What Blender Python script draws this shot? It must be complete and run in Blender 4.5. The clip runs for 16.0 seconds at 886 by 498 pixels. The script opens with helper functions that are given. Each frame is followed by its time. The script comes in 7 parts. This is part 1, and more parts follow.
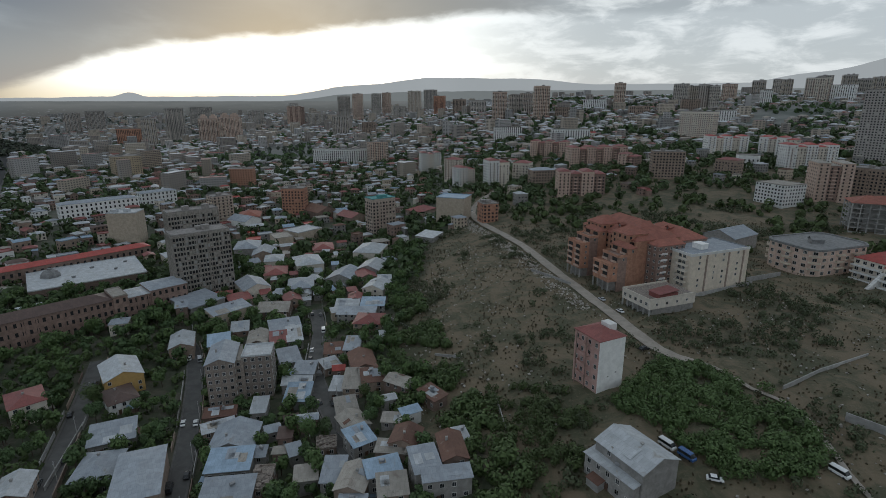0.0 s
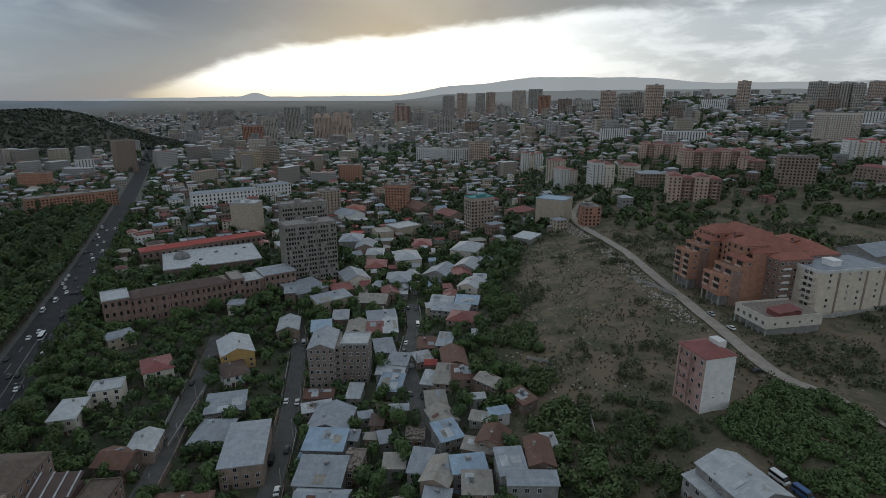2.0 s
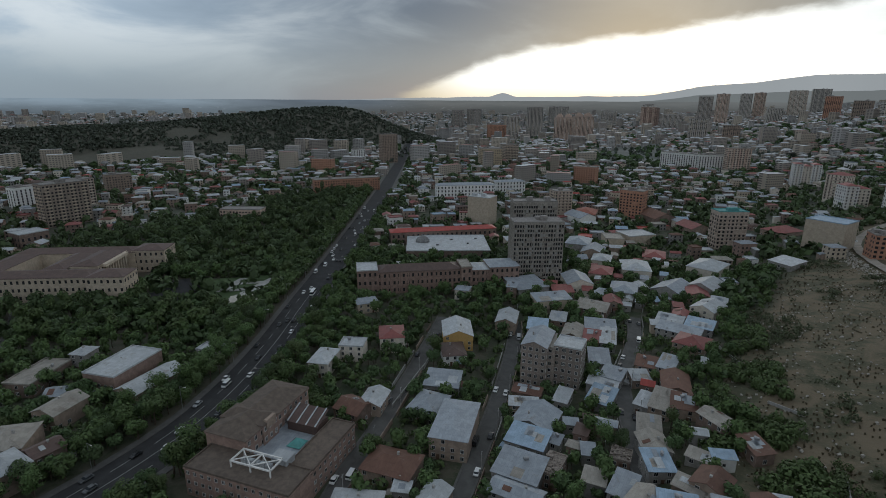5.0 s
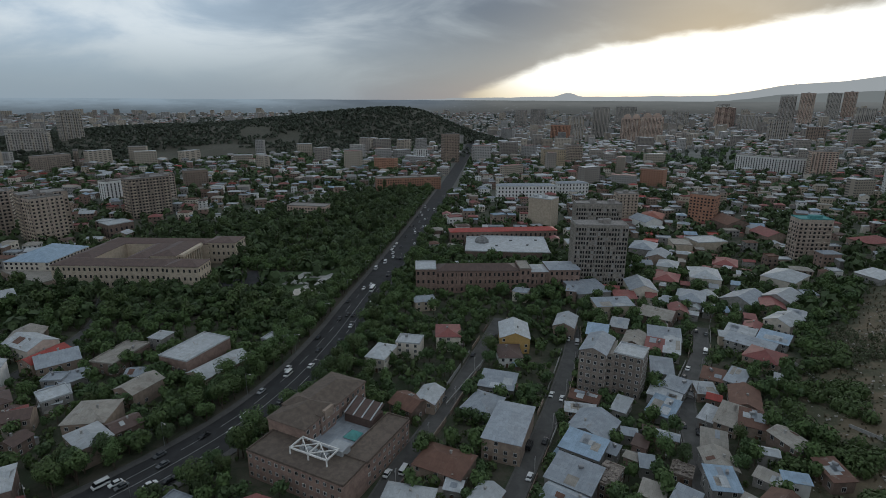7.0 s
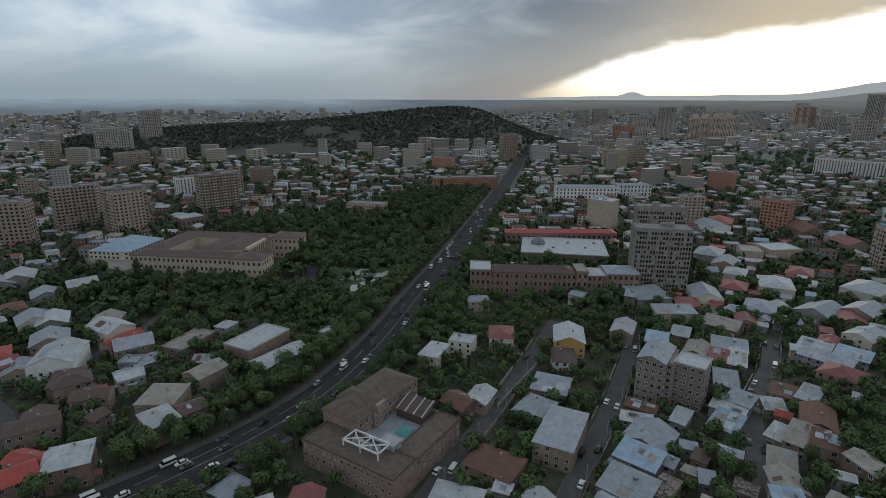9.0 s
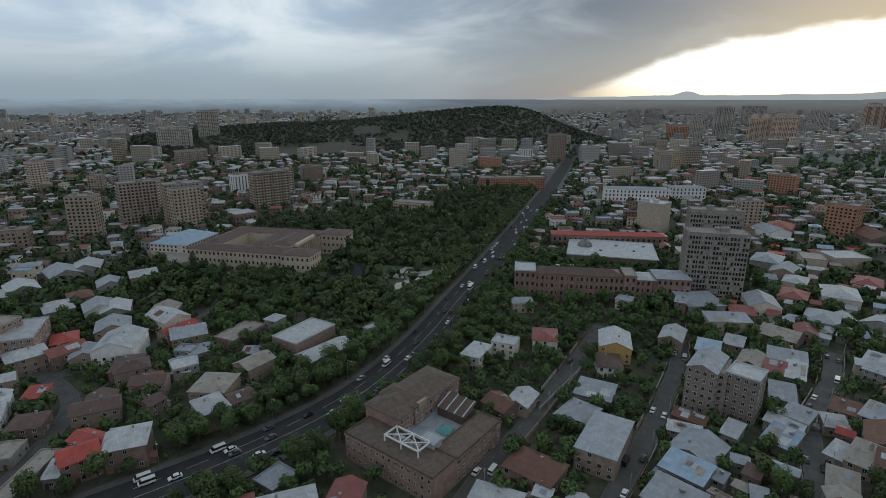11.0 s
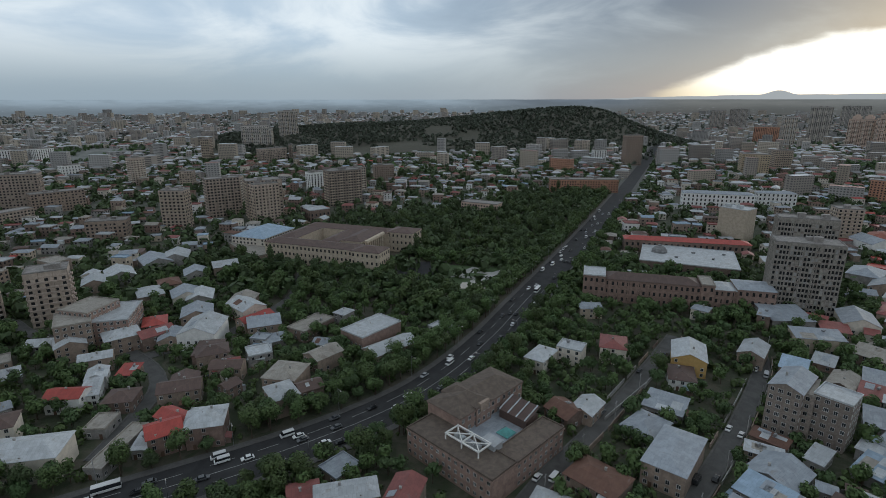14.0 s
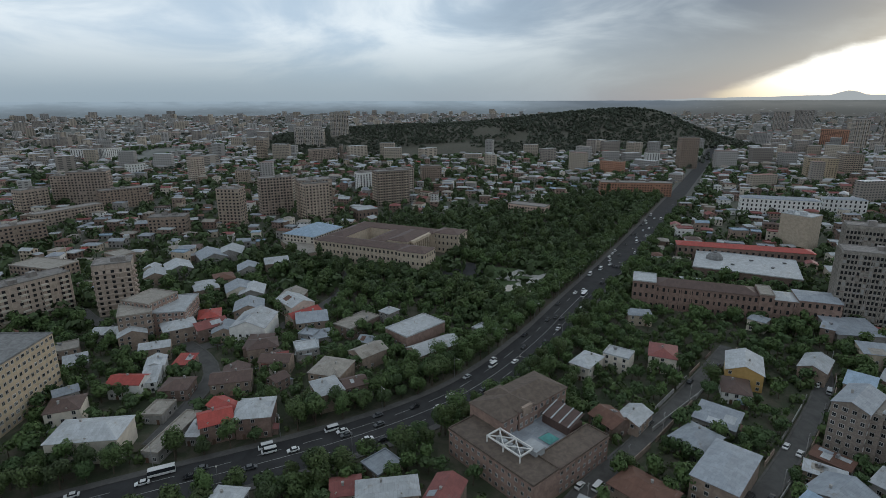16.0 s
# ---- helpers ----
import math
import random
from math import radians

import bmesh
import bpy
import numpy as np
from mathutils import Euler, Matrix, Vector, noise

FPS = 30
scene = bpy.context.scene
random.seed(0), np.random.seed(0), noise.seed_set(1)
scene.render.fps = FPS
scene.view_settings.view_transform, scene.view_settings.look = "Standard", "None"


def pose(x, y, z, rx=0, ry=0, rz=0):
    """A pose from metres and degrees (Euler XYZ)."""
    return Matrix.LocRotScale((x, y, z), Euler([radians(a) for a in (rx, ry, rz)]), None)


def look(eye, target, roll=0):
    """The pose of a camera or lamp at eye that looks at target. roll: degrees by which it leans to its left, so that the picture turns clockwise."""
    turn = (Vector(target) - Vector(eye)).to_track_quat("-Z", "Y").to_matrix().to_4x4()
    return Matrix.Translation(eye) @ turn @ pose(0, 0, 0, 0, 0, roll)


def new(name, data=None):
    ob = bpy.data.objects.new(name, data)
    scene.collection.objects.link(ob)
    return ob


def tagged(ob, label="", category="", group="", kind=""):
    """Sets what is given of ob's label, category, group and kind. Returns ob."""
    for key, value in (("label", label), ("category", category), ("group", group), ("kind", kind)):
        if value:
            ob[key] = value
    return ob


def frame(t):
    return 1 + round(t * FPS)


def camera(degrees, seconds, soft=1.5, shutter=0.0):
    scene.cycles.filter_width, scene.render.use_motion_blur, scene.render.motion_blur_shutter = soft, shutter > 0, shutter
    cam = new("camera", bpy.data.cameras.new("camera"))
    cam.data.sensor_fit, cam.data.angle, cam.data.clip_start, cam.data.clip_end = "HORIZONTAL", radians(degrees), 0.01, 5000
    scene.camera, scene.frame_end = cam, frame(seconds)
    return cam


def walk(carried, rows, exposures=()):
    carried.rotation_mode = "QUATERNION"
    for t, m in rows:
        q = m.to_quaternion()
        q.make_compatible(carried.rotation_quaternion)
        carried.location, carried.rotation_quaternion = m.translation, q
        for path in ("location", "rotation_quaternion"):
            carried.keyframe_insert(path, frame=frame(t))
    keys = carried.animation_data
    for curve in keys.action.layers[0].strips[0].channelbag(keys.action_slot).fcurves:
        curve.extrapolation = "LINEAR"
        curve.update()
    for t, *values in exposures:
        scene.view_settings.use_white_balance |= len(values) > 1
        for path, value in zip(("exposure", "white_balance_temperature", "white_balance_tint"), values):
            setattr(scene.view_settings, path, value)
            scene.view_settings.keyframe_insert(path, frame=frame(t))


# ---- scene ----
cam = camera(79.44, 16.0, 0.7)
walk(cam, [
    (0, pose(0, 0, 120, 74.500, 0.000, -0.000)),
    (0.5, pose(0, 0, 120, 74.481, 0.003, 3.612)),
    (1, pose(0, 0, 120, 74.462, -0.029, 6.239)),
    (1.5, pose(0, 0, 120, 74.453, -0.019, 8.152)),
    (2, pose(0, 0, 120, 74.463, -0.019, 10.747)),
    (2.5, pose(0, 0, 120, 74.475, -0.021, 14.148)),
    (3, pose(0, 0, 120, 74.469, -0.075, 19.961)),
    (3.5, pose(0, 0, 120, 74.464, -0.230, 26.688)),
    (3.7, pose(0, 0, 120, 74.460, -0.250, 28.806)),
    (5.8, pose(0, 0, 120, 74.430, -0.360, 38.173)),
    (6, pose(0, 0, 120, 74.432, -0.354, 39.072)),
    (6.5, pose(0, 0, 120, 74.387, -0.330, 40.857)),
    (7, pose(0, 0, 120, 74.393, -0.302, 42.137)),
    (7.5, pose(0, 0, 120, 74.377, -0.252, 42.909)),
    (8, pose(0, 0, 120, 74.363, -0.220, 44.664)),
    (8.5, pose(0, 0, 120, 74.365, -0.191, 46.413)),
    (9, pose(0, 0, 120, 74.352, -0.152, 48.250)),
    (11.3, pose(0, 0, 120, 74.320, -0.080, 54.164)),
    (11.5, pose(0, 0, 120, 74.327, -0.071, 54.899)),
    (12, pose(0, 0, 120, 74.336, -0.082, 56.482)),
    (12.5, pose(0, 0, 120, 74.330, -0.057, 57.151)),
    (13, pose(0, 0, 120, 74.324, 0.004, 57.528)),
    (13.5, pose(0, 0, 120, 74.335, 0.034, 58.683)),
    (14, pose(0, 0, 120, 74.333, 0.040, 60.629)),
    (14.5, pose(0, 0, 120, 74.340, 0.047, 61.782)),
    (15, pose(0, 0, 120, 74.363, 0.055, 61.958)),
    (15.5, pose(0, 0, 120, 74.432, 0.110, 63.117)),
    (16, pose(0, 0, 120, 74.480, 0.141, 65.684)),
], exposures=[(0, -0.14, 6060, 7), (3.5, -0.26, 6030, 7), (7, -0.16, 6030, 7), (11.5, -0.02, 6080, 7), (16, 0.09, 6080, 7)])

# ---- world and light ----
world = bpy.data.worlds.new("stormy_evening_sky")
scene.world = world
world.use_nodes = True


class Nodes:
    """Short hand for building node trees."""

    def __init__(self, tree):
        self.tree = tree

    def node(self, kind):
        return self.tree.nodes.new(kind)

    def plug(self, value, socket):
        if isinstance(value, bpy.types.NodeSocket):
            self.tree.links.new(value, socket)
        elif isinstance(value, (tuple, list)) and len(value) == 3 and socket.type == "RGBA":
            socket.default_value = (*value, 1)
        else:
            socket.default_value = value

    def math(self, op, a, b=0.0, clamp=False):
        n = self.node("ShaderNodeMath")
        n.operation, n.use_clamp = op, clamp
        self.plug(a, n.inputs[0])
        self.plug(b, n.inputs[1])
        return n.outputs[0]

    def ramp(self, value, a, b, to_a=0.0, to_b=1.0):
        n = self.node("ShaderNodeMapRange")
        n.interpolation_type = "SMOOTHSTEP"
        for i, v in enumerate((value, a, b, to_a, to_b)):
            self.plug(v, n.inputs[i])
        return n.outputs[0]

    def mix(self, f, a, b, blend="MIX"):
        n = self.node("ShaderNodeMix")
        n.data_type, n.blend_type = "RGBA", blend
        self.plug(f, n.inputs[0])
        self.plug(a, n.inputs[6])
        self.plug(b, n.inputs[7])
        return n.outputs[2]

    def noise(self, vector, scale, detail=4.0, rough=0.55, distortion=0.0):
        n = self.node("ShaderNodeTexNoise")
        self.plug(vector, n.inputs["Vector"])
        for key, v in (("Scale", scale), ("Detail", detail), ("Roughness", rough), ("Distortion", distortion)):
            n.inputs[key].default_value = v
        return n.outputs["Fac"]


SUN_AZ, SUN_EL = 16.0, 11.0


def build_sky():
    k = Nodes(world.node_tree)
    k.tree.nodes.clear()
    way = k.node("ShaderNodeTexCoord").outputs["Generated"]
    xyz = k.node("ShaderNodeSeparateXYZ")
    k.plug(way, xyz.inputs[0])
    x, y, z = xyz.outputs
    el = k.math("MULTIPLY", k.math("ARCSINE", z), 57.2958)
    az = k.math("MULTIPLY", k.math("ARCTAN2", k.math("MULTIPLY", x, -1.0), y), 57.2958)
    stretch = k.node("ShaderNodeMapping")
    k.plug(way, stretch.inputs[0])
    stretch.inputs["Scale"].default_value = (1, 1, 3.2)
    soft = k.noise(stretch.outputs[0], 3.0, 6, 0.55, 0.6)
    fine = k.noise(stretch.outputs[0], 9.0, 8, 0.6, 0.3)
    # lower rim of the storm cloud: it falls to the land in the west
    fall = k.math("EXPONENT", k.math("DIVIDE", k.math("SUBTRACT", az, 41.0), 18.0))
    rim = k.math("ADD", 0.3, k.math("MULTIPLY", 8.5, k.math("SUBTRACT", 1.0, fall)))
    rim = k.math("ADD", rim, k.math("MULTIPLY", k.math("SUBTRACT", soft, 0.5), 2.2))
    rim = k.math("ADD", rim, k.math("MULTIPLY", k.math("SUBTRACT", fine, 0.5), 1.6))
    gap = k.ramp(k.math("SUBTRACT", rim, el), -0.25, 0.9)
    gap = k.math("MULTIPLY", gap, k.ramp(az, 43.0, 36.0))
    # storm cloud and the calmer layers round it
    storm = k.mix(k.ramp(el, 3.0, 9.0), (0.21, 0.24, 0.285), (0.105, 0.14, 0.20))
    storm = k.mix(k.ramp(soft, 0.45, 0.7), storm, (0.27, 0.31, 0.355))
    grey = k.mix(k.ramp(soft, 0.35, 0.65), (0.15, 0.158, 0.17), (0.235, 0.24, 0.245))
    cloud = k.mix(k.ramp(az, 14.0, 36.0), grey, storm)
    calm = k.mix(k.ramp(soft, 0.36, 0.62), (0.48, 0.565, 0.66), (0.78, 0.81, 0.83))
    calm = k.mix(k.ramp(el, 0.3, 7.0), (0.31, 0.375, 0.43), calm)
    cloud = k.mix(k.ramp(k.math("ADD", az, k.math("MULTIPLY", soft, 24.0)), 46.0, 84.0), cloud, calm)
    east = k.mix(k.ramp(fine, 0.40, 0.66), (0.42, 0.44, 0.455), (0.84, 0.84, 0.82))
    east = k.mix(k.ramp(soft, 0.50, 0.74), east, (0.30, 0.31, 0.325))
    cloud = k.mix(k.ramp(az, 2.0, -16.0), cloud, east)
    glow = k.mix(k.ramp(el, 0.0, 2.2), (0.98, 0.92, 0.76), (1.30, 1.29, 1.24))
    glow = k.mix(k.ramp(az, 31.0, 41.0), glow, (0.62, 0.56, 0.42))
    haze = k.mix(k.ramp(fine, 0.42, 0.62), (0.56, 0.58, 0.59), (0.86, 0.86, 0.85))
    glow = k.mix(k.ramp(az, 8.0, -16.0), glow, haze)
    colour = k.mix(gap, cloud, glow)
    # rest of the sky, overhead and behind
    rest = k.mix(soft, (0.30, 0.345, 0.39), (0.53, 0.56, 0.58))
    colour = k.mix(k.ramp(el, 13.0, 24.0), colour, rest)
    behind = k.ramp(k.math("ABSOLUTE", k.math("SUBTRACT", az, 33.0)), 85.0, 125.0)
    colour = k.mix(behind, colour, k.mix(soft, (0.36, 0.39, 0.425), (0.60, 0.62, 0.63)))
    sky = k.node("ShaderNodeTexSky")
    sky.sky_type, sky.sun_disc = "NISHITA", False
    sky.sun_elevation, sky.sun_rotation = radians(SUN_EL), radians(-SUN_AZ)
    low = k.node("ShaderNodeBackground")
    k.plug(sky.outputs[0], low.inputs[0])
    low.inputs[1].default_value = 0.01
    high = k.node("ShaderNodeBackground")
    k.plug(colour, high.inputs[0])
    high.inputs[1].default_value = 0.95
    both = k.node("ShaderNodeAddShader")
    k.plug(low.outputs[0], both.inputs[0])
    k.plug(high.outputs[0], both.inputs[1])
    k.plug(both.outputs[0], k.node("ShaderNodeOutputWorld").inputs[0])


build_sky()
sun = new("sun", bpy.data.lights.new("sun", "SUN"))
sun.data.energy, sun.data.angle, sun.data.color = 0.35, radians(25), (1.0, 0.93, 0.82)
sun.matrix_world = look((-300 * math.sin(radians(SUN_AZ)), 300 * math.cos(radians(SUN_AZ)), 300 * math.tan(radians(SUN_EL)) + 150), (0, 0, 150))

# ---- materials ----


def surface(name, colour, rough=0.8, vary=0.25, scale=0.5, grain=4.0, bump=0.3, metal=0.0, other=None, spread=0.5, each=0.12):
    """A weathered surface: stains at one size, grain at a smaller one, and a small shift from thing to thing."""
    m = bpy.data.materials.new(name)
    m.use_nodes = True
    k = Nodes(m.node_tree)
    b = m.node_tree.nodes["Principled BSDF"]
    place = k.node("ShaderNodeNewGeometry").outputs["Position"]
    stains, grains = k.noise(place, scale, 5, 0.62, 0.4), k.noise(place, grain, 3, 0.6)
    dark = tuple(c * (1 - vary) for c in colour)
    light = tuple(min(0.9, c * (1 + vary)) for c in colour)
    c = k.mix(k.ramp(stains, 0.3, 0.7), dark, light)
    if other:
        c = k.mix(k.ramp(k.noise(place, scale * 0.7, 6, 0.65, 0.8), spread, spread + 0.14), c, other)
    c = k.mix(k.math("MULTIPLY", grains, 0.5), c, dark)
    chance = k.node("ShaderNodeObjectInfo").outputs["Random"]
    tone = k.math("ADD", 1 - each, k.math("MULTIPLY", chance, 2 * each))
    bright = k.node("ShaderNodeHueSaturation")
    k.plug(c, bright.inputs["Color"])
    k.plug(tone, bright.inputs["Value"])
    k.plug(bright.outputs[0], b.inputs["Base Color"])
    k.plug(k.math("ADD", rough - 0.08, k.math("MULTIPLY", grains, 0.16)), b.inputs["Roughness"])
    b.inputs["Metallic"].default_value = metal
    if bump:
        n = k.node("ShaderNodeBump")
        n.inputs["Strength"].default_value = bump
        n.inputs["Distance"].default_value = 0.1
        k.plug(grains, n.inputs["Height"])
        k.plug(n.outputs[0], b.inputs["Normal"])
    return m


def sheet_roof(name, colour, rough, stain, spread, each=0.12):
    """Roof sheets laid in courses, each a little different, with streaks of rust or dirt."""
    m = surface(name, colour, rough, 0.16, 0.35, 2.5, 0.15, 0.0, stain, spread, each)
    k = Nodes(m.node_tree)
    b = m.node_tree.nodes["Principled BSDF"]
    old = b.inputs["Base Color"].links[0].from_socket
    brick = k.node("ShaderNodeTexBrick")
    k.plug(k.node("ShaderNodeTexCoord").outputs["Object"], brick.inputs["Vector"])
    for key, v in (("Scale", 1.0), ("Brick Width", 1.1), ("Row Height", 2.6), ("Mortar Size", 0.035), ("Bias", 0.0)):
        brick.inputs[key].default_value = v
    k.plug((0.86, 0.86, 0.86), brick.inputs["Color1"])
    k.plug((1.0, 1.0, 1.0), brick.inputs["Color2"])
    k.plug((0.72, 0.72, 0.72), brick.inputs["Mortar"])
    k.plug(k.mix(1.0, old, brick.outputs["Color"], "MULTIPLY"), b.inputs["Base Color"])
    return m


COVER = {
    "pale": sheet_roof("pale_sheet_metal", (0.48, 0.50, 0.52), 0.6, (0.36, 0.34, 0.31), 0.56),
    "zinc": sheet_roof("zinc_sheet_metal", (0.33, 0.36, 0.40), 0.6, (0.28, 0.27, 0.26), 0.58),
    "blue": sheet_roof("bluish_sheet_metal", (0.31, 0.41, 0.52), 0.55, (0.32, 0.34, 0.36), 0.60),
    "sand": sheet_roof("weathered_fibre_sheet", (0.36, 0.33, 0.29), 0.75, (0.24, 0.20, 0.17), 0.54),
    "rust": sheet_roof("rusted_sheet_metal", (0.165, 0.085, 0.06), 0.75, (0.30, 0.25, 0.22), 0.60),
    "brown": sheet_roof("brown_painted_sheet", (0.125, 0.080, 0.067), 0.65, (0.165, 0.115, 0.095), 0.58),
    "maroon": sheet_roof("faded_maroon_sheet", (0.27, 0.085, 0.075), 0.6, (0.24, 0.17, 0.15), 0.60),
    "red": sheet_roof("red_painted_sheet", (0.40, 0.065, 0.05), 0.55, (0.30, 0.10, 0.08), 0.58),
    "orange": sheet_roof("orange_red_tile", (0.33, 0.125, 0.09), 0.8, (0.26, 0.12, 0.09), 0.55),
    "teal": surface("teal_netting", (0.10, 0.30, 0.30), 0.8),
    "felt": surface("brown_roof_felt", (0.135, 0.105, 0.085), 0.9, 0.25),
    "grey": surface("grey_roof_felt", (0.22, 0.22, 0.22), 0.85, 0.3),
    "flat": surface("dusty_roof_felt", (0.27, 0.25, 0.235), 0.85, 0.3, other=(0.42, 0.41, 0.40), spread=0.58),
    "rubble": surface("stone_rubble", (0.26, 0.22, 0.19), 0.9, 0.5, 1.5, 6.0, 0.8),
}
WALL = {
    "yellow": surface("yellow_plaster", (0.58, 0.38, 0.14), 0.85, 0.12),
    "white": surface("white_plaster", (0.76, 0.75, 0.73), 0.8, 0.12),
    "grey": surface("grey_render", (0.30, 0.285, 0.27), 0.9, 0.25),
    "tan": surface("tan_tuff_stone", (0.33, 0.255, 0.205), 0.9, 0.25),
    "stone": surface("brown_tuff_stone", (0.23, 0.165, 0.135), 0.9, 0.3),
    "cream": surface("cream_plaster", (0.66, 0.60, 0.52), 0.85, 0.14),
    "sandw": surface("sand_plaster", (0.50, 0.42, 0.33), 0.85, 0.18),
    "brownw": surface("red_brown_tuff", (0.29, 0.20, 0.165), 0.9, 0.25),
    "brick5": surface("brown_grey_tuff_blocks", (0.27, 0.225, 0.195), 0.9, 0.28, 1.2),
    "hotel": surface("ochre_render", (0.47, 0.38, 0.27), 0.85, 0.15),
    "pink": surface("pink_tuff_cladding", (0.50, 0.32, 0.28), 0.85, 0.16),
    "beige": surface("beige_travertine", (0.64, 0.56, 0.46), 0.8, 0.14),
    "brick": surface("orange_brick", (0.46, 0.245, 0.165), 0.9, 0.25),
    "concrete": surface("grey_concrete", (0.36, 0.35, 0.335), 0.88, 0.22),
    "apart": surface("panel_concrete", (0.42, 0.345, 0.29), 0.88, 0.2, each=0.3),
    "farw": surface("hazed_pale_concrete", (0.46, 0.43, 0.40), 0.9, 0.15, each=0.2),
    "rose": surface("rose_tuff_cladding", (0.56, 0.42, 0.345), 0.88, 0.18),
    "towerw": surface("stained_panel_concrete", (0.36, 0.33, 0.295), 0.9, 0.3, 0.6),
}
FRAME = surface("window_frame_paint", (0.55, 0.54, 0.52), 0.6, 0.1, each=0.3)
STONE_TRIM = surface("light_stone_trim", (0.52, 0.48, 0.43), 0.85, 0.15)
DARK = surface("opening_shade", (0.035, 0.033, 0.032), 0.9, 0.2)
METAL = surface("dull_steel", (0.35, 0.35, 0.36), 0.5, 0.2, metal=0.6)
GLASS = surface("dark_window_glass", (0.030, 0.034, 0.040), 0.12, 0.3, bump=0.0, each=0.5)
GLASS_FAR = surface("far_window_glass", (0.022, 0.023, 0.026), 0.55, 0.3, bump=0.0)
GLASS_FAR.node_tree.nodes["Principled BSDF"].inputs["Specular IOR Level"].default_value = 0.25
ASPHALT = surface("worn_asphalt", (0.050, 0.050, 0.052), 0.85, 0.25, 0.15, 5.0, 0.2, other=(0.058, 0.056, 0.055), spread=0.55)
ASPHALT.node_tree.nodes["Principled BSDF"].inputs["Specular IOR Level"].default_value = 0.25
STREET = surface("dusty_street_asphalt", (0.105, 0.102, 0.098), 0.9, 0.25, 0.2, 4.0, 0.2, other=(0.075, 0.073, 0.07), spread=0.56)
DIRT = surface("pale_dirt_track", (0.32, 0.285, 0.245), 0.95, 0.2, 0.25, 3.0, 0.5)
PAVING = surface("concrete_paving", (0.125, 0.12, 0.115), 0.9, 0.2)
PAINT = surface("road_paint", (0.30, 0.30, 0.29), 0.8, 0.3)
BARK = surface("tree_bark", (0.10, 0.075, 0.055), 0.95, 0.3)
ROCK = surface("pale_rubble_stone", (0.40, 0.37, 0.33), 0.9, 0.3)


def leaf(name, colour, each=0.3):
    m = bpy.data.materials.new(name)
    m.use_nodes = True
    k = Nodes(m.node_tree)
    b = m.node_tree.nodes["Principled BSDF"]
    geo = k.node("ShaderNodeNewGeometry")
    c = k.mix(geo.outputs["Random Per Island"], tuple(v * 0.7 for v in colour), tuple(v * 1.35 for v in colour))
    c = k.mix(k.math("MULTIPLY", k.noise(geo.outputs["Position"], 0.05, 3), 0.7), c, tuple(v * 0.6 for v in colour))
    hue = k.node("ShaderNodeHueSaturation")
    chance = k.node("ShaderNodeObjectInfo").outputs["Random"]
    k.plug(k.math("ADD", 0.485, k.math("MULTIPLY", chance, 0.03)), hue.inputs["Hue"])
    k.plug(k.math("ADD", 1 - each, k.math("MULTIPLY", chance, 2 * each)), hue.inputs["Value"])
    k.plug(c, hue.inputs["Color"])
    k.plug(hue.outputs[0], b.inputs["Base Color"])
    b.inputs["Roughness"].default_value = 0.75
    return m


LEAF = leaf("broad_leaves", (0.084, 0.128, 0.038))
LEAF_DARK = leaf("dark_leaves", (0.064, 0.102, 0.034))
SCRUB = leaf("scrub_leaves", (0.074, 0.088, 0.042))
RIDGE_LEAF = leaf("ridge_foliage", (0.062, 0.076, 0.050), 0.15)
# Leaves for far trees, mixed paler and greyer to imitate haze.
HAZED_LEAF = leaf("hazed_far_foliage", (0.105, 0.125, 0.095))
GRASS = leaf("dry_grass_blades", (0.17, 0.142, 0.085))

# ---- land ----


def ease(a, b, x):
    u = min(1.0, max(0.0, (x - a) / (b - a)))
    return u * u * (3 - 2 * u)


def ground_z(x, y):
    """Height of the land: flat town, a slope up to the east, a wooded ridge in the west, far plain and foothills."""
    r, az = math.hypot(x, y), math.degrees(math.atan2(-x, y))
    z = 22 * ease(-84, 72, x) * ease(24, 144, y)
    z += 17 * ease(0, 144, x - 0.1 * (y - 300)) * ease(300, 720, y)
    east = ease(20, -30, az)
    z += east * 30 * ease(480, 1450, r) + 62 * ease(26, -6, az) * ease(980, 1750, r)
    z += (116 - 85 * ease(26, -6, az)) * min(1.0, max(0.0, (r - 1800) / 3000)) ** 1.5
    ax, ay, ex, ey = -1272, 1212, -156, -612
    length = math.hypot(ex, ey)
    u, v = ((x - ax) * ex + (y - ay) * ey) / length, ((x - ax) * ey - (y - ay) * ex) / length
    ends = math.exp(-(max(0.0, -u) / 130) ** 2 - (max(0.0, u - length) / 500) ** 2)
    return z + (94 - 41 * ease(0, length, u)) * ends * math.exp(-(v / 310) ** 2)


def mesh_of(name, bm, *materials):
    me = bpy.data.meshes.new(name)
    bm.to_mesh(me)
    bm.free()
    for m in materials:
        me.materials.append(m)
    return me


def raw(name, verts, faces, *materials, slots=None, smooth=False):
    me = bpy.data.meshes.new(name)
    me.from_pydata(verts, [], faces)
    for m in materials:
        me.materials.append(m)
    if slots:
        me.polygons.foreach_set("material_index", slots)
    if smooth:
        me.polygons.foreach_set("use_smooth", [True] * len(faces))
    me.update()
    return me


def part(name, me, parent, m=None, label=""):
    """Links a mesh under a thing, at a pose in the thing's own space."""
    ob = new(name, me)
    ob.parent = parent
    if m is not None:
        ob.matrix_basis = m
    return tagged(ob, label)


def thing(name, x, y, rz, label, category, group="", z=None):
    ob = new(name)
    ob.empty_display_size = 0.5
    ob.matrix_basis = pose(x, y, ground_z(x, y) if z is None else z, 0, 0, rz)
    return tagged(ob, label, category, group)


LINES = {}


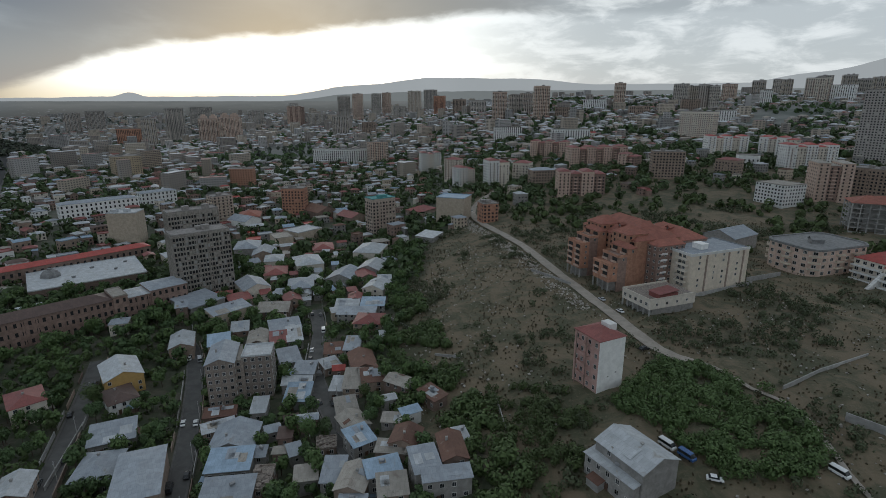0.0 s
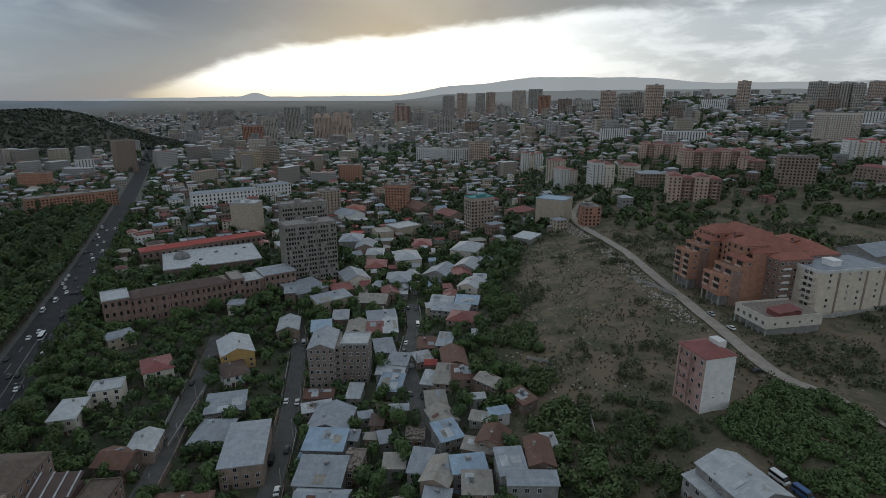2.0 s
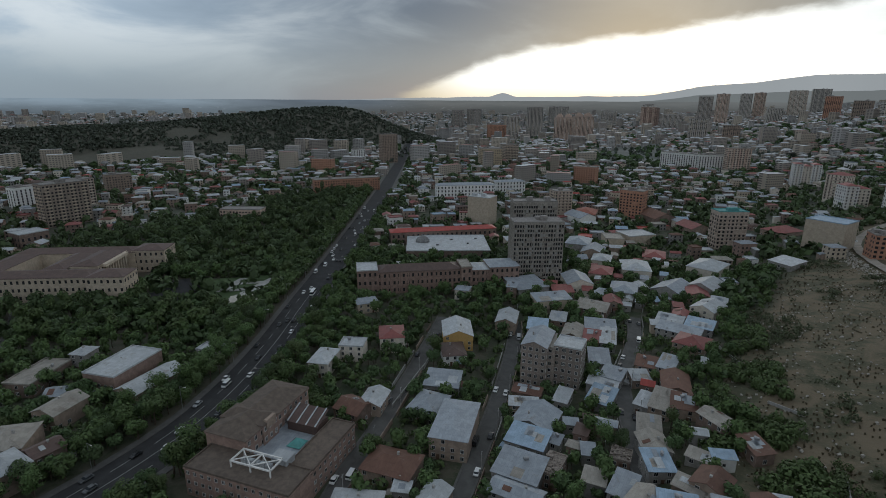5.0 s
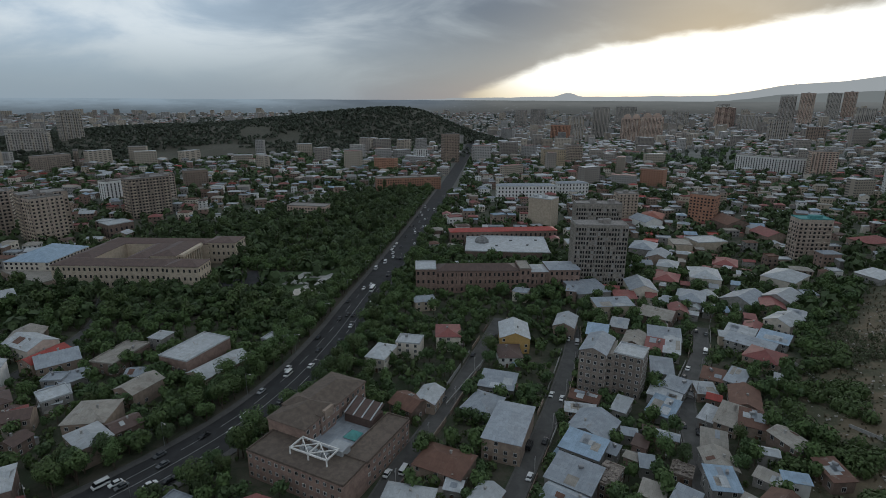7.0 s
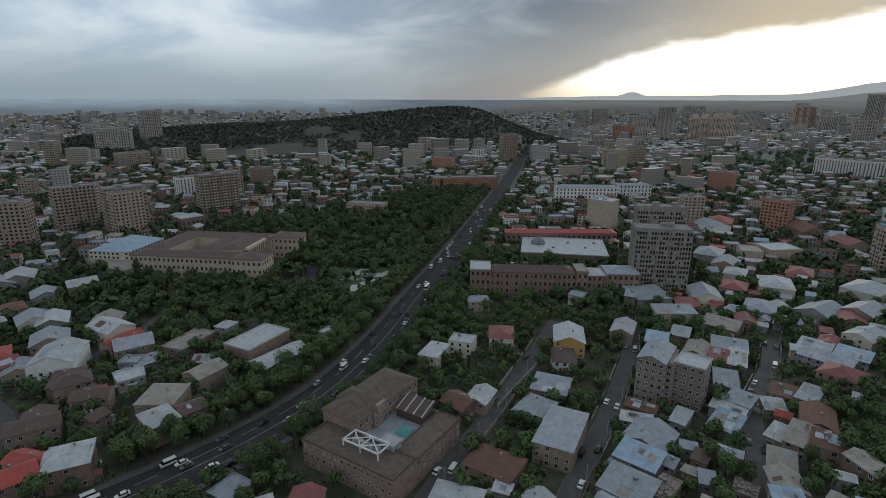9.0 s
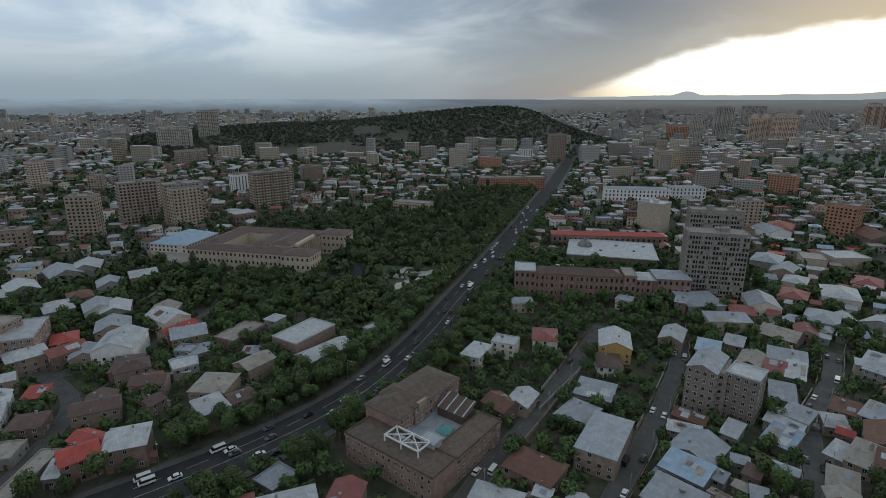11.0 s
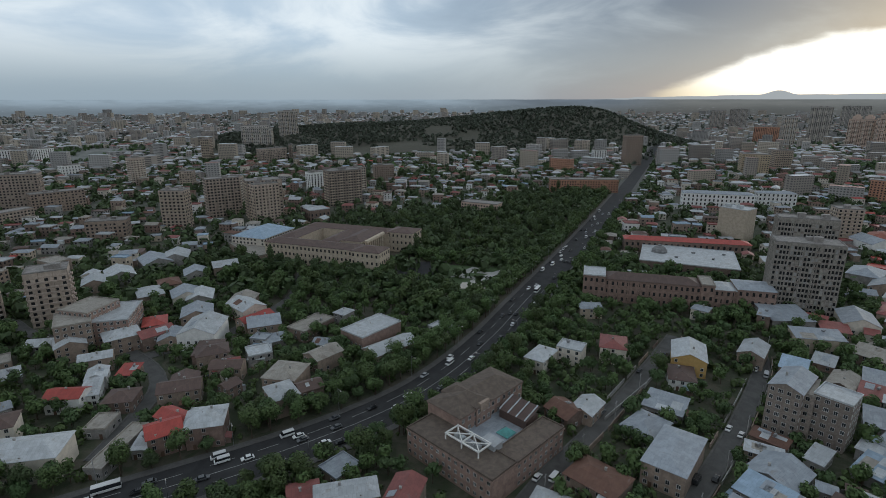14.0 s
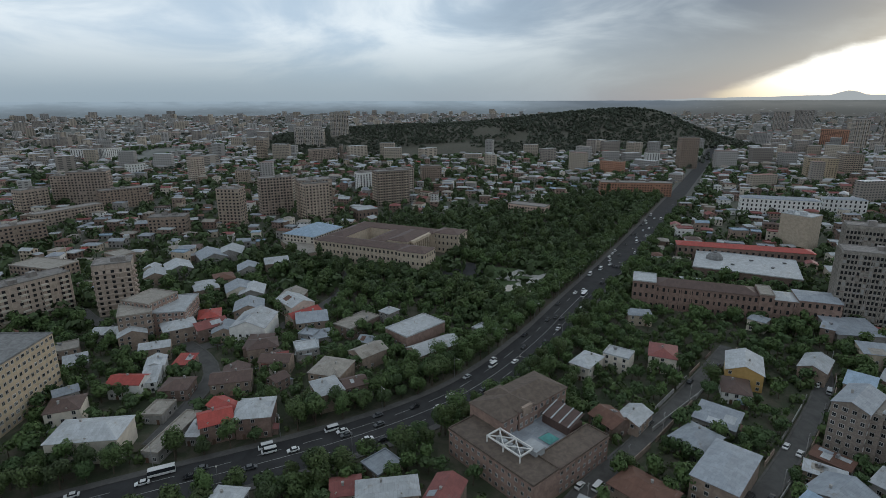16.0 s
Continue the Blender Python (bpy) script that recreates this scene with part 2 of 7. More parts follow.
def away(x, y, line):
    """Distance from a polyline."""
    if len(line) > 12:
        if id(line) not in LINES:
            p = np.array(line)
            e = p[1:] - p[:-1]
            LINES[id(line)] = (p[:-1], e, (e * e).sum(1), line)
        a, e, n, _ = LINES[id(line)]
        q = np.array((x, y)) - a
        u = np.clip((q * e).sum(1) / n, 0, 1)
        q -= u[:, None] * e
        return math.sqrt((q * q).sum(1).min())
    best = 1e9
    for (ax, ay), (bx, by) in zip(line, line[1:]):
        ex, ey = bx - ax, by - ay
        u = max(0, min(1, ((x - ax) * ex + (y - ay) * ey) / (ex * ex + ey * ey)))
        best = min(best, math.hypot(x - ax - u * ex, y - ay - u * ey))
    return best


def bend(line, step=8.0):
    """A smooth line through the given corners (Catmull-Rom)."""
    pts = [Vector(p) for p in line]
    pts = [2 * pts[0] - pts[1], *pts, 2 * pts[-1] - pts[-2]]
    out = []
    for a, b, c, d in zip(pts, pts[1:], pts[2:], pts[3:]):
        n = max(2, int((c - b).length / step))
        for i in range(n):
            t = i / n
            out.append(0.5 * (2 * b + (c - a) * t + (2 * a - 5 * b + 4 * c - d) * t * t + (3 * b - a - 3 * c + d) * t ** 3))
    return [*[(p.x, p.y) for p in out], tuple(line[-1])]


AVENUE = bend([(-160, -260), (-167, -120), (-169, -38), (-169.5, 30), (-176, 76), (-189, 110), (-213, 151), (-247, 200), (-324, 312), (-468, 514), (-676, 799), (-900, 1110), (-1180, 1520)])
STREETS = [
    bend([(-84, 40), (-111, 98), (-126, 139), (-148, 193), (-165, 232)]),
    bend([(-70, 98), (-80, 128), (-98, 181), (-121, 236), (-140, 262)]),
    bend([(-22, 130), (-33, 158), (-49, 194), (-59, 221), (-66, 262), (-76, 296)]),
    bend([(-196, -28), (-222, -14), (-245, -6), (-272, -12), (-300, -28), (-330, -60), (-360, -75)]),
    bend([(-275, -12), (-285, 30), (-320, 70), (-370, 92)]),
]
TRACK = bend([(96, 188), (88, 199), (80, 239), (70, 289), (55, 366), (34, 443), (28, 500), (45, 560), (90, 640)])
FOOTPATH = bend([(87.5, 197.8), (102.8, 184.4), (108.7, 167.8), (115.9, 157.0), (114.7, 141.5), (111.8, 125.4), (112.2, 116.4)])
PARK = [(-205, 150), (-262, 232), (-330, 330), (-450, 500), (-540, 560), (-560, 470), (-520, 330), (-520, 200), (-470, 60), (-430, 30), (-380, 30), (-376.2, 40.4), (-321.4, 59.9), (-300.8, 88.9), (-273.2, 116.6), (-249.2, 126.8), (-216.7, 136.5)]


def inside(x, y, ring):
    hit = False
    for (ax, ay), (bx, by) in zip(ring, ring[1:] + ring[:1]):
        if (ay > y) != (by > y) and x < (bx - ax) * (y - ay) / (by - ay) + ax:
            hit = not hit
    return hit


def in_field(x, y):
    """The dry slope east of the houses."""
    edge = 14 if y < 150 else -8 if y < 205 else -22 if y < 330 else -14
    return x > edge and 95 < y < 440 + 0.35 * x


def ridge(x, y):
    ax, ay, ex, ey = -1272, 1212, -156, -612
    length = math.hypot(ex, ey)
    u, v = ((x - ax) * ex + (y - ay) * ey) / length, ((x - ax) * ey - (y - ay) * ex) / length
    return abs(v) < 430 and -160 < u < length + 420


def hilltop(x, y):
    return ridge(x, y) and ground_z(x, y) > 8


def build_ground():
    m = bpy.data.materials.new("open_land")
    m.use_nodes = True
    k = Nodes(m.node_tree)
    b = m.node_tree.nodes["Principled BSDF"]
    place = k.node("ShaderNodeNewGeometry").outputs["Position"]
    big, mid, fine = k.noise(place, 0.012, 5, 0.6, 0.5), k.noise(place, 0.09, 6, 0.65, 0.6), k.noise(place, 0.8, 5, 0.7)
    yard = k.mix(k.ramp(mid, 0.42, 0.6), (0.050, 0.066, 0.032), (0.11, 0.10, 0.072))
    dry = k.mix(k.ramp(k.math("ADD", k.math("MULTIPLY", mid, 0.6), k.math("MULTIPLY", k.noise(place, 0.035, 5, 0.6, 0.8), 0.4)), 0.42, 0.58), (0.082, 0.084, 0.046), (0.20, 0.155, 0.10))
    dry = k.mix(k.ramp(fine, 0.5, 0.8), dry, (0.25, 0.205, 0.145))
    wood = k.mix(mid, (0.055, 0.062, 0.040), (0.125, 0.10, 0.075))
    zone = k.node("ShaderNodeAttribute")
    zone.attribute_name = "dry"
    woods = k.node("ShaderNodeAttribute")
    woods.attribute_name = "wood"
    c = k.mix(zone.outputs["Fac"], yard, dry)
    c = k.mix(woods.outputs["Fac"], c, wood)
    # Far mosaic of land, its colour lightened to stand in for haze.
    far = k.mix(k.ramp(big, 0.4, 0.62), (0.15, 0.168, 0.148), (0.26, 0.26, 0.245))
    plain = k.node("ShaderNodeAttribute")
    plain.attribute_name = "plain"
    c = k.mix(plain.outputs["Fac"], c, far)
    c = k.mix(k.math("MULTIPLY", fine, 0.45), c, (0.035, 0.035, 0.025))
    k.plug(c, b.inputs["Base Color"])
    b.inputs["Roughness"].default_value = 0.95
    n = k.node("ShaderNodeBump")
    n.inputs["Strength"].default_value = 0.6
    n.inputs["Distance"].default_value = 0.4
    k.plug(fine, n.inputs["Height"])
    k.plug(n.outputs[0], b.inputs["Normal"])
    radii = [0.0]
    r = 12.0
    while r < 4850:
        radii.append(r)
        r += max(5.0, r * 0.022)
    radii.append(4880)
    spokes = 300
    verts, dry_z, wood_z, plain_haze = [(0, 0, ground_z(0, 0))], [0.0], [0.0], [0.0]
    for r in radii[1:]:
        for i in range(spokes):
            a = 2 * math.pi * i / spokes
            x, y = r * math.sin(a), r * math.cos(a)
            rough = 0.0
            if in_field(x, y) and away(x, y, TRACK) > 8 and away(x, y, FOOTPATH) > 4:
                rough = 1.6 * noise.noise((x * 0.05, y * 0.05, 0)) + 0.6 * noise.noise((x * 0.2, y * 0.2, 3))
            if ridge(x, y):
                rough = 7 * noise.noise((x * 0.008, y * 0.008, 5)) + 3 * noise.noise((x * 0.025, y * 0.025, 7))
            verts.append((x, y, ground_z(x, y) + rough))
            dry_z.append(1.0 if in_field(x, y) or (x > 20 and 430 < y < 900) else 0.35 * ease(30, 120, x))
            wood_z.append(1.0 if inside(x, y, PARK) else 0.85 if ridge(x, y) else 0.0)
            # Weight of the haze-pale far colour, growing with distance.
            plain_haze.append(0.0 if in_field(x, y) or inside(x, y, PARK) or (x > 20 and y < 800) else ease(380, 1300, r) * (0.1 if ridge(x, y) else 1.0))
    faces = [(0, 1 + i, 1 + (i + 1) % spokes) for i in range(spokes)]
    for j in range(len(radii) - 2):
        o = 1 + j * spokes
        for i in range(spokes):
            n2 = (i + 1) % spokes
            faces.append((o + i, o + spokes + i, o + spokes + n2, o + n2))
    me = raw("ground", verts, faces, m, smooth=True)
    for name, values in (("dry", dry_z), ("wood", wood_z), ("plain", plain_haze)):
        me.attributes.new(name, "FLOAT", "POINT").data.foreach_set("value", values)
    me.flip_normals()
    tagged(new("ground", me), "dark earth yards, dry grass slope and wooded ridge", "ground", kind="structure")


build_ground()


def strip(name, line, half, lift, material, label, kerb=None, dash=False, wobble=0.0):
    """A road laid on the land along a line; kerb: width of the raised pavement on both sides."""
    def row(i):
        x, y = line[i]
        (ax, ay), (bx, by) = line[max(0, i - 1)], line[min(len(line) - 1, i + 1)]
        e = Vector((bx - ax, by - ay)).normalized()
        return Vector((x, y)), Vector((e.y, -e.x))
    offs = [(-half, 0), (0, 0.06), (half, 0)]
    if kerb:
        offs = [(-half - kerb, -0.5), (-half - kerb, 0.15), (-half, 0.15), (-half, 0), (0, 0.08), (half, 0), (half, 0.15), (half + kerb, 0.15), (half + kerb, -0.5)]
    verts, faces, slots = [], [], []
    for i in range(len(line)):
        p, n = row(i)
        for j, (o, dz) in enumerate(offs):
            q = p + n * (o + wobble * noise.noise((p.x * 0.15, p.y * 0.15, j * 7.0)))
            verts.append((q.x, q.y, max(ground_z(q.x, q.y), ground_z(p.x, p.y)) + lift + dz))
    w = len(offs)
    for i in range(len(line) - 1):
        for j in range(w - 1):
            faces.append((i * w + j, i * w + j + 1, i * w + w + j + 1, i * w + w + j))
            slots.append(1 if kerb and j in (0, 1, 2, 5, 6, 7) else 0)
    road = new(name, raw(name, verts, faces, material, PAVING, slots=slots))
    tagged(road, label, "road", kind="structure")
    if dash:
        verts, faces = [], []
        for o in (-0.25 * half * 2, 0.0, 0.25 * half * 2):
            for i in range(0, min(len(line) - 1, 60)):
                p, n = row(i)
                q, n2 = row(i + 1)
                if o and i % 2:
                    continue
                for c, nn in ((p, n), (q, n2)):
                    for s in (-0.12, 0.12):
                        v = c + nn * (o + s)
                        verts.append((v.x, v.y, ground_z(c.x, c.y) + lift + 0.1))
                b = len(verts) - 4
                faces.append((b, b + 1, b + 3, b + 2))
        part("lane_marking", raw("lane_marking", verts, faces, PAINT), road)
    return road


strip("road_avenue", AVENUE, 9.5, 0.12, ASPHALT, "wide asphalt avenue with worn lane markings", 3.0, True)
for n, line in enumerate(STREETS):
    strip("road_side_street", line, 2.9, 0.14, STREET, "narrow patched asphalt side street", 0.7)
strip("road_dirt_track", TRACK, 3.1, 0.5, DIRT, "pale unpaved track across the dry slope", wobble=0.9)
strip("path_trodden", FOOTPATH, 0.9, 0.6, DIRT, "narrow trodden footpath beside the thicket", wobble=0.4)

# ---- buildings ----


def box_faces(verts, faces, x0, x1, y0, y1, z0, z1):
    b = len(verts)
    verts += [(x0, y0, z0), (x1, y0, z0), (x1, y1, z0), (x0, y1, z0), (x0, y0, z1), (x1, y0, z1), (x1, y1, z1), (x0, y1, z1)]
    faces += [(b + 3, b + 2, b + 1, b), (b + 4, b + 5, b + 6, b + 7), (b, b + 1, b + 5, b + 4), (b + 1, b + 2, b + 6, b + 5), (b + 2, b + 3, b + 7, b + 6), (b + 3, b, b + 4, b + 7)]


def unit_window(bars=1):
    """A window one metre square: a proud frame with bars and set-back panes, in one piece. It looks along -y."""
    xs, zs = [-0.5, -0.43], [-0.5, -0.43, 0.43, 0.5]
    for i in range(bars):
        c = -0.5 + (i + 1) / (bars + 1)
        xs += [c - 0.025, c + 0.025]
    xs += [0.43, 0.5]
    n = len(xs)
    verts = [(x, -0.09, z) for z in zs for x in xs]
    faces, slots = [], []
    for j in range(3):
        for i in range(n - 1):
            q = (j * n + i, j * n + i + 1, j * n + n + i + 1, j * n + n + i)
            if j == 1 and i % 2 == 1:
                b = len(verts)
                verts += [(verts[v][0], -0.02, verts[v][2]) for v in q]
                faces += [(q[e], q[(e + 1) % 4], b + (e + 1) % 4, b + e) for e in range(4)] + [(b, b + 1, b + 2, b + 3)]
                slots += [0, 0, 0, 0, 1]
            else:
                faces.append(q)
                slots.append(0)
    ring = list(range(n)) + [n + n - 1, 2 * n + n - 1] + list(range(4 * n - 1, 3 * n - 1, -1)) + [2 * n, n]
    b = len(verts)
    verts += [(verts[v][0], 0.05, verts[v][2]) for v in ring]
    for e in range(len(ring)):
        g = (e + 1) % len(ring)
        faces.append((ring[g], ring[e], b + e, b + g))
        slots.append(0)
    return raw("window", verts, faces, FRAME, GLASS, slots=slots)


WINDOW = [unit_window(1), unit_window(2)]


def unit_door():
    verts, faces = [], []
    box_faces(verts, faces, -0.5, 0.5, -0.06, 0.04, 0, 1)
    box_faces(verts, faces, -0.42, 0.42, -0.085, -0.06, 0.08, 0.5)
    box_faces(verts, faces, -0.42, 0.42, -0.085, -0.06, 0.55, 0.93)
    return raw("door", verts, faces, surface("brown_painted_door", (0.13, 0.075, 0.05), 0.6))


DOOR = unit_door()


def unit_chimney():
    verts, faces = [], []
    box_faces(verts, faces, -0.35, 0.35, -0.3, 0.3, -1.2, 1.0)
    box_faces(verts, faces, -0.43, 0.43, -0.38, 0.38, 1.0, 1.15)
    return raw("chimney", verts, faces, WALL["concrete"])


CHIMNEY = unit_chimney()
FACES = {"s": (0, -1), "e": (1, 0), "n": (0, 1), "w": (-1, 0)}


def on_face(side, w, d, u, z, sx, sz, proud=0.0):
    """Pose of a piece on one wall: u metres from the wall's middle, z up."""
    turn = {"s": 0, "e": 90, "n": 180, "w": 270}[side]
    half = (d if side in "sn" else w) / 2 + proud
    return pose(0, 0, 0, 0, 0, turn) @ pose(u, -half, z) @ Matrix.Diagonal((sx, 1, sz, 1))


def towards(x, y, rz, aim=(0.0, 0.0)):
    """The walls of a building that look to the open side."""
    out = []
    for side, (nx, ny) in FACES.items():
        a = radians(rz)
        gx, gy = nx * math.cos(a) - ny * math.sin(a), nx * math.sin(a) + ny * math.cos(a)
        if gx * (aim[0] - x) + gy * (aim[1] - y) > 0.12 * math.hypot(x, y):
            out.append(side)
    return out


def gable_wall(w, d, h, rise, along):
    """Walls with two pointed ends; the ridge runs along x or y."""
    foot = -3.0
    hw, hd = w / 2, d / 2
    v = [(-hw, -hd, foot), (hw, -hd, foot), (hw, hd, foot), (-hw, hd, foot), (-hw, -hd, h), (hw, -hd, h), (hw, hd, h), (-hw, hd, h)]
    if along == "x":
        v += [(-hw, 0, h + rise), (hw, 0, h + rise)]
        f = [(0, 1, 5, 4), (2, 3, 7, 6), (1, 2, 6, 9, 5), (3, 0, 4, 8, 7), (4, 5, 9, 8), (6, 7, 8, 9), (3, 2, 1, 0)]
    else:
        v += [(0, -hd, h + rise), (0, hd, h + rise)]
        f = [(0, 1, 5, 8, 4), (2, 3, 7, 9, 6), (1, 2, 6, 5), (3, 0, 4, 7), (5, 6, 9, 8), (7, 4, 8, 9), (3, 2, 1, 0)]
    return v, f


def slab(verts, faces, quad, thick=0.14):
    """A sheet with thickness from four corners."""
    b = len(verts)
    verts += [tuple(q) for q in quad] + [(q[0], q[1], q[2] - thick) for q in quad]
    faces += [(b, b + 1, b + 2, b + 3), (b + 7, b + 6, b + 5, b + 4)]
    for i in range(4):
        j = (i + 1) % 4
        faces.append((b + i, b + 4 + i, b + 4 + j, b + j))


def roof_mesh(kind, w, d, h, rise, along, rng):
    verts, faces = [], []
    o = 0.45
    hw, hd = w / 2 + o, d / 2 + o
    if kind == "gable":
        if along == "x":
            low = h - o * rise / (d / 2) + 0.1
            top = h + rise + 0.12
            slab(verts, faces, [(-hw, -hd, low), (hw, -hd, low), (hw, 0, top), (-hw, 0, top)])
            slab(verts, faces, [(hw, hd, low), (-hw, hd, low), (-hw, 0, top), (hw, 0, top)])
        else:
            low = h - o * rise / (w / 2) + 0.1
            top = h + rise + 0.12
            slab(verts, faces, [(hw, -hd, low), (hw, hd, low), (0, hd, top), (0, -hd, top)])
            slab(verts, faces, [(-hw, hd, low), (-hw, -hd, low), (0, -hd, top), (0, hd, top)])
    elif kind in ("hip", "low"):
        z0, z1 = h + 0.02, h + rise
        b = [(-hw, -hd, z0), (hw, -hd, z0), (hw, hd, z0), (-hw, hd, z0)]
        if w > d:
            r = [(-(hw - hd * 0.9), 0, z1), (hw - hd * 0.9, 0, z1)]
            f = [(4, 5, 9, 8), (5, 6, 9), (6, 7, 8, 9), (7, 4, 8)]
        else:
            r = [(0, -(hd - hw * 0.9), z1), (0, hd - hw * 0.9, z1)]
            f = [(4, 5, 8), (5, 6, 9, 8), (6, 7, 9), (7, 4, 8, 9)]
        verts = b + [(x, y, z + 0.16) for x, y, z in b] + r
        faces = f + [(3, 2, 1, 0), (0, 1, 5, 4), (1, 2, 6, 5), (2, 3, 7, 6), (3, 0, 4, 7)]
    elif kind == "shed":
        slab(verts, faces, [(-hw, -hd, h + 0.1), (hw, -hd, h + 0.1), (hw, hd, h + rise + 0.2), (-hw, hd, h + rise + 0.2)])
    else:
        hw, hd = w / 2 + 0.12, d / 2 + 0.12
        slab(verts, faces, [(-hw, -hd, h + 0.15), (hw, -hd, h + 0.15), (hw, hd, h + 0.15), (-hw, hd, h + 0.15)], 0.2)
        for x0, x1, y0, y1 in ((-hw, hw, -hd, -hd + 0.3), (-hw, hw, hd - 0.3, hd), (-hw, -hw + 0.3, -hd + 0.3, hd - 0.3), (hw - 0.3, hw, -hd + 0.3, hd - 0.3)):
            box_faces(verts, faces, x0, x1, y0, y1, h + 0.15, h + 0.65)
        if kind == "ruin":
            for _ in range(26):
                x, y, s = rng.uniform(-hw, hw) * 0.85, rng.uniform(-hd, hd) * 0.85, rng.uniform(0.3, 0.9)
                box_faces(verts, faces, x - s, x + s * 0.6, y - s * 0.7, y + s, h + 0.1, h + 0.3 + s * rng.uniform(0.3, 1.0))
    return verts, faces


TAKEN = []


def dish_mesh():
    """A satellite dish on a short mast."""
    bm = bmesh.new()
    bmesh.ops.create_uvsphere(bm, u_segments=10, v_segments=8, radius=0.6)
    bmesh.ops.delete(bm, geom=[v for v in bm.verts if v.co.z > -0.3], context="VERTS")
    bmesh.ops.rotate(bm, verts=bm.verts, matrix=Matrix.Rotation(radians(-60), 3, "X"))
    bmesh.ops.translate(bm, verts=bm.verts, vec=(0, 0.2, 1.0))
    bmesh.ops.create_cone(bm, cap_ends=True, segments=6, radius1=0.04, radius2=0.04, depth=1.4, matrix=Matrix.Translation((0, 0, 0.3)))
    return mesh_of("satellite_dish", bm, STONE_TRIM)


def tank_mesh():
    """A water tank lying on a low stand."""
    bm = bmesh.new()
    bmesh.ops.create_cone(bm, cap_ends=True, segments=12, radius1=0.5, radius2=0.5, depth=1.6, matrix=Matrix.Translation((0, 0, 0.7)) @ Matrix.Rotation(radians(90), 4, "Y"))
    bmesh.ops.create_cube(bm, size=0.5, matrix=Matrix.Translation((0, 0, 0.05)) @ Matrix.Diagonal((2.4, 1.2, 1, 1)))
    return mesh_of("water_tank", bm, METAL)


DISH, TANK = dish_mesh(), tank_mesh()


def clutter(home, w, d, h, roof, rise, rng):
    """What gathers on and against a house: patched sheets, dishes, tanks and lean-tos."""
    top = h + 0.2 if roof in ("flat", "ruin") else h + rise * 0.45
    if rng.random() < 0.35:
        part("satellite_dish", DISH, home, pose(rng.uniform(-0.35, 0.35) * w, -d / 2 + 0.3 if roof != "flat" else rng.uniform(-0.3, 0.3) * d, h + 0.35, 0, 0, rng.uniform(-60, 60)))
    if roof in ("flat", "shed") and rng.random() < 0.4:
        part("water_tank", TANK, home, pose(rng.uniform(-0.3, 0.3) * w, 0.2 * d, top + 0.2 + (0.2 * rise if roof == "shed" else 0), 0, 0, rng.uniform(0, 180)))
    if roof == "shed":
        for _ in range(rng.choice([1, 1, 2, 3])):
            pw, pd = rng.uniform(0.18, 0.4) * w, rng.uniform(0.25, 0.6) * d
            x0, y0 = rng.uniform(-w / 2, w / 2 - pw), rng.uniform(-d / 2, d / 2 - pd)
            hd = d / 2 + 0.45
            z0, z1 = (h + 0.16 + (yy + hd) / (2 * hd) * (rise + 0.1) for yy in (y0, y0 + pd))
            v, f = [], []
            slab(v, f, [(x0, y0, z0), (x0 + pw, y0, z0), (x0 + pw, y0 + pd, z1), (x0, y0 + pd, z1)], 0.05)
            part("roof_patch", raw("roof_patch", v, f, COVER[rng.choice(["pale", "zinc", "zinc", "sand", "pale"])]), home)
    if roof == "gable" and rng.random() < 0.5:
        along_x = w > d
        half, run = (d / 2, w) if along_x else (w / 2, d)
        a, b2 = rng.uniform(0.1, 0.35), rng.uniform(0.6, 0.9)
        u0 = rng.uniform(-0.5, 0.1) * run
        u1 = u0 + rng.uniform(0.15, 0.35) * run
        sgn = rng.choice((-1, 1))
        q = []
        for u, t in ((u0, b2), (u1, b2), (u1, a), (u0, a)):
            across, z = sgn * half * t, h + rise * (1 - t) + 0.26
            q.append((u, across, z) if along_x else (across, u, z))
        v, f = [], []
        slab(v, f, q if (sgn < 0) == along_x else q[::-1], 0.05)
        part("roof_patch", raw("roof_patch", v, f, COVER[rng.choice(["pale", "zinc", "rust", "sand"])]), home)
    if rng.random() < 0.45:
        lw, ld, lh = rng.uniform(2.2, 4.5), rng.uniform(1.8, 2.8), rng.uniform(2.1, 2.8)
        side = rng.choice("sewn")
        length = w if side in "sn" else d
        v, f = [], []
        box_faces(v, f, -lw / 2, lw / 2, -ld, 0.0, -2.0, lh - 0.3)
        m = on_face(side, w, d, rng.uniform(-0.3, 0.3) * length, 0, 1, 1)
        annexe = part("lean_to", raw("lean_to", v, f, WALL[rng.choice(["grey", "tan", "stone", "concrete"])]), home, m)
        v, f = [], []
        slab(v, f, [(-lw / 2 - 0.2, -ld - 0.3, lh - 0.35), (lw / 2 + 0.2, -ld - 0.3, lh - 0.35), (lw / 2 + 0.2, 0, lh + 0.25), (-lw / 2 - 0.2, 0, lh + 0.25)], 0.08)
        part("lean_to_roof", raw("lean_to_roof", v, f, COVER[rng.choice(["pale", "zinc", "rust", "sand", "blue", "maroon"])]), annexe)


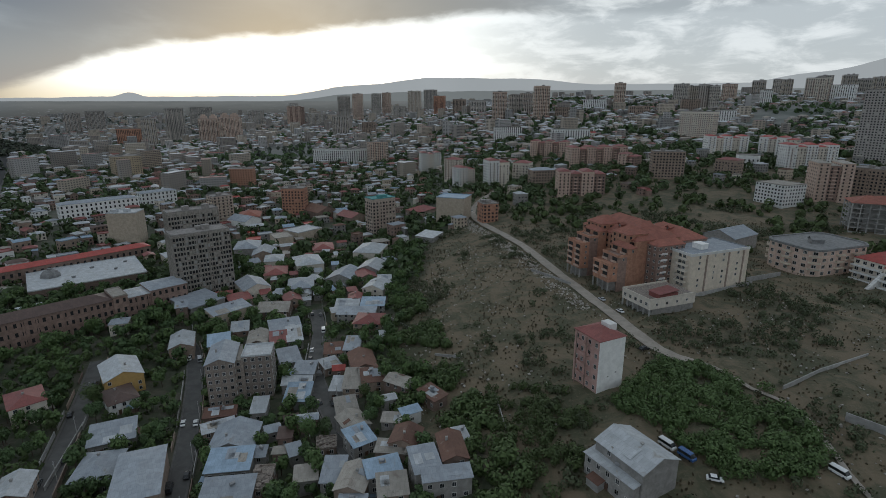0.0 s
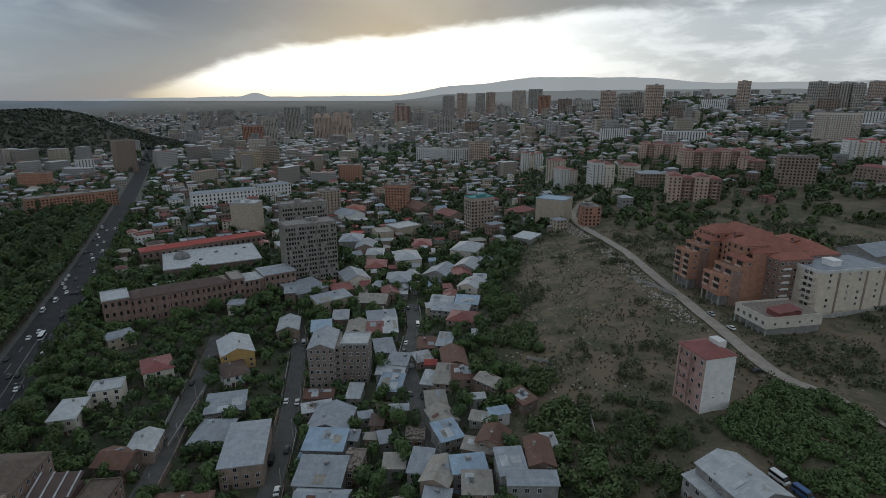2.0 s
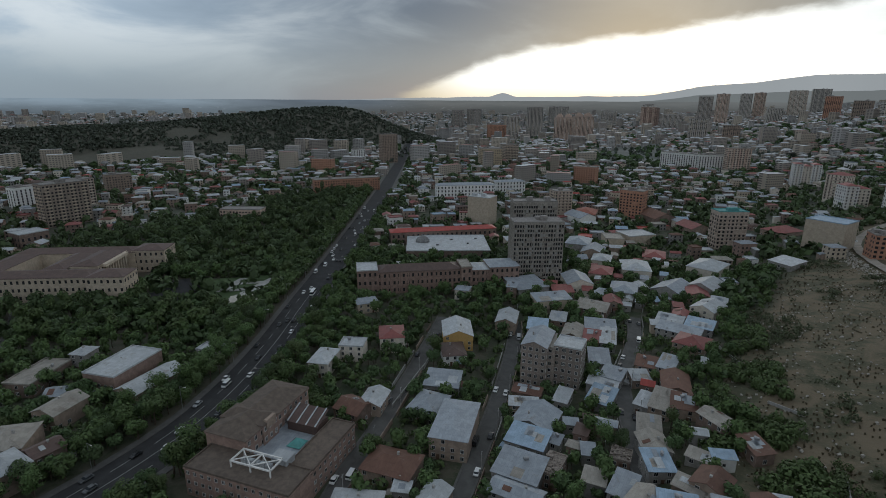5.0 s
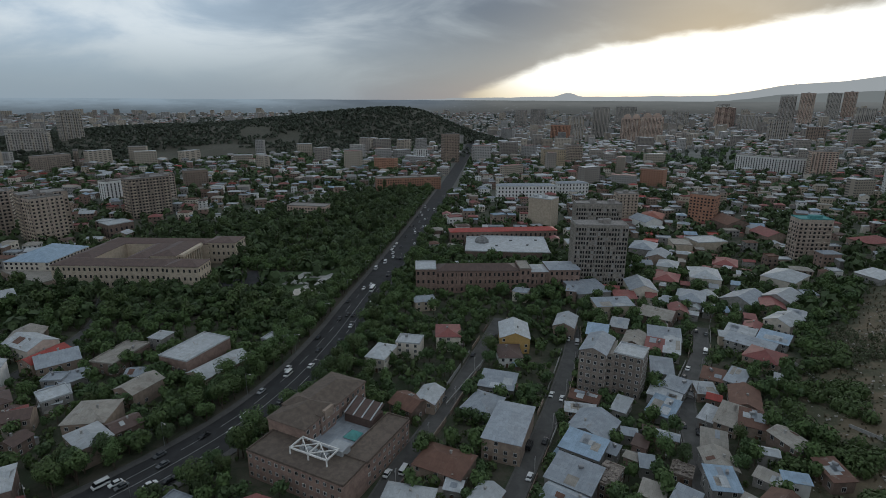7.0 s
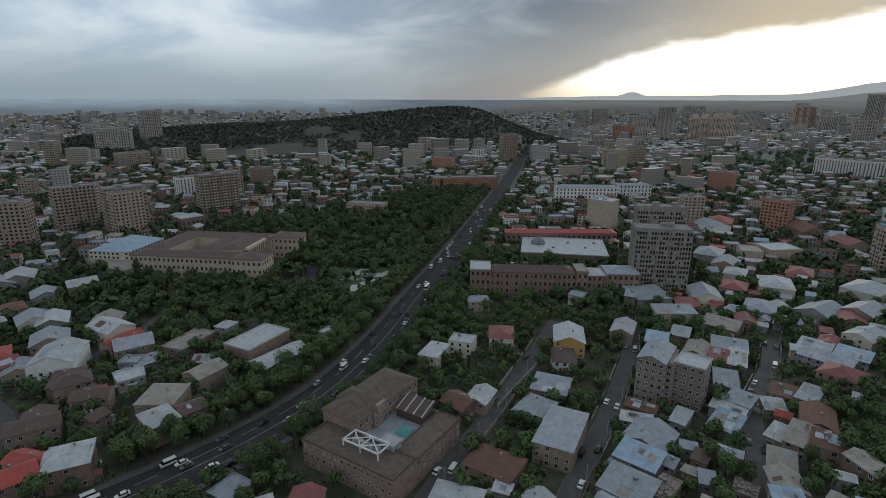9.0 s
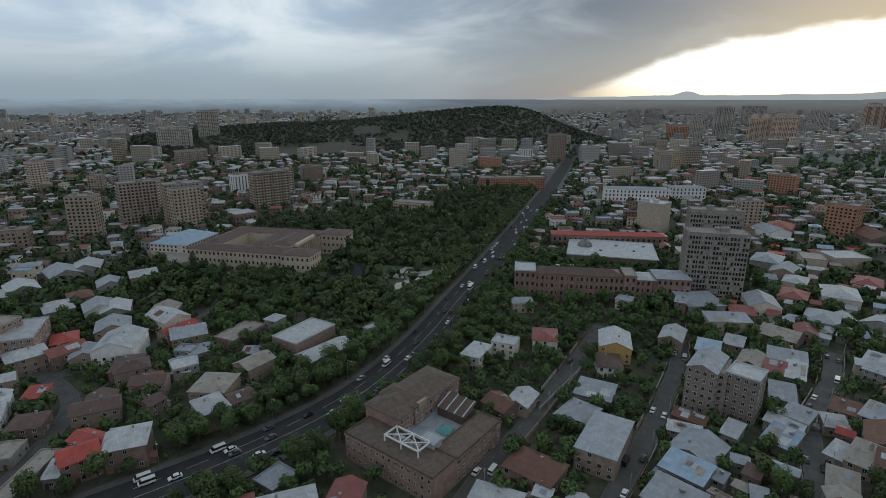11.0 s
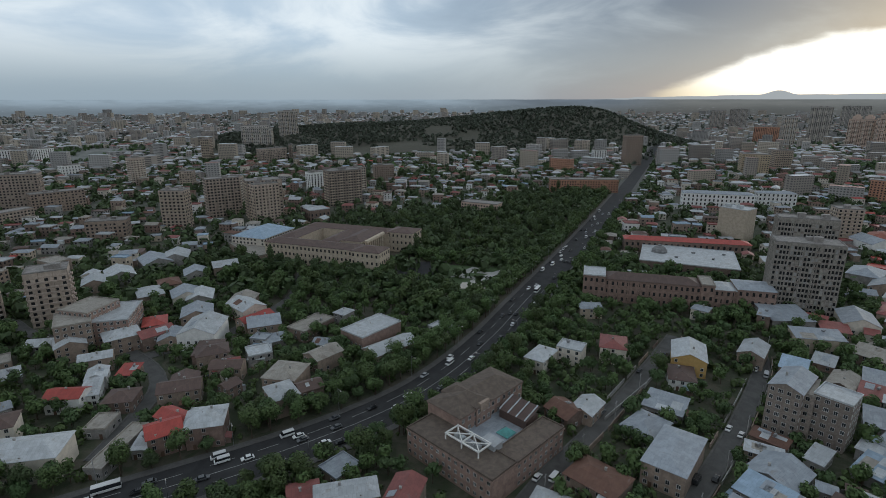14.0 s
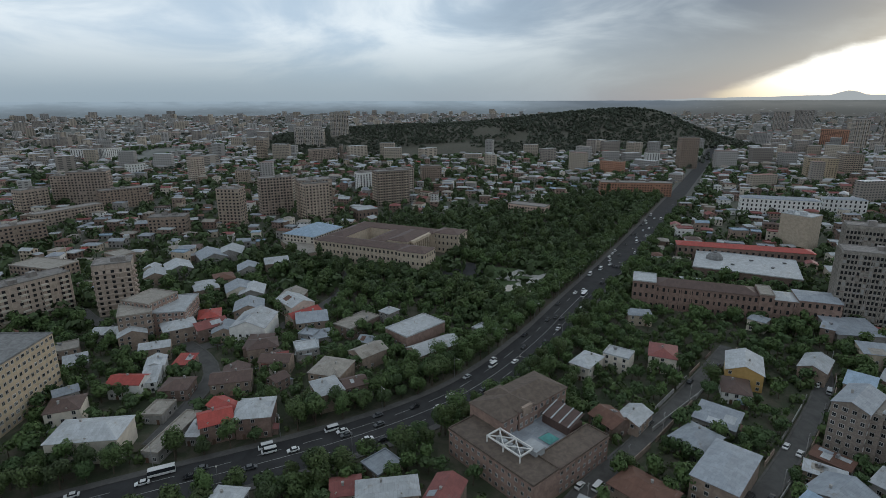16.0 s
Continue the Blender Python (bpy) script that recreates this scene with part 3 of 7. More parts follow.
WORDS = {
    "pale": "pale sheet-metal", "zinc": "grey zinc sheet", "blue": "bluish sheet-metal", "sand": "weathered fibre-sheet", "rust": "rusted sheet-metal", "brown": "brown sheet-metal",
    "maroon": "faded maroon", "red": "bright red", "orange": "orange-red tiled", "grey": "grey felt", "flat": "dusty flat felt", "rubble": "broken stone", "teal": "teal-netted",
    "yellow": "yellow plastered", "white": "white plastered", "tan": "tan stone", "stone": "brown stone", "cream": "cream plastered", "sandw": "sand-coloured", "brownw": "red-brown stone",
    "brick5": "brown-grey stone", "felt": "brown felt", "hotel": "ochre rendered", "pink": "pink stone-clad", "beige": "beige stone",
}
CAPS = {"gable": "gabled", "hip": "hipped", "low": "low hipped", "shed": "sloping", "flat": "flat", "ruin": "collapsed"}


def house(x, y, rz, w, d, h, roof, wall, cover, most=14, name="house"):
    """A dwelling: walls, roof, windows, door and chimney."""
    rng = random.Random(int(x * 7 + y * 13))
    big = h > 11
    TAKEN.append((x, y, rz, w, d))
    label = f"{WORDS[wall]} {'apartment building' if big else 'house'} with {CAPS[roof]} {WORDS[cover]} roof"
    home = thing("apartment_building" if big else name, x, y, rz, label, "building" if big else "house", "" if big else "houses of the hillside quarter")
    along = "x" if w > d else "y"
    short = min(w, d)
    rise = {"gable": 0.2 * short, "hip": 0.2 * short, "low": 0.09 * short, "shed": min(1.6, 0.13 * d)}.get(roof, 0)
    if roof == "gable":
        v, f = gable_wall(w, d, h, rise, along)
    else:
        v, f = [], []
        box_faces(v, f, -w / 2, w / 2, -d / 2, d / 2, -3.0, h)
        if roof == "shed":
            for i in (6, 7):
                v[i] = (v[i][0], v[i][1], h + rise)
    part("wall", raw("wall", v, f, WALL[wall]), home)
    v, f = roof_mesh(roof, w, d, h, rise, along, rng)
    top = part("roof", raw("roof", v, f, COVER[cover]), home)
    floors = max(1, round(h / 3.1))
    sides = towards(x, y, rz)
    near = math.hypot(x, y) < 330
    count = 0
    if big:
        most = 160
    elif not near:
        most = 3
    else:
        most = min(most, 9)
    if big and not near:
        me = joined_windows(w, d, h, 3.2, h / floors, h / floors * 0.55, 1.6, 1.6, 0.05, rng, sides="".join(sides))
        tagged(part("facade_glazing", me, home), kind="stuff")
        return home
    for side in sides:
        length = w if side in "sn" else d
        cols = max(1, int(length / (2.6 if big else 3.2)))
        for fl in range(floors):
            for c in range(cols):
                if count >= most or (not big and rng.random() < 0.15):
                    continue
                u = (c + 0.5) / cols * length - length / 2
                zc = fl * h / floors + min(1.75, h / floors * 0.58)
                wide = 1.5 if big and c % 3 == 1 else 1.15
                part("window", WINDOW[1 if wide > 1.3 else 0], home, on_face(side, w, d, u, zc, wide * 1.15, 1.6))
                count += 1
    if near and sides and not big:
        part("door", DOOR, home, on_face(sides[0], w, d, rng.uniform(-0.3, 0.3) * (w if sides[0] in "sn" else d), 0.0, 1.1, 2.1, 0.1))
    if near and not big:
        clutter(home, w, d, h, roof, rise, rng)
    if roof in ("gable", "hip") and near:
        part("chimney", CHIMNEY, top, pose(rng.uniform(-0.2, 0.2) * w, rng.uniform(-0.2, 0.2) * d, h + rise * 0.75))
    return home


def joined_windows(w, d, h, pitch=3.2, floor=3.1, first=1.8, wide=1.4, tall=1.5, skip=0.0, rng=None, band=False, sides="sewn"):
    """Rows of window frames and panes, too small to count, as one piece."""
    verts, faces, slots = [], [], []
    floors = max(1, int(h / floor))
    for side in sides:
        length = w if side in "sn" else d
        cols = max(1, int(length / pitch))
        m0 = on_face(side, w, d, 0, 0, 1, 1)
        for fl in range(floors):
            for c in range(cols):
                if rng and rng.random() < skip:
                    continue
                u, z = (c + 0.5) / cols * length - length / 2, fl * floor + first
                b = len(verts)
                loc, lf = [], []
                box_faces(loc, lf, u - wide / 2, u + wide / 2, -0.06, 0.1, z - tall / 2, z + tall / 2)
                verts += [tuple(m0 @ Vector(p)) for p in loc]
                lf = [lf[2]]
                faces += [tuple(i + b for i in q) for q in lf]
                slots += [0]
    return raw("facade_glazing", verts, faces, GLASS_FAR, FRAME, slots=slots)


class Mass:
    """Many small shapes gathered into one mesh."""

    def __init__(self):
        self.verts, self.faces, self.slots, self.mats = [], [], [], []

    def add(self, m, verts, faces, material):
        b = len(self.verts)
        if material not in self.mats:
            self.mats.append(material)
        k = self.mats.index(material)
        self.verts += [tuple(m @ Vector(p)) for p in verts]
        self.faces += [tuple(i + b for i in q) for q in faces]
        self.slots += [k] * len(faces)

    def add_mesh(self, m, me):
        pts = np.empty(len(me.vertices) * 3)
        me.vertices.foreach_get("co", pts)
        a = np.array(m)
        pts = pts.reshape(-1, 3) @ a[:3, :3].T + a[:3, 3]
        b = len(self.verts)
        material = me.materials[0]
        if material not in self.mats:
            self.mats.append(material)
        self.verts += pts.tolist()
        self.faces += [tuple(i + b for i in p.vertices) for p in me.polygons]
        self.slots += [self.mats.index(material)] * len(me.polygons)

    def make(self, name, label, category):
        return tagged(new(name, raw(name, self.verts, self.faces, *self.mats, slots=self.slots)), label, category, kind="stuff")


KINDS = {
    "tower": ("towerw", "weathered concrete slab tower with small windows"), "apartment": ("apart", "tall panel-built apartment block"), "blank": ("sandw", "cream block with a blank gable wall"),
    "brick": ("brick", "orange brick building, partly unfinished"), "brownblank": ("sandw", "ochre block with blank walls"), "white": ("white", "long white institutional building"),
    "hall": ("stone", "low stone hall with arched windows"), "longbrick": ("brownw", "long red-brown stone institute building"), "office": ("hotel", "ochre office block with deep window grid"),
    "pinktower": ("rose", "rose stone residential tower"), "tan": ("tan", "tan stone apartment building"), "modern": ("rose", "rose modern building with glass front"),
    "redwhite": ("cream", "cream tower with red balcony bands"), "unfinished": ("rose", "rose stone apartments, unfinished shell"), "cream": ("cream", "cream new-built apartment building"),
    "frame": ("concrete", "bare concrete frame under construction"), "constr": ("farw", "tall concrete tower under construction"),
}


def tower_facade(home, w, d, h, floor, rng, looks):
    """A close grid of ribs, sills and spandrel panels with dark panes between, many of them altered by the tenants."""
    floors = int(h / floor)
    for side in looks:
        length = w if side in "sn" else d
        m = on_face(side, w, d, 0, 0, 1, 1)
        n = max(3, round(length / 1.75))
        ribs, rf, panes, pf, panels, qf, slots = [], [], [], [], [], [], []
        for i in range(n + 1):
            u = -length / 2 + i * length / n
            box_faces(ribs, rf, u - 0.17, u + 0.17, -0.7, 0, -1, h - 0.8)
        for k in range(floors):
            z = k * floor
            box_faces(ribs, rf, -length / 2, length / 2, -0.5, 0, z - 0.2, z + 0.1)
            for i in range(n):
                u = -length / 2 + (i + 0.5) * length / n
                if rng.random() < 0.80:
                    box_faces(panes, pf, u - 0.55, u + 0.55, -0.14, 0, z + 1.0, z + 2.75)
                else:
                    box_faces(panels, qf, u - 0.62, u + 0.62, -0.4, 0, z + 0.9, z + 2.8)
                    slots += [rng.randrange(2)] * 6
                box_faces(panels, qf, u - 0.68, u + 0.68, -0.34, 0, z + 0.12, z + 0.95)
                slots += [rng.choice([0, 0, 0, 1, 2])] * 6
        tagged(part("facade_ribs", raw("facade_ribs", ribs, rf, WALL["towerw"]), home, m), kind="stuff")
        tagged(part("facade_glazing", raw("facade_glazing", panes, pf, GLASS_FAR), home, m), kind="stuff")
        tagged(part("spandrel_grid", raw("spandrel_grid", panels, qf, WALL["towerw"], WALL["concrete"], WALL["brick5"], slots=slots), home, m), kind="stuff")


def block(x, y, rz, w, d, h, kind, cover):
    """A larger building with floors of windows, slab edges and a roof."""
    rng = random.Random(int(x * 3 + y * 5))
    TAKEN.append((x, y, rz, w, d))
    wall, label = KINDS[kind]
    # Beyond 1200 m panel walls take a paler concrete: haze put into the colour.
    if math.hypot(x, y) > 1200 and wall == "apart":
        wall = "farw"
    far = math.hypot(x, y) > 300
    home = thing("apartment_building" if h > 14 else "building", x, y, rz, label, "building", "town buildings")
    v, f = [], []
    if kind == "frame":
        floors = max(2, round(h / 3.4))
        for i in range(floors + 1):
            v, f = [], []
            box_faces(v, f, -w / 2, w / 2, -d / 2, d / 2, i * h / floors - 0.35, i * h / floors)
            part("floor_slab", raw("floor_slab", v, f, WALL[wall]), home)
        nx, ny = max(2, int(w / 5.5)), max(1, int(d / 8))
        column = []
        box_faces(column, faces := [], -0.35, 0.35, -0.35, 0.35, -3, h - 0.36)
        pillar = raw("column", column, faces, WALL[wall])
        for i in range(nx + 1):
            for j in range(ny + 1):
                part("column", pillar, home, pose(-w / 2 + 0.4 + i * (w - 0.8) / nx, -d / 2 + 0.4 + j * (d - 0.8) / ny, 0))
        v, f = [], []
        box_faces(v, f, -w * 0.3, w * 0.3, -d * 0.28, d * 0.28, -3, h)
        part("core_wall", raw("core_wall", v, f, WALL[wall]), home)
        if cover != "flat":
            v, f = roof_mesh("hip", w, d, h, 0.2 * d, "x", rng)
            part("roof", raw("roof", v, f, COVER[cover]), home)
        return home
    if kind in ("cream", "unfinished") and w > 20:
        n = max(2, round(w / 11))
        sides = "".join(towards(x, y, rz))
        for i in range(n):
            ww, hh, dy = w / n, h - (i % 2) * 2.6, (i % 2) * 2.4
            m = pose(-w / 2 + (i + 0.5) * ww, dy, 0)
            v, f = [], []
            box_faces(v, f, -ww / 2, ww / 2, -d / 2, d / 2, -4, hh)
            part("wall", raw("wall", v, f, WALL[("white", "cream")[i % 2] if kind == "cream" else ("rose", "brownw")[i % 2]]), home, m)
            v, f = roof_mesh("hip", ww, d, hh, 0.2 * ww, "x", rng)
            part("roof", raw("roof", v, f, COVER[cover if cover != "flat" else "sand"]), home, m)
            me = joined_windows(ww, d, hh, 3.5, 3.1, 1.75, 1.4, 1.6, 0.04, rng, sides=sides)
            tagged(part("facade_glazing", me, home, m), kind="stuff")
            for k in range(1, int(hh / 3.1)):
                v, f = [], []
                box_faces(v, f, -1.8, 1.8, -d / 2 - 1.3, -d / 2, k * 3.1 - 0.12, k * 3.1)
                box_faces(v, f, -1.8, 1.8, -d / 2 - 1.3, -d / 2 - 1.18, k * 3.1, k * 3.1 + 0.95)
                part("balcony", raw("balcony", v, f, WALL["cream" if kind == "cream" else "rose"]), home, m)
        return home
    box_faces(v, f, -w / 2, w / 2, -d / 2, d / 2, -4, h)
    # slab edges and corner piers
    floor = 4.4 if kind in ("hall", "longbrick", "white") and h < 20 else 3.1
    if kind in ("apartment", "tower", "pinktower", "redwhite", "office", "unfinished", "cream", "tan", "constr"):
        bands, bf = [], []
        for i in range(1, int(h / floor) + 1):
            z = i * floor
            if z < h - 0.3:
                box_faces(bands, bf, -w / 2 - 0.12, w / 2 + 0.12, -d / 2 - 0.12, d / 2 + 0.12, z - 0.18, z + 0.02)
        n = max(2, int(w / 6.4))
        for i in range(n + 1):
            u = -w / 2 + i * w / n
            box_faces(bands, bf, u - 0.25, u + 0.25, -d / 2 - 0.22, -d / 2, -2, h)
        tagged(part("facade_relief", raw("facade_relief", bands, bf, WALL[wall]), home), kind="stuff")
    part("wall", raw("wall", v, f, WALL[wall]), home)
    shape = "hip" if cover in ("maroon", "red", "zinc", "brown", "orange") else "flat"
    rise = 0.16 * min(w, d)
    v, f = roof_mesh(shape, w, d, h, rise, "x", rng)
    if shape == "flat" and h > 14 and kind != "blank":
        for _ in range(2):
            u, q = rng.uniform(-0.3, 0.3) * w, rng.uniform(-0.2, 0.2) * d
            box_faces(v, f, u - 2.2, u + 2.2, q - 2, q + 2, h, h + rng.uniform(2, 3.2))
    part("roof", raw("roof", v, f, COVER[cover]), home)
    if kind == "blank" or kind == "brownblank":
        return home
    if far:
        if kind in ("longbrick", "hall", "white"):
            glazing = joined_windows(w, d, h, 4.2, floor, floor * 0.55, 1.6, 2.5, 0.0, rng, sides="".join(towards(x, y, rz)))
            tagged(part("facade_glazing", glazing, home), kind="stuff")
            return home
        looks = "".join(towards(x, y, rz))
        if kind == "tower":
            tower_facade(home, w, d, h, floor, rng, looks)
            return home
        pitch, wide, tall = (4.2, 2.5, 1.9) if math.hypot(x, y) > 1150 or kind == "pinktower" else (3.3, 1.7, 1.6)
        rows = part("facade_glazing", joined_windows(w, d, h, pitch, floor, 1.75, wide, tall, 0.06, rng, sides=looks), home)
        tagged(rows, kind="stuff")
        if kind == "pinktower" and x < -500:
            v, f = [], []
            for u in (-0.25, 0.25):
                box_faces(v, f, u * w - 0.16 * w, u * w + 0.16 * w, -0.3 * d, 0.3 * d, h, h + 7)
                box_faces(v, f, u * w - 0.08 * w, u * w + 0.08 * w, -0.2 * d, 0.2 * d, h + 7, h + 11)
            part("crown", raw("crown", v, f, WALL["rose"]), home)
        if kind in ("apartment", "pinktower", "redwhite", "cream"):
            v, f = [], []
            for i in range(1, int(h / floor)):
                for u in (-0.4 * w, -0.14 * w, 0.14 * w, 0.4 * w):
                    box_faces(v, f, u - 1.9, u + 1.9, -d / 2 - 1.2, -d / 2, i * floor - 0.1, i * floor + 0.85)
                for u in (-0.25 * d, 0.25 * d):
                    for e in (-1, 1):
                        box_faces(v, f, e * (w / 2 + 0.6) - 0.6, e * (w / 2 + 0.6) + 0.6, u - 1.7, u + 1.7, i * floor - 0.1, i * floor + 0.85)
            tagged(part("balcony_tier", raw("balcony_tier", v, f, WALL["rose" if kind == "redwhite" else "cream" if kind == "pinktower" else rng.choice(["apart", "sandw", "cream"])]), home), kind="stuff")
        return home
    floors = max(1, int(h / floor))
    count = 0
    for side in towards(x, y, rz):
        length = w if side in "sn" else d
        cols = max(1, int(length / (2.6 if kind == "tower" else 3.3)))
        for fl in range(floors):
            for c in range(cols):
                if count >= 190:
                    continue
                u = (c + 0.5) / cols * length - length / 2
                part("window", WINDOW[0], home, on_face(side, w, d, u, fl * floor + floor * 0.56, 1.5 if floor < 4 else 1.5, 1.5 if floor < 4 else 2.3))
                count += 1
    return home


house(-140.0, 209.2, 38, 14.5, 19.5, 8, "gable", "yellow", "pale")
house(-131.6, 193.2, 43, 10.8, 14.2, 5, "hip", "white", "brown")
house(-119.6, 168.4, 25, 14.7, 12.0, 4, "shed", "grey", "zinc")
house(-112.8, 149.2, 12, 12.1, 15.1, 5, "hip", "grey", "zinc")
house(-94.7, 141.2, 22, 13.5, 24.8, 8.5, "low", "tan", "zinc")
house(-100.7, 113.1, 16, 17.2, 13.1, 5, "hip", "tan", "rust")
house(-96.8, 92.5, 30, 15.0, 9.0, 6, "hip", "tan", "pale")
house(-91.3, 106.8, 27, 5.4, 4.2, 4, "shed", "grey", "pale")
house(-80.0, 108.7, 10, 7.9, 8.5, 6, "gable", "tan", "pale")
house(-135.2, 130.3, 5, 11.7, 11.0, 5, "gable", "stone", "rust")
house(-132.9, 139.3, 22, 9.2, 12.3, 5, "gable", "tan", "pale")
house(-173.1, 149.4, 25, 9.2, 15.2, 7, "hip", "cream", "pale")
house(-171.0, 165.9, 31, 11.7, 9.4, 8, "flat", "cream", "pale")
house(-163.9, 185.9, 43, 11.9, 15.0, 8, "hip", "cream", "maroon")
house(-73.1, 163.2, 7, 14.8, 15.5, 6, "gable", "grey", "zinc")
house(-82.4, 171.3, 29, 11.3, 5.5, 5, "shed", "tan", "pale")
house(-69.0, 148.3, 8, 13.5, 10.3, 7, "shed", "grey", "blue")
house(-61.6, 154.5, 6, 4.1, 5.1, 5, "shed", "grey", "zinc")
house(-63.8, 132.3, 8, 14.6, 12.1, 7, "shed", "grey", "zinc")
house(-55.9, 139.9, 5, 5.9, 11.1, 6, "ruin", "stone", "rubble")
house(-59.7, 122.8, 6, 15.6, 7.6, 6, "gable", "grey", "zinc")
house(-86.1, 181.8, 14, 11.6, 5.9, 4, "shed", "stone", "rust")
house(-72.1, 185.7, 8, 5.6, 9.7, 4, "shed", "grey", "pale")
house(-58.7, 193.1, 3, 9.6, 12.1, 4, "shed", "grey", "blue")
house(-62.2, 204.2, 8, 12.2, 6.5, 4, "shed", "grey", "pale")
house(-60.8, 212.6, 2, 9.1, 9.7, 5, "shed", "grey", "zinc")
house(-72.4, 228.1, 25, 9.3, 13.1, 4, "shed", "grey", "zinc")
house(-51.4, 229.4, 10, 8.5, 9.3, 5, "shed", "tan", "rust")
house(-42.8, 231.6, -0, 7.0, 12.0, 5, "shed", "grey", "zinc")
house(-50.7, 216.9, 34, 7.6, 7.9, 4, "shed", "tan", "pale")
house(-35.7, 214.0, 17, 10.7, 16.8, 5, "gable", "stone", "rust")
house(-36.5, 196.5, 3, 7.6, 14.0, 5, "shed", "tan", "sand")
house(-43.0, 196.2, -2, 5.3, 9.7, 4, "shed", "grey", "pale")
house(-29.1, 197.0, 12, 8.8, 10.0, 5, "shed", "tan", "rust")
house(-36.6, 178.4, 18, 7.9, 10.1, 4, "shed", "grey", "sand")
house(-32.0, 166.4, 33, 9.0, 10.5, 5, "gable", "grey", "sand")
house(-28.1, 155.8, 34, 8.1, 9.5, 5, "shed", "grey", "blue")
house(-16.4, 187.6, 59, 7.5, 11.0, 6, "gable", "stone", "sand")
house(-4.0, 176.8, -52, 10.7, 5.9, 4, "shed", "stone", "rust")
house(-17.7, 166.4, -4, 7.6, 5.0, 3, "shed", "grey", "sand")
house(-12.1, 151.8, -10, 9.2, 10.0, 5, "gable", "tan", "rust")
house(-15.0, 147.6, -6, 12.6, 5.7, 4, "shed", "tan", "sand")
house(-33.2, 138.5, 1, 6.5, 10.4, 6, "shed", "grey", "zinc")
house(-26.1, 132.9, -7, 8.6, 11.8, 7, "gable", "tan", "sand")
house(-25.1, 123.8, 2, 7.5, 4.7, 6, "shed", "grey", "zinc")
house(-18.0, 136.4, 19, 10.3, 7.1, 6, "shed", "grey", "blue")
house(-14.4, 128.1, 10, 8.3, 8.3, 6, "shed", "tan", "sand")
house(1.0, 127.9, 10, 13.7, 5.0, 7, "shed", "grey", "zinc")
house(-5.4, 134.9, 16, 7.9, 10.5, 7, "shed", "grey", "zinc")
house(2.7, 140.7, 10, 7.5, 13.2, 6, "gable", "stone", "rust")
house(5.6, 148.3, 18, 4.1, 5.8, 4, "shed", "grey", "pale")
house(-39.9, 158.2, 11, 6.6, 6.8, 3, "ruin", "stone", "rubble")
house(-128.0, 240.1, 22, 10.6, 17.1, 7, "gable", "tan", "pale")
house(-91.5, 201.6, 14, 10.9, 18.8, 19, "gable", "brick5", "zinc")
house(-77.8, 204.8, 10, 11.6, 11.5, 19, "flat", "brick5", "pale")
house(-102.8, 224.7, 22, 9.4, 10.5, 14, "shed", "brick5", "blue")
house(-93.5, 248.0, 14, 9.7, 16.4, 5, "gable", "stone", "sand")
house(-82.8, 246.4, 17, 8.1, 11.9, 5, "shed", "tan", "maroon")
house(-75.9, 250.5, 19, 7.3, 15.5, 5, "shed", "grey", "pale")
house(-84.0, 262.1, 23, 15.7, 13.2, 5, "shed", "tan", "zinc")
house(-146.1, 298.2, 56, 22.2, 20.2, 6, "shed", "grey", "zinc")
house(-123.2, 326.5, 35, 16.7, 21.7, 6, "gable", "cream", "zinc")
house(-120.2, 279.1, 48, 21.7, 10.8, 8, "shed", "sandw", "zinc")
house(-124.7, 306.1, 38, 13.1, 11.1, 4, "shed", "tan", "maroon")
house(-97.3, 289.5, 5, 17.2, 15.8, 5, "gable", "stone", "sand")
house(-116.4, 354.2, 14, 14.9, 19.3, 6, "hip", "tan", "maroon")
house(-127.0, 385.1, 14, 13.5, 17.6, 6, "hip", "cream", "pale")
house(-140.7, 404.3, 14, 16.9, 22.0, 6, "gable", "tan", "zinc")
house(-159.0, 419.5, 14, 19.0, 24.7, 7, "hip", "grey", "zinc")
house(-91.6, 303.9, 26, 9.9, 12.9, 5, "gable", "tan", "maroon")
house(-92.3, 328.0, 14, 15.9, 20.7, 6, "hip", "grey", "zinc")
house(-99.6, 376.4, 23, 19.0, 24.7, 7, "hip", "cream", "pale")
house(-85.8, 341.5, 32, 7.7, 10.0, 5, "gable", "grey", "pale")
house(-98.4, 422.0, 14, 16.2, 21.1, 5, "hip", "tan", "maroon")
house(-66.7, 346.5, -9, 20.4, 22.7, 5, "gable", "grey", "zinc")
house(-56.2, 399.2, -9, 20.2, 26.2, 8, "hip", "cream", "pale")
house(-49.8, 358.3, -11, 15.6, 20.3, 6, "gable", "grey", "pale")
house(-52.1, 342.7, 19, 12.1, 15.8, 5, "gable", "tan", "maroon")
house(-41.1, 313.7, -12, 13.1, 17.1, 6, "gable", "cream", "pale")
house(-37.4, 324.8, 7, 8.4, 11.0, 5, "shed", "grey", "pale")
house(-52.0, 299.2, 6, 8.7, 11.3, 5, "gable", "stone", "maroon")
house(-55.1, 287.9, 3, 13.1, 10.9, 5, "shed", "grey", "pale")
house(-39.9, 285.2, 1, 13.1, 10.5, 5, "shed", "grey", "blue")
house(-47.6, 274.6, -2, 20.6, 8.9, 5, "shed", "grey", "zinc")
house(-38.9, 261.3, -3, 14.3, 14.6, 5, "hip", "tan", "maroon")
house(-198.2, 520.3, 60, 20.0, 26.0, 7, "gable", "white", "zinc")
house(-200.1, 541.8, 14, 21.7, 28.3, 7, "hip", "tan", "orange")
house(-22.4, 537.0, -34, 20.1, 26.2, 6, "hip", "tan", "maroon")
house(-11.3, 426.4, -30, 16.5, 16.4, 4, "shed", "grey", "pale")
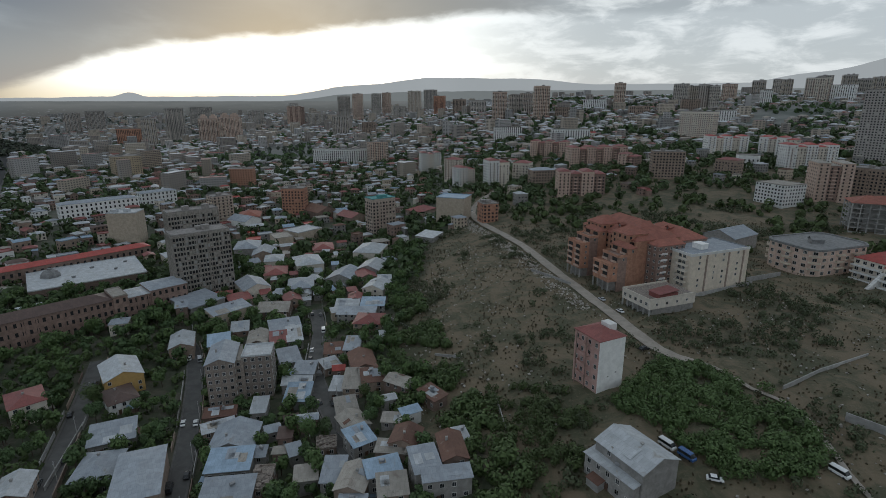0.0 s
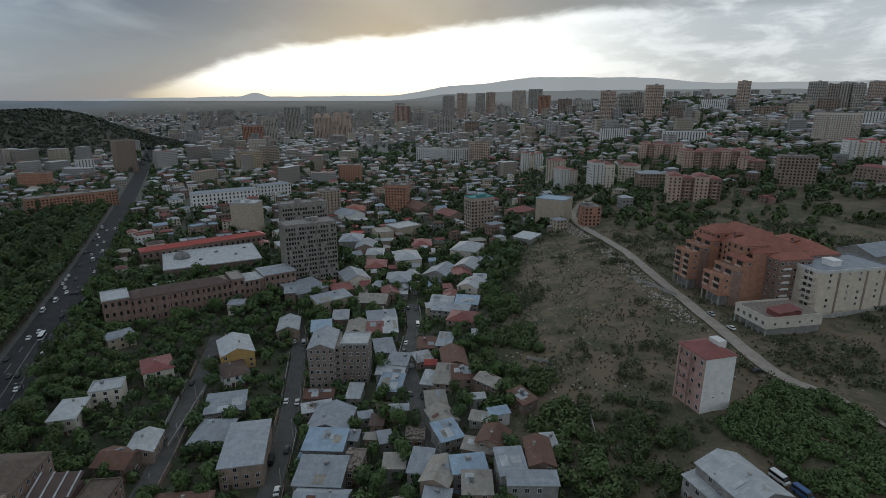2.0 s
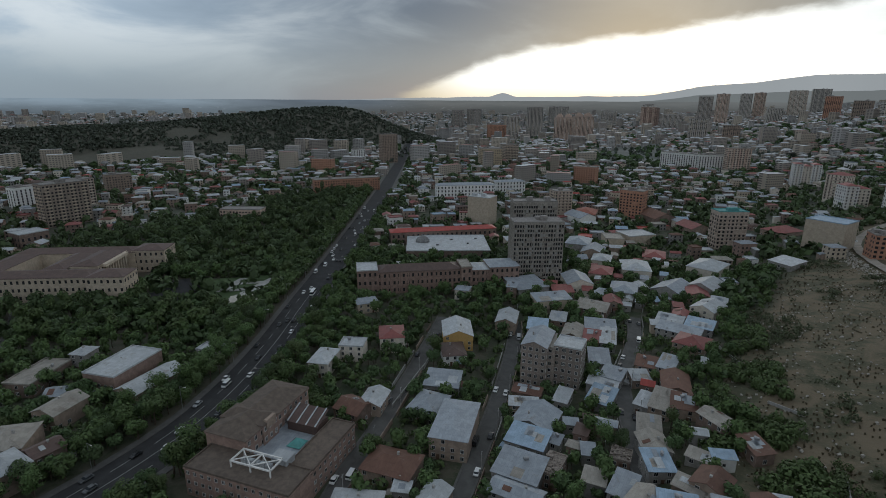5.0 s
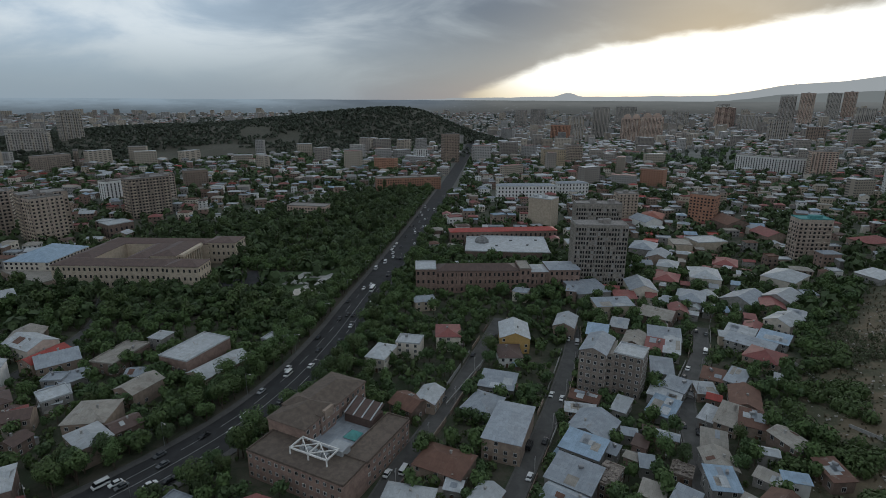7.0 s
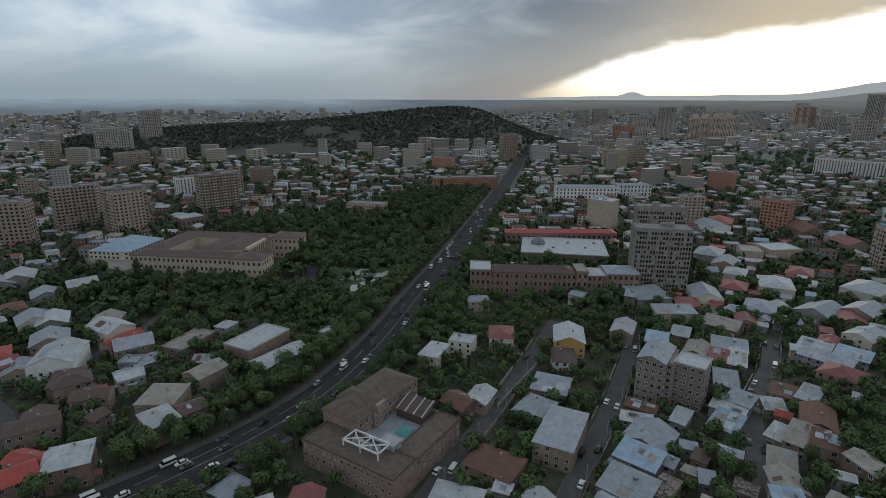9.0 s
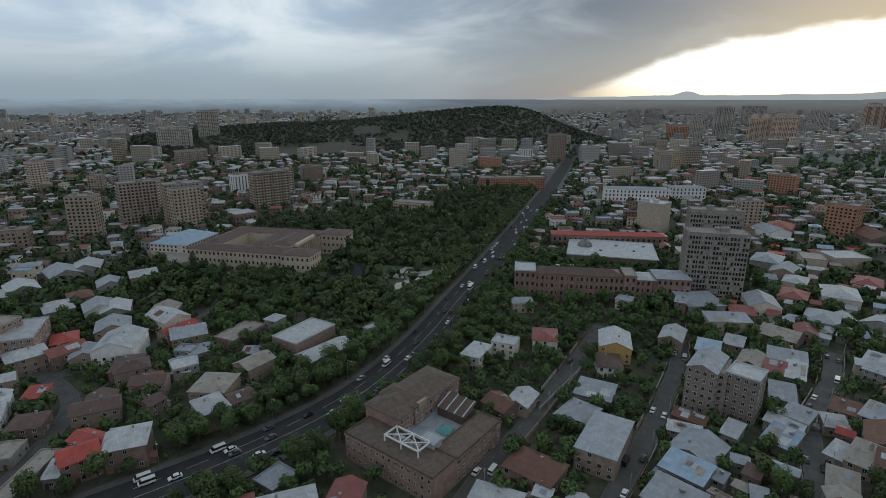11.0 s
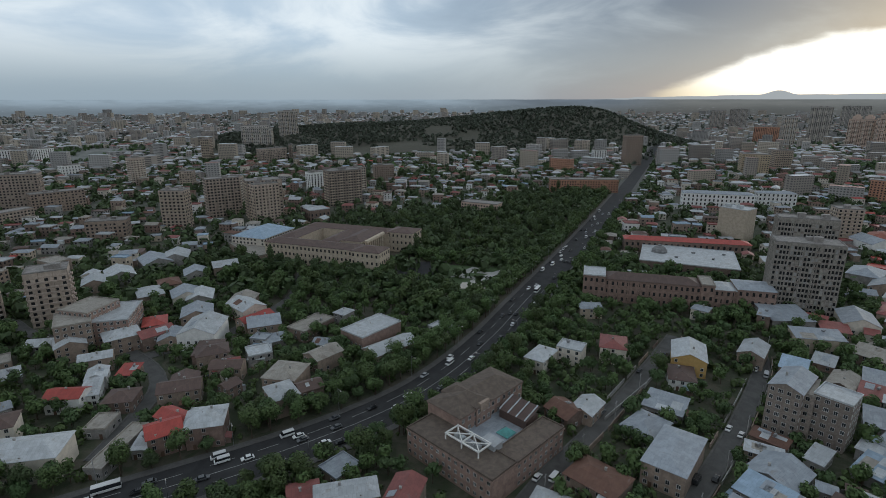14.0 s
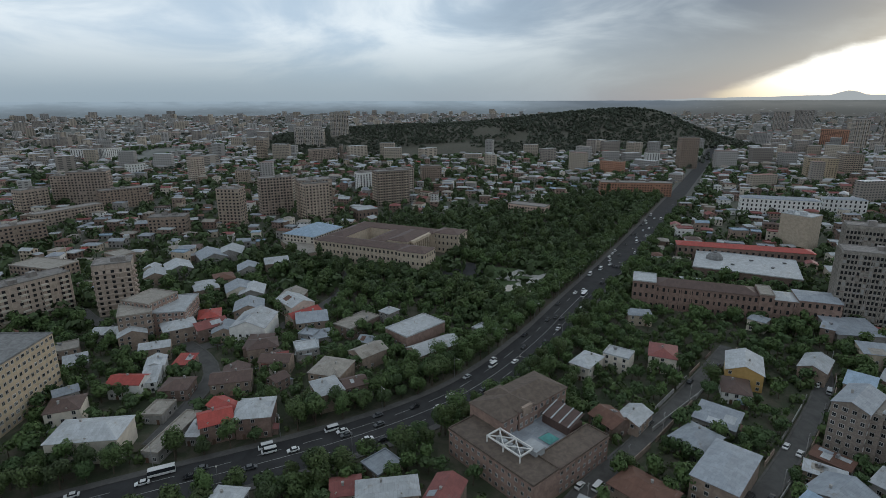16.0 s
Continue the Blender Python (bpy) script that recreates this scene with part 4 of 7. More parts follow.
house(-147.7, 281.6, 24, 6.0, 7.9, 9, "shed", "stone", "zinc")
house(-140.0, 448.3, 30, 15.4, 20.0, 8, "flat", "sandw", "sand")
house(-126.4, 467.6, 52, 26.1, 20.9, 9, "flat", "sandw", "pale")
house(-132.2, 563.2, 44, 24.9, 32.4, 8, "gable", "stone", "rust")
house(-107.3, 553.7, 47, 11.1, 14.4, 7, "gable", "cream", "zinc")
house(-93.8, 538.2, 46, 20.0, 26.0, 7, "gable", "tan", "maroon")
house(-235.9, 90.9, 21, 16.0, 26.5, 9.5, "flat", "brownw", "pale")
house(-217.9, 93.2, 13, 11.7, 24.6, 6, "gable", "tan", "pale")
house(-224.3, 62.2, 20, 10.9, 14.7, 7, "gable", "tan", "sand")
house(-264.2, 86.2, 28, 7.5, 8.5, 8, "hip", "grey", "pale")
house(-262.9, 67.5, 30, 12.4, 22.4, 6, "flat", "stone", "sand")
house(-302.2, 41.4, 18, 19.8, 14.1, 8, "gable", "cream", "pale")
house(-286.1, 43.1, 23, 9.4, 18.1, 6, "gable", "tan", "red")
house(-276.0, 45.7, 83, 16.3, 15.3, 7, "gable", "tan", "zinc")
house(-260.2, 41.2, 49, 8.4, 7.3, 5, "flat", "grey", "zinc")
house(-256.9, 47.0, 95, 12.2, 7.8, 4, "shed", "grey", "zinc")
house(-250.8, 38.5, 81, 10.4, 6.2, 3, "shed", "grey", "pale")
house(-235.0, 22.4, 83, 8.1, 12.2, 6, "gable", "cream", "brown")
house(-197.2, 36.8, 5, 13.2, 10.5, 8, "hip", "tan", "pale")
house(-198.2, 48.1, 3, 8.5, 9.7, 7, "gable", "stone", "brown")
house(-226.9, 126.1, 21, 10.3, 8.4, 5, "flat", "grey", "pale")
house(-240.8, -86.0, 157, 45.7, 26.0, 26, "flat", "hotel", "grey")
house(-225.5, -57.8, 86, 11.7, 11.6, 8, "hip", "cream", "brown")
house(-239.6, -60.5, 106, 8.5, 7.0, 7, "gable", "grey", "zinc")
house(-200.1, -45.8, 73, 23.3, 14.3, 9, "hip", "cream", "pale")
house(-195.6, -20.1, 57, 6.4, 25.8, 4, "flat", "grey", "sand")
house(-215.0, -25.6, 63, 8.0, 10.6, 4, "flat", "grey", "sand")
house(-192.6, -5.6, 93, 11.4, 10.7, 8, "gable", "brownw", "red")
house(-191.4, 8.6, 74, 12.7, 13.8, 8.5, "hip", "brownw", "pale")
house(-193.1, -12.1, 65, 5.1, 8.7, 4, "shed", "grey", "pale")
house(-223.9, 1.8, 79, 16.0, 10.5, 7, "gable", "tan", "brown")
house(-230.3, -19.3, 70, 11.3, 11.1, 5, "hip", "stone", "brown")
house(-239.4, -38.1, 65, 13.6, 9.0, 7, "gable", "white", "red")
house(-243.1, -30.1, 82, 6.5, 13.1, 5, "shed", "white", "pale")
house(-255.0, -28.7, 85, 7.9, 10.3, 6, "gable", "white", "pale")
house(-254.8, -16.7, 65, 7.8, 9.0, 4, "shed", "tan", "red")
house(-271.9, -29.8, 87, 13.2, 8.6, 7, "gable", "tan", "pale")
house(-303.0, -52.0, 71, 15.1, 9.8, 6, "gable", "grey", "pale")
house(-293.2, -41.4, 97, 12.8, 14.3, 8, "gable", "tan", "pale")
house(-290.4, -69.4, 99, 10.7, 11.2, 6, "flat", "tan", "sand")
house(-278.0, -63.8, 100, 9.6, 9.8, 3, "shed", "grey", "pale")
house(-291.5, -19.9, 100, 15.9, 13.7, 8, "hip", "tan", "pale")
house(-288.8, -5.2, 108, 15.9, 11.4, 7, "gable", "stone", "maroon")
house(-279.3, 16.5, 65, 18.1, 21.9, 9, "gable", "white", "pale")
house(-306.1, -4.7, 86, 11.4, 14.0, 6, "hip", "tan", "red")
house(-249.7, 17.3, 85, 13.9, 11.6, 8, "hip", "tan", "brown")
house(-233.9, 21.6, 65, 13.5, 8.9, 7, "gable", "tan", "brown")
house(-243.1, 36.7, 89, 10.6, 10.7, 6, "flat", "grey", "pale")
house(-313.5, -33.1, 47, 18.2, 19.8, 18, "flat", "brownw", "sand")
house(52.7, 125.4, -62, 16.8, 13.2, 9, "gable", "grey", "pale")
house(45.9, 122.6, -60, 16.9, 4.1, 6.5, "shed", "grey", "pale")
house(308.0, 484.0, -70, 29.0, 27.0, 18.5, "flat", "white", "sand")
house(197.0, 354.9, -57, 21.8, 28.4, 10, "gable", "grey", "zinc")
house(-137.7, 29.3, 77, 9.1, 8.4, 7, "gable", "tan", "maroon")
house(-129.0, 39.8, 74, 18.3, 8.5, 9, "hip", "tan", "pale")
house(-121.8, 55.2, 45, 9.5, 13.5, 8, "gable", "tan", "maroon")
house(-147.9, -3.7, 59, 9.6, 7.0, 7, "hip", "grey", "pale")
house(-436.9, -106.9, 50, 38.0, 20.4, 12, "flat", "tan", "sand")
house(-214.7, 42.8, 50, 14.7, 15.7, 7, "hip", "tan", "sand")
house(-432.1, 68.7, 9, 52.2, 20.0, 6, "flat", "tan", "sand")
house(-457.2, 83.0, 41, 31.7, 41.3, 12, "hip", "cream", "blue")
house(-219.0, 20.0, 30, 7.0, 7.3, 5, "gable", "stone", "brown")
house(-229.9, 3.8, 77, 10.8, 11.4, 6, "gable", "tan", "brown")
house(-282.9, 16.4, 65, 18.2, 18.6, 7, "gable", "grey", "pale")
house(-282.7, 2.0, 82, 11.6, 13.7, 6, "gable", "tan", "zinc")
house(-255.3, 16.4, 71, 11.6, 16.2, 7, "hip", "stone", "brown")
house(-236.3, 21.5, 82, 11.3, 10.9, 6, "gable", "tan", "maroon")
house(-243.2, 36.4, 67, 7.4, 11.2, 4, "shed", "grey", "pale")
house(-199.6, -0.7, 34, 16.1, 7.8, 7, "gable", "tan", "red")
house(-193.2, 8.6, 66, 12.1, 10.2, 8, "gable", "brownw", "pale")
house(-441.1, 14.4, 80, 17.6, 21.9, 6, "gable", "grey", "pale")
house(-389.0, 23.2, 88, 15.1, 15.8, 6, "gable", "grey", "zinc")
house(-397.5, 43.1, 89, 16.7, 14.4, 6, "gable", "tan", "pale")
house(-373.1, 5.7, 95, 12.6, 15.2, 6, "hip", "tan", "rust")
house(-337.7, 20.8, 79, 14.5, 17.7, 6, "gable", "grey", "pale")
house(-314.9, 41.5, 63, 14.2, 17.3, 7, "gable", "tan", "sand")
house(-462.0, -64.6, 123, 13.9, 18.1, 8, "flat", "tan", "sand")
house(-412.5, -22.8, 98, 16.9, 22.0, 6, "gable", "grey", "pale")
house(-434.8, -0.5, 100, 19.2, 25.0, 6, "gable", "grey", "zinc")
house(-400.6, -36.8, 92, 14.2, 18.4, 6, "gable", "tan", "pale")
house(-358.9, -6.0, 96, 14.3, 18.6, 6, "hip", "tan", "pale")
house(-346.2, 13.5, 91, 16.1, 17.1, 6, "gable", "cream", "zinc")
house(-307.6, 16.3, 82, 15.9, 16.5, 7, "gable", "tan", "zinc")
house(-303.0, -39.8, 93, 15.5, 20.1, 16, "flat", "tan", "sand")
house(-308.5, -22.9, 75, 20.7, 27.0, 14, "flat", "brownw", "pale")
house(-86.2, 203.8, 21, 4.1, 14.9, 18, "flat", "brick5", "sand")

block(-154.8, 327.1, 39, 33.7, 16.0, 41.7, "tower", "flat")
block(-171.4, 356.1, 38, 31.9, 12.0, 49.3, "tower", "flat")
block(-57.8, 482.7, 36, 23.5, 14.0, 33.6, "apartment", "teal")
block(10.0, 478.5, -20, 26.2, 22.0, 22.7, "blank", "blue")
block(38.7, 452.8, 17, 13.9, 14.0, 16.1, "brick", "flat")
block(-226.7, 534.9, 45, 19.7, 16.0, 28.4, "apartment", "flat")
block(-160.3, 571.3, -2, 23.8, 16.0, 30.4, "brick", "flat")
block(-179.4, 694.1, 44, 11.0, 13.1, 15.6, "apartment", "flat")
block(-273.8, 451.2, 7, 23.7, 18.0, 28.4, "brownblank", "pale")
block(-366.8, 560.5, 45, 73.3, 16.0, 18.3, "white", "zinc")
block(-338.2, 624.3, 50, 40.1, 14.0, 17.6, "white", "zinc")
hall = block(-244.8, 348.7, 38, 65.9, 50.0, 6.6, "hall", "pale")


def dome_mesh():
    """A ribbed cupola on a drum."""
    verts, faces, n = [], [], 16
    rings = ((4.2, 0.0), (4.2, 1.2), (3.7, 1.3), (3.2, 2.2), (2.0, 3.0), (1.0, 3.3), (1.0, 3.9), (0.2, 4.2))
    for r, z in rings:
        for i in range(n):
            a, q = 2 * math.pi * i / n, r * (1 if i % 2 else 0.93)
            verts.append((q * math.cos(a), q * math.sin(a), z))
    for j in range(len(rings) - 1):
        for i in range(n):
            faces.append((j * n + i, j * n + (i + 1) % n, j * n + n + (i + 1) % n, j * n + n + i))
    return raw("cupola", verts, faces, COVER["grey"])


part("cupola", dome_mesh(), hall, pose(-20, 4, 6.7) @ Matrix.Scale(1.45, 4), "grey ribbed metal cupola")
for u, q, a in ((-8, -8, 0), (4, 9, 20), (17, -4, 70), (25, 12, 10)):
    v, f = [], []
    box_faces(v, f, -1.1, 1.1, -0.7, 0.7, 0, 0.9)
    box_faces(v, f, -1.3, 1.3, -0.9, 0.9, 0.9, 1.05)
    part("roof_vent", raw("roof_vent", v, f, COVER["grey"]), hall, pose(u, q, 6.6, 0, 0, a))
block(-267.6, 375.2, 48, 94.5, 14.0, 10.2, "hall", "red")
block(-511.6, 865.6, 42, 39.0, 30.0, 35.4, "office", "flat")
block(-525.8, 969.5, 50, 26.4, 20.0, 35.2, "apartment", "flat")
block(-667.5, 1561.3, 5, 51.9, 20.0, 71.2, "pinktower", "flat")
block(-608.4, 1565.8, 51, 59.4, 20.0, 72.7, "pinktower", "flat")
block(-218.2, 1054.7, -13, 69.5, 20.0, 27.6, "white", "flat")
block(-166.5, 1044.8, 21, 43.4, 18.0, 27.7, "white", "flat")
block(-125.7, 1036.3, 29, 36.4, 18.0, 41.2, "pinktower", "flat")
block(-291.6, 777.5, 3, 32.4, 16.0, 26.0, "brick", "flat")
block(-707.0, 803.3, 71, 32.2, 16.0, 54.8, "tan", "flat")
block(-697.7, 624.8, 23, 37.1, 16.0, 23.2, "brick", "flat")
block(-531.0, 515.4, 58, 88.9, 18.0, 17.2, "brick", "flat")
block(-746.2, 759.3, 66, 24.2, 14.0, 26.3, "white", "flat")
block(-1329.4, 1967.6, 16, 45.7, 20.0, 69.2, "apartment", "flat")
block(-1268.9, 2002.9, 62, 57.8, 20.0, 74.5, "apartment", "flat")
block(-1123.5, 2305.8, 1, 60.2, 20.0, 66.3, "apartment", "flat")
block(-1044.1, 2373.6, 36, 89.2, 20.0, 78.3, "apartment", "flat")
block(-1487.8, 362.2, 98, 30.8, 20.0, 44.2, "apartment", "flat")
block(-1272.6, 237.1, 62, 65.6, 20.0, 37.7, "apartment", "flat")
block(-1052.8, 219.2, 108, 54.5, 16.0, 27.2, "apartment", "flat")
block(-1055.2, 255.8, 51, 4.5, 5.4, 29.9, "apartment", "flat")
block(-572.4, 107.1, 91, 34.8, 18.0, 40.6, "apartment", "flat")
block(-604.5, 204.2, 93, 40.0, 18.0, 40.9, "apartment", "flat")
block(-670.5, 94.0, 64, 15.7, 18.0, 32.2, "apartment", "flat")
block(-729.8, 210.1, 104, 27.8, 14.0, 24.2, "white", "flat")
block(-486.5, 323.1, 32, 42.9, 16.0, 10.7, "modern", "flat")
block(-758.6, 321.7, 79, 30.1, 16.0, 24.0, "tan", "flat")
block(-538.1, 152.0, 96, 21.7, 20.0, 11.5, "hall", "pale")
block(-350.7, -53.1, 91, 19.5, 16.0, 30.8, "apartment", "flat")
block(-360.9, -98.1, 125, 38.4, 14.0, 22.9, "apartment", "flat")
block(-563.8, 24.1, 63, 22.3, 16.0, 37.8, "apartment", "flat")
block(-606.8, 71.4, 95, 33.7, 16.0, 40.4, "apartment", "flat")
block(-558.9, 105.1, 101, 25.7, 16.0, 38.6, "apartment", "flat")
block(-743.3, -121.1, -279, 40.9, 18.0, 41.5, "apartment", "flat")
block(-726.8, -176.9, -227, 28.6, 16.0, 27.1, "apartment", "flat")
block(-773.7, -154.9, -283, 17.4, 16.0, 35.1, "apartment", "flat")
block(-724.2, -87.0, -251, 50.7, 16.0, 21.8, "tan", "flat")
block(-894.2, -7.3, -248, 19.4, 16.0, 39.9, "apartment", "flat")
block(-843.2, 55.5, 68, 17.3, 16.0, 22.4, "apartment", "flat")
block(-657.9, -132.4, -229, 67.7, 14.0, 13.4, "apartment", "flat")
block(-1139.9, 115.7, 59, 16.1, 16.0, 41.2, "apartment", "flat")
block(-1314.3, 240.2, 92, 57.5, 20.0, 39.3, "apartment", "flat")
block(-1340.3, 323.6, 98, 39.6, 24.0, 60.9, "apartment", "flat")
block(-1296.4, -209.2, -279, 48.5, 20.0, 27.0, "white", "flat")
block(-1296.4, -164.9, -233, 33.6, 20.0, 26.4, "white", "flat")
block(-559.2, -145.9, -280, 18.4, 16.0, 13.7, "tan", "flat")
block(-554.7, -148.7, -243, 36.6, 14.0, 19.7, "tan", "flat")
block(-1041.8, -101.7, -243, 27.1, 16.0, 19.0, "white", "flat")
block(-551.2, -32.6, -284, 32.2, 16.0, 17.4, "tan", "flat")
block(-665.3, 232.2, 100, 45.0, 16.0, 34.5, "apartment", "flat")
block(432.6, 927.5, -50, 55.4, 22.0, 46.4, "redwhite", "flat")
block(136.1, 528.4, -3, 45.8, 20.0, 23.2, "unfinished", "maroon")
block(62.3, 622.0, 16, 26.5, 18.0, 30.4, "cream", "maroon")
block(94.8, 636.0, -26, 18.9, 18.0, 20.9, "cream", "maroon")
block(26.4, 668.7, 27, 23.6, 18.0, 22.4, "cream", "maroon")
block(14.8, 724.0, -26, 19.5, 18.0, 27.9, "cream", "maroon")
block(-20.8, 855.7, 13, 31.5, 18.0, 31.0, "cream", "maroon")
block(109.7, 593.9, 11, 26.5, 16.0, 16.2, "tan", "zinc")
block(154.9, 784.9, -29, 53.6, 16.0, 23.1, "unfinished", "maroon")
block(193.9, 682.0, 14, 77.8, 18.0, 22.9, "unfinished", "maroon")
block(223.7, 645.9, -44, 20.5, 18.0, 18.7, "unfinished", "maroon")
block(249.7, 599.1, -11, 33.4, 18.0, 28.8, "tan", "flat")
block(387.6, 744.3, -6, 52.4, 20.0, 26.1, "cream", "red")
block(436.2, 703.3, -50, 41.4, 20.0, 27.6, "cream", "red")
block(422.3, 625.1, -4, 56.2, 20.0, 29.4, "cream", "red")
block(322.5, 604.1, -53, 24.1, 16.0, 17.6, "tan", "maroon")
block(373.2, 658.8, -18, 23.5, 16.0, 12.9, "white", "flat")
block(358.7, 495.2, -14, 29.4, 24.0, 34.6, "unfinished", "flat")
block(407.3, 504.9, -57, 30.3, 20.0, 26.6, "tan", "flat")
block(333.0, 396.0, -24, 46.0, 24.0, 22.0, "frame", "orange")
block(534.2, 660.6, -64, 42.5, 26.0, 85.2, "constr", "flat")
block(227.0, 972.4, -1, 66.7, 16.0, 20.5, "white", "flat")
block(131.3, 1112.0, 5, 54.8, 16.0, 24.8, "white", "flat")
block(-820.0, 3020.0, 45, 48.0, 24.0, 62.0, "apartment", "flat")
block(-819.1, 1672.4, 38, 49.5, 22.0, 98.8, "apartment", "flat")
block(-779.9, 1447.3, 50, 31.3, 20.0, 76.1, "apartment", "flat")
block(-870.5, 1525.7, 12, 74.7, 20.0, 46.3, "brick", "flat")
block(436.2, 1371.2, 0, 23.2, 16.0, 58, "pinktower", "flat")
block(570.9, 1332.8, -45, 30.7, 16.0, 51, "apartment", "flat")
block(603.5, 1339.3, -12, 18.7, 14.9, 44, "apartment", "flat")
block(586.3, 1249.7, -39, 19.9, 15.9, 55, "apartment", "flat")
block(604.3, 1240.5, -8, 21.1, 16.0, 52, "apartment", "flat")
block(703.8, 1365.8, -49, 30.0, 16.0, 41, "pinktower", "flat")
block(550.5, 1231.3, -12, 37.7, 16.0, 28, "tan", "flat")
block(807.8, 1424.9, -44, 27.8, 16.0, 43, "apartment", "flat")
block(742.1, 1274.1, -12, 21.2, 16.0, 31, "white", "flat")
block(881.4, 1464.7, -53, 21.7, 16.0, 44, "apartment", "flat")
block(861.6, 1395.5, -14, 20.9, 16.0, 44, "apartment", "flat")
block(948.5, 1386.6, -56, 29.9, 16.0, 51, "apartment", "flat")
block(1011.6, 1391.1, -24, 29.2, 16.0, 52, "apartment", "flat")
block(1061.2, 1404.1, -51, 29.8, 16.0, 43, "apartment", "flat")
block(1112.0, 1415.5, -20, 36.6, 16.0, 48, "apartment", "flat")
block(856.4, 1273.3, -48, 45.5, 16.0, 52, "redwhite", "flat")
block(904.1, 1255.9, -58, 49.9, 16.0, 35, "white", "flat")
block(139.2, 1356.5, -28, 31.2, 16.0, 71, "pinktower", "flat")
block(184.0, 1409.1, 5, 31.3, 16.0, 50, "apartment", "flat")
block(211.7, 1382.5, -23, 19.0, 15.2, 50, "apartment", "flat")
block(226.0, 1271.4, 8, 33.9, 16.0, 74, "pinktower", "flat")
block(-136.5, 2658.4, -19, 63.2, 16.0, 101, "redwhite", "flat")
block(-64.3, 2849.4, 13, 67.7, 16.0, 103, "apartment", "flat")
block(-11.6, 1879.4, -14, 38.2, 16.0, 61, "brick", "flat")
block(-402.4, 2242.2, 28, 46.3, 16.0, 102, "apartment", "flat")
block(-345.7, 2242.7, -13, 40.4, 16.0, 106, "pinktower", "flat")
block(-306.9, 2539.1, 19, 41.2, 16.0, 100, "apartment", "flat")
block(-263.4, 2588.4, -8, 39.7, 16.0, 101, "pinktower", "flat")
block(-160.7, 2026.1, 23, 44.8, 16.0, 48, "apartment", "flat")
block(-582.0, 2173.8, -7, 64.9, 16.0, 78, "unfinished", "flat")
block(-280.2, 1498.1, 23, 41.3, 16.0, 54, "apartment", "flat")
block(374.0, 1358.3, -29, 53.7, 16.0, 25, "white", "flat")
block(97.0, 1522.5, 14, 41.4, 16.0, 37, "apartment", "flat")
block(48.1, 1615.9, -24, 35.6, 16.0, 38, "tan", "flat")
block(441.8, 1241.9, -8, 44.7, 16.0, 20, "tan", "flat")
block(280.9, 1263.1, -27, 43.9, 16.0, 25, "tan", "flat")
block(-461.8, 2011.0, 31, 63.0, 16.0, 52, "apartment", "flat")
block(-757.8, 2226.8, -3, 59.8, 16.0, 66, "apartment", "flat")
block(567.9, 1105.0, -15, 36.9, 16.0, 20, "white", "flat")
block(-197.3, 1461.6, -6, 35.0, 16.0, 35, "tan", "flat")

# ---- university with a courtyard ----


def wing(home, x0, x1, y0, y1, h, wall, cover, roof="hip", rise=2.6, windows="", pitch=3.4, floors=3, size=(1.35, 2.1), foot=-3.0, joined=False):
    """One wing of a larger building, in the building's own space."""
    cx, cy, w, d = (x0 + x1) / 2, (y0 + y1) / 2, x1 - x0, y1 - y0
    v, f = [], []
    box_faces(v, f, -w / 2, w / 2, -d / 2, d / 2, foot, h)
    m = pose(cx, cy, 0)
    part("wall", raw("wall", v, f, WALL[wall]), home, m)
    v, f = [], []
    box_faces(v, f, -w / 2 - 0.25, w / 2 + 0.25, -d / 2 - 0.25, d / 2 + 0.25, h - 0.7, h - 0.2)
    part("cornice", raw("cornice", v, f, WALL[wall]), home, m)
    v, f = roof_mesh(roof, w, d, h, rise, "x", random.Random(1))
    part("roof", raw("roof", v, f, COVER[cover]), home, m)
    if joined and windows:
        me = joined_windows(w, d, h, pitch, h / floors, h / floors * 0.52, *size, sides=windows)
        tagged(part("facade_glazing", me, home, m), kind="stuff")
        return
    for side in windows:
        length = w if side in "sn" else d
        cols = max(1, int(length / pitch))
        for fl in range(floors):
            for c in range(cols):
                u = (c + 0.5) / cols * length - length / 2
                part("window", WINDOW[0], home, m @ on_face(side, w, d, u, h / floors * (fl + 0.52), *size))


def university(x, y, rz, w, d):
    TAKEN.append((x, y, rz, w + 10, d + 10))
    home = thing("university_building", x, y, rz, "large brown-roofed stone university round a courtyard", "building")
    hw, hd = w / 2, d / 2
    wing(home, -hw, hw - 12, -hd, -hd + 17, 15, "sandw", "brown", windows="s", joined=True)
    wing(home, -hw, hw - 12, hd - 17, hd, 15, "sandw", "brown")
    wing(home, -hw, -hw + 17, -hd + 17, hd - 17, 15, "sandw", "brown")
    wing(home, hw - 34, hw - 17, -hd + 17, hd - 17, 17, "sandw", "brown", windows="e", joined=True)
    wing(home, -hw + 40, -hw + 54, -hd + 17, hd - 17, 15, "sandw", "brown")
    wing(home, hw - 14, hw + 8, -hd - 4, -hd + 14, 16, "sandw", "brown", windows="se", joined=True)
    wing(home, hw - 14, hw + 8, hd - 16, hd + 4, 16, "sandw", "brown", windows="se", joined=True)
    # portico
    for i in range(8):
        v, f = [], []
        u = -hd + 24 + i * (d - 48) / 7
        box_faces(v, f, hw - 15.6, hw - 14.4, u - 0.6, u + 0.6, 0, 14.5)
        box_faces(v, f, hw - 15.9, hw - 14.1, u - 0.9, u + 0.9, 14.5, 15.2)
        part("column", raw("column", v, f, WALL["sandw"]), home)
    v, f = [], []
    box_faces(v, f, hw - 17, hw - 13.8, -hd + 21, hd - 21, 15.2, 17)
    part("entablature", raw("entablature", v, f, WALL["sandw"]), home)


university(-401, 131.5, 41, 91, 72)


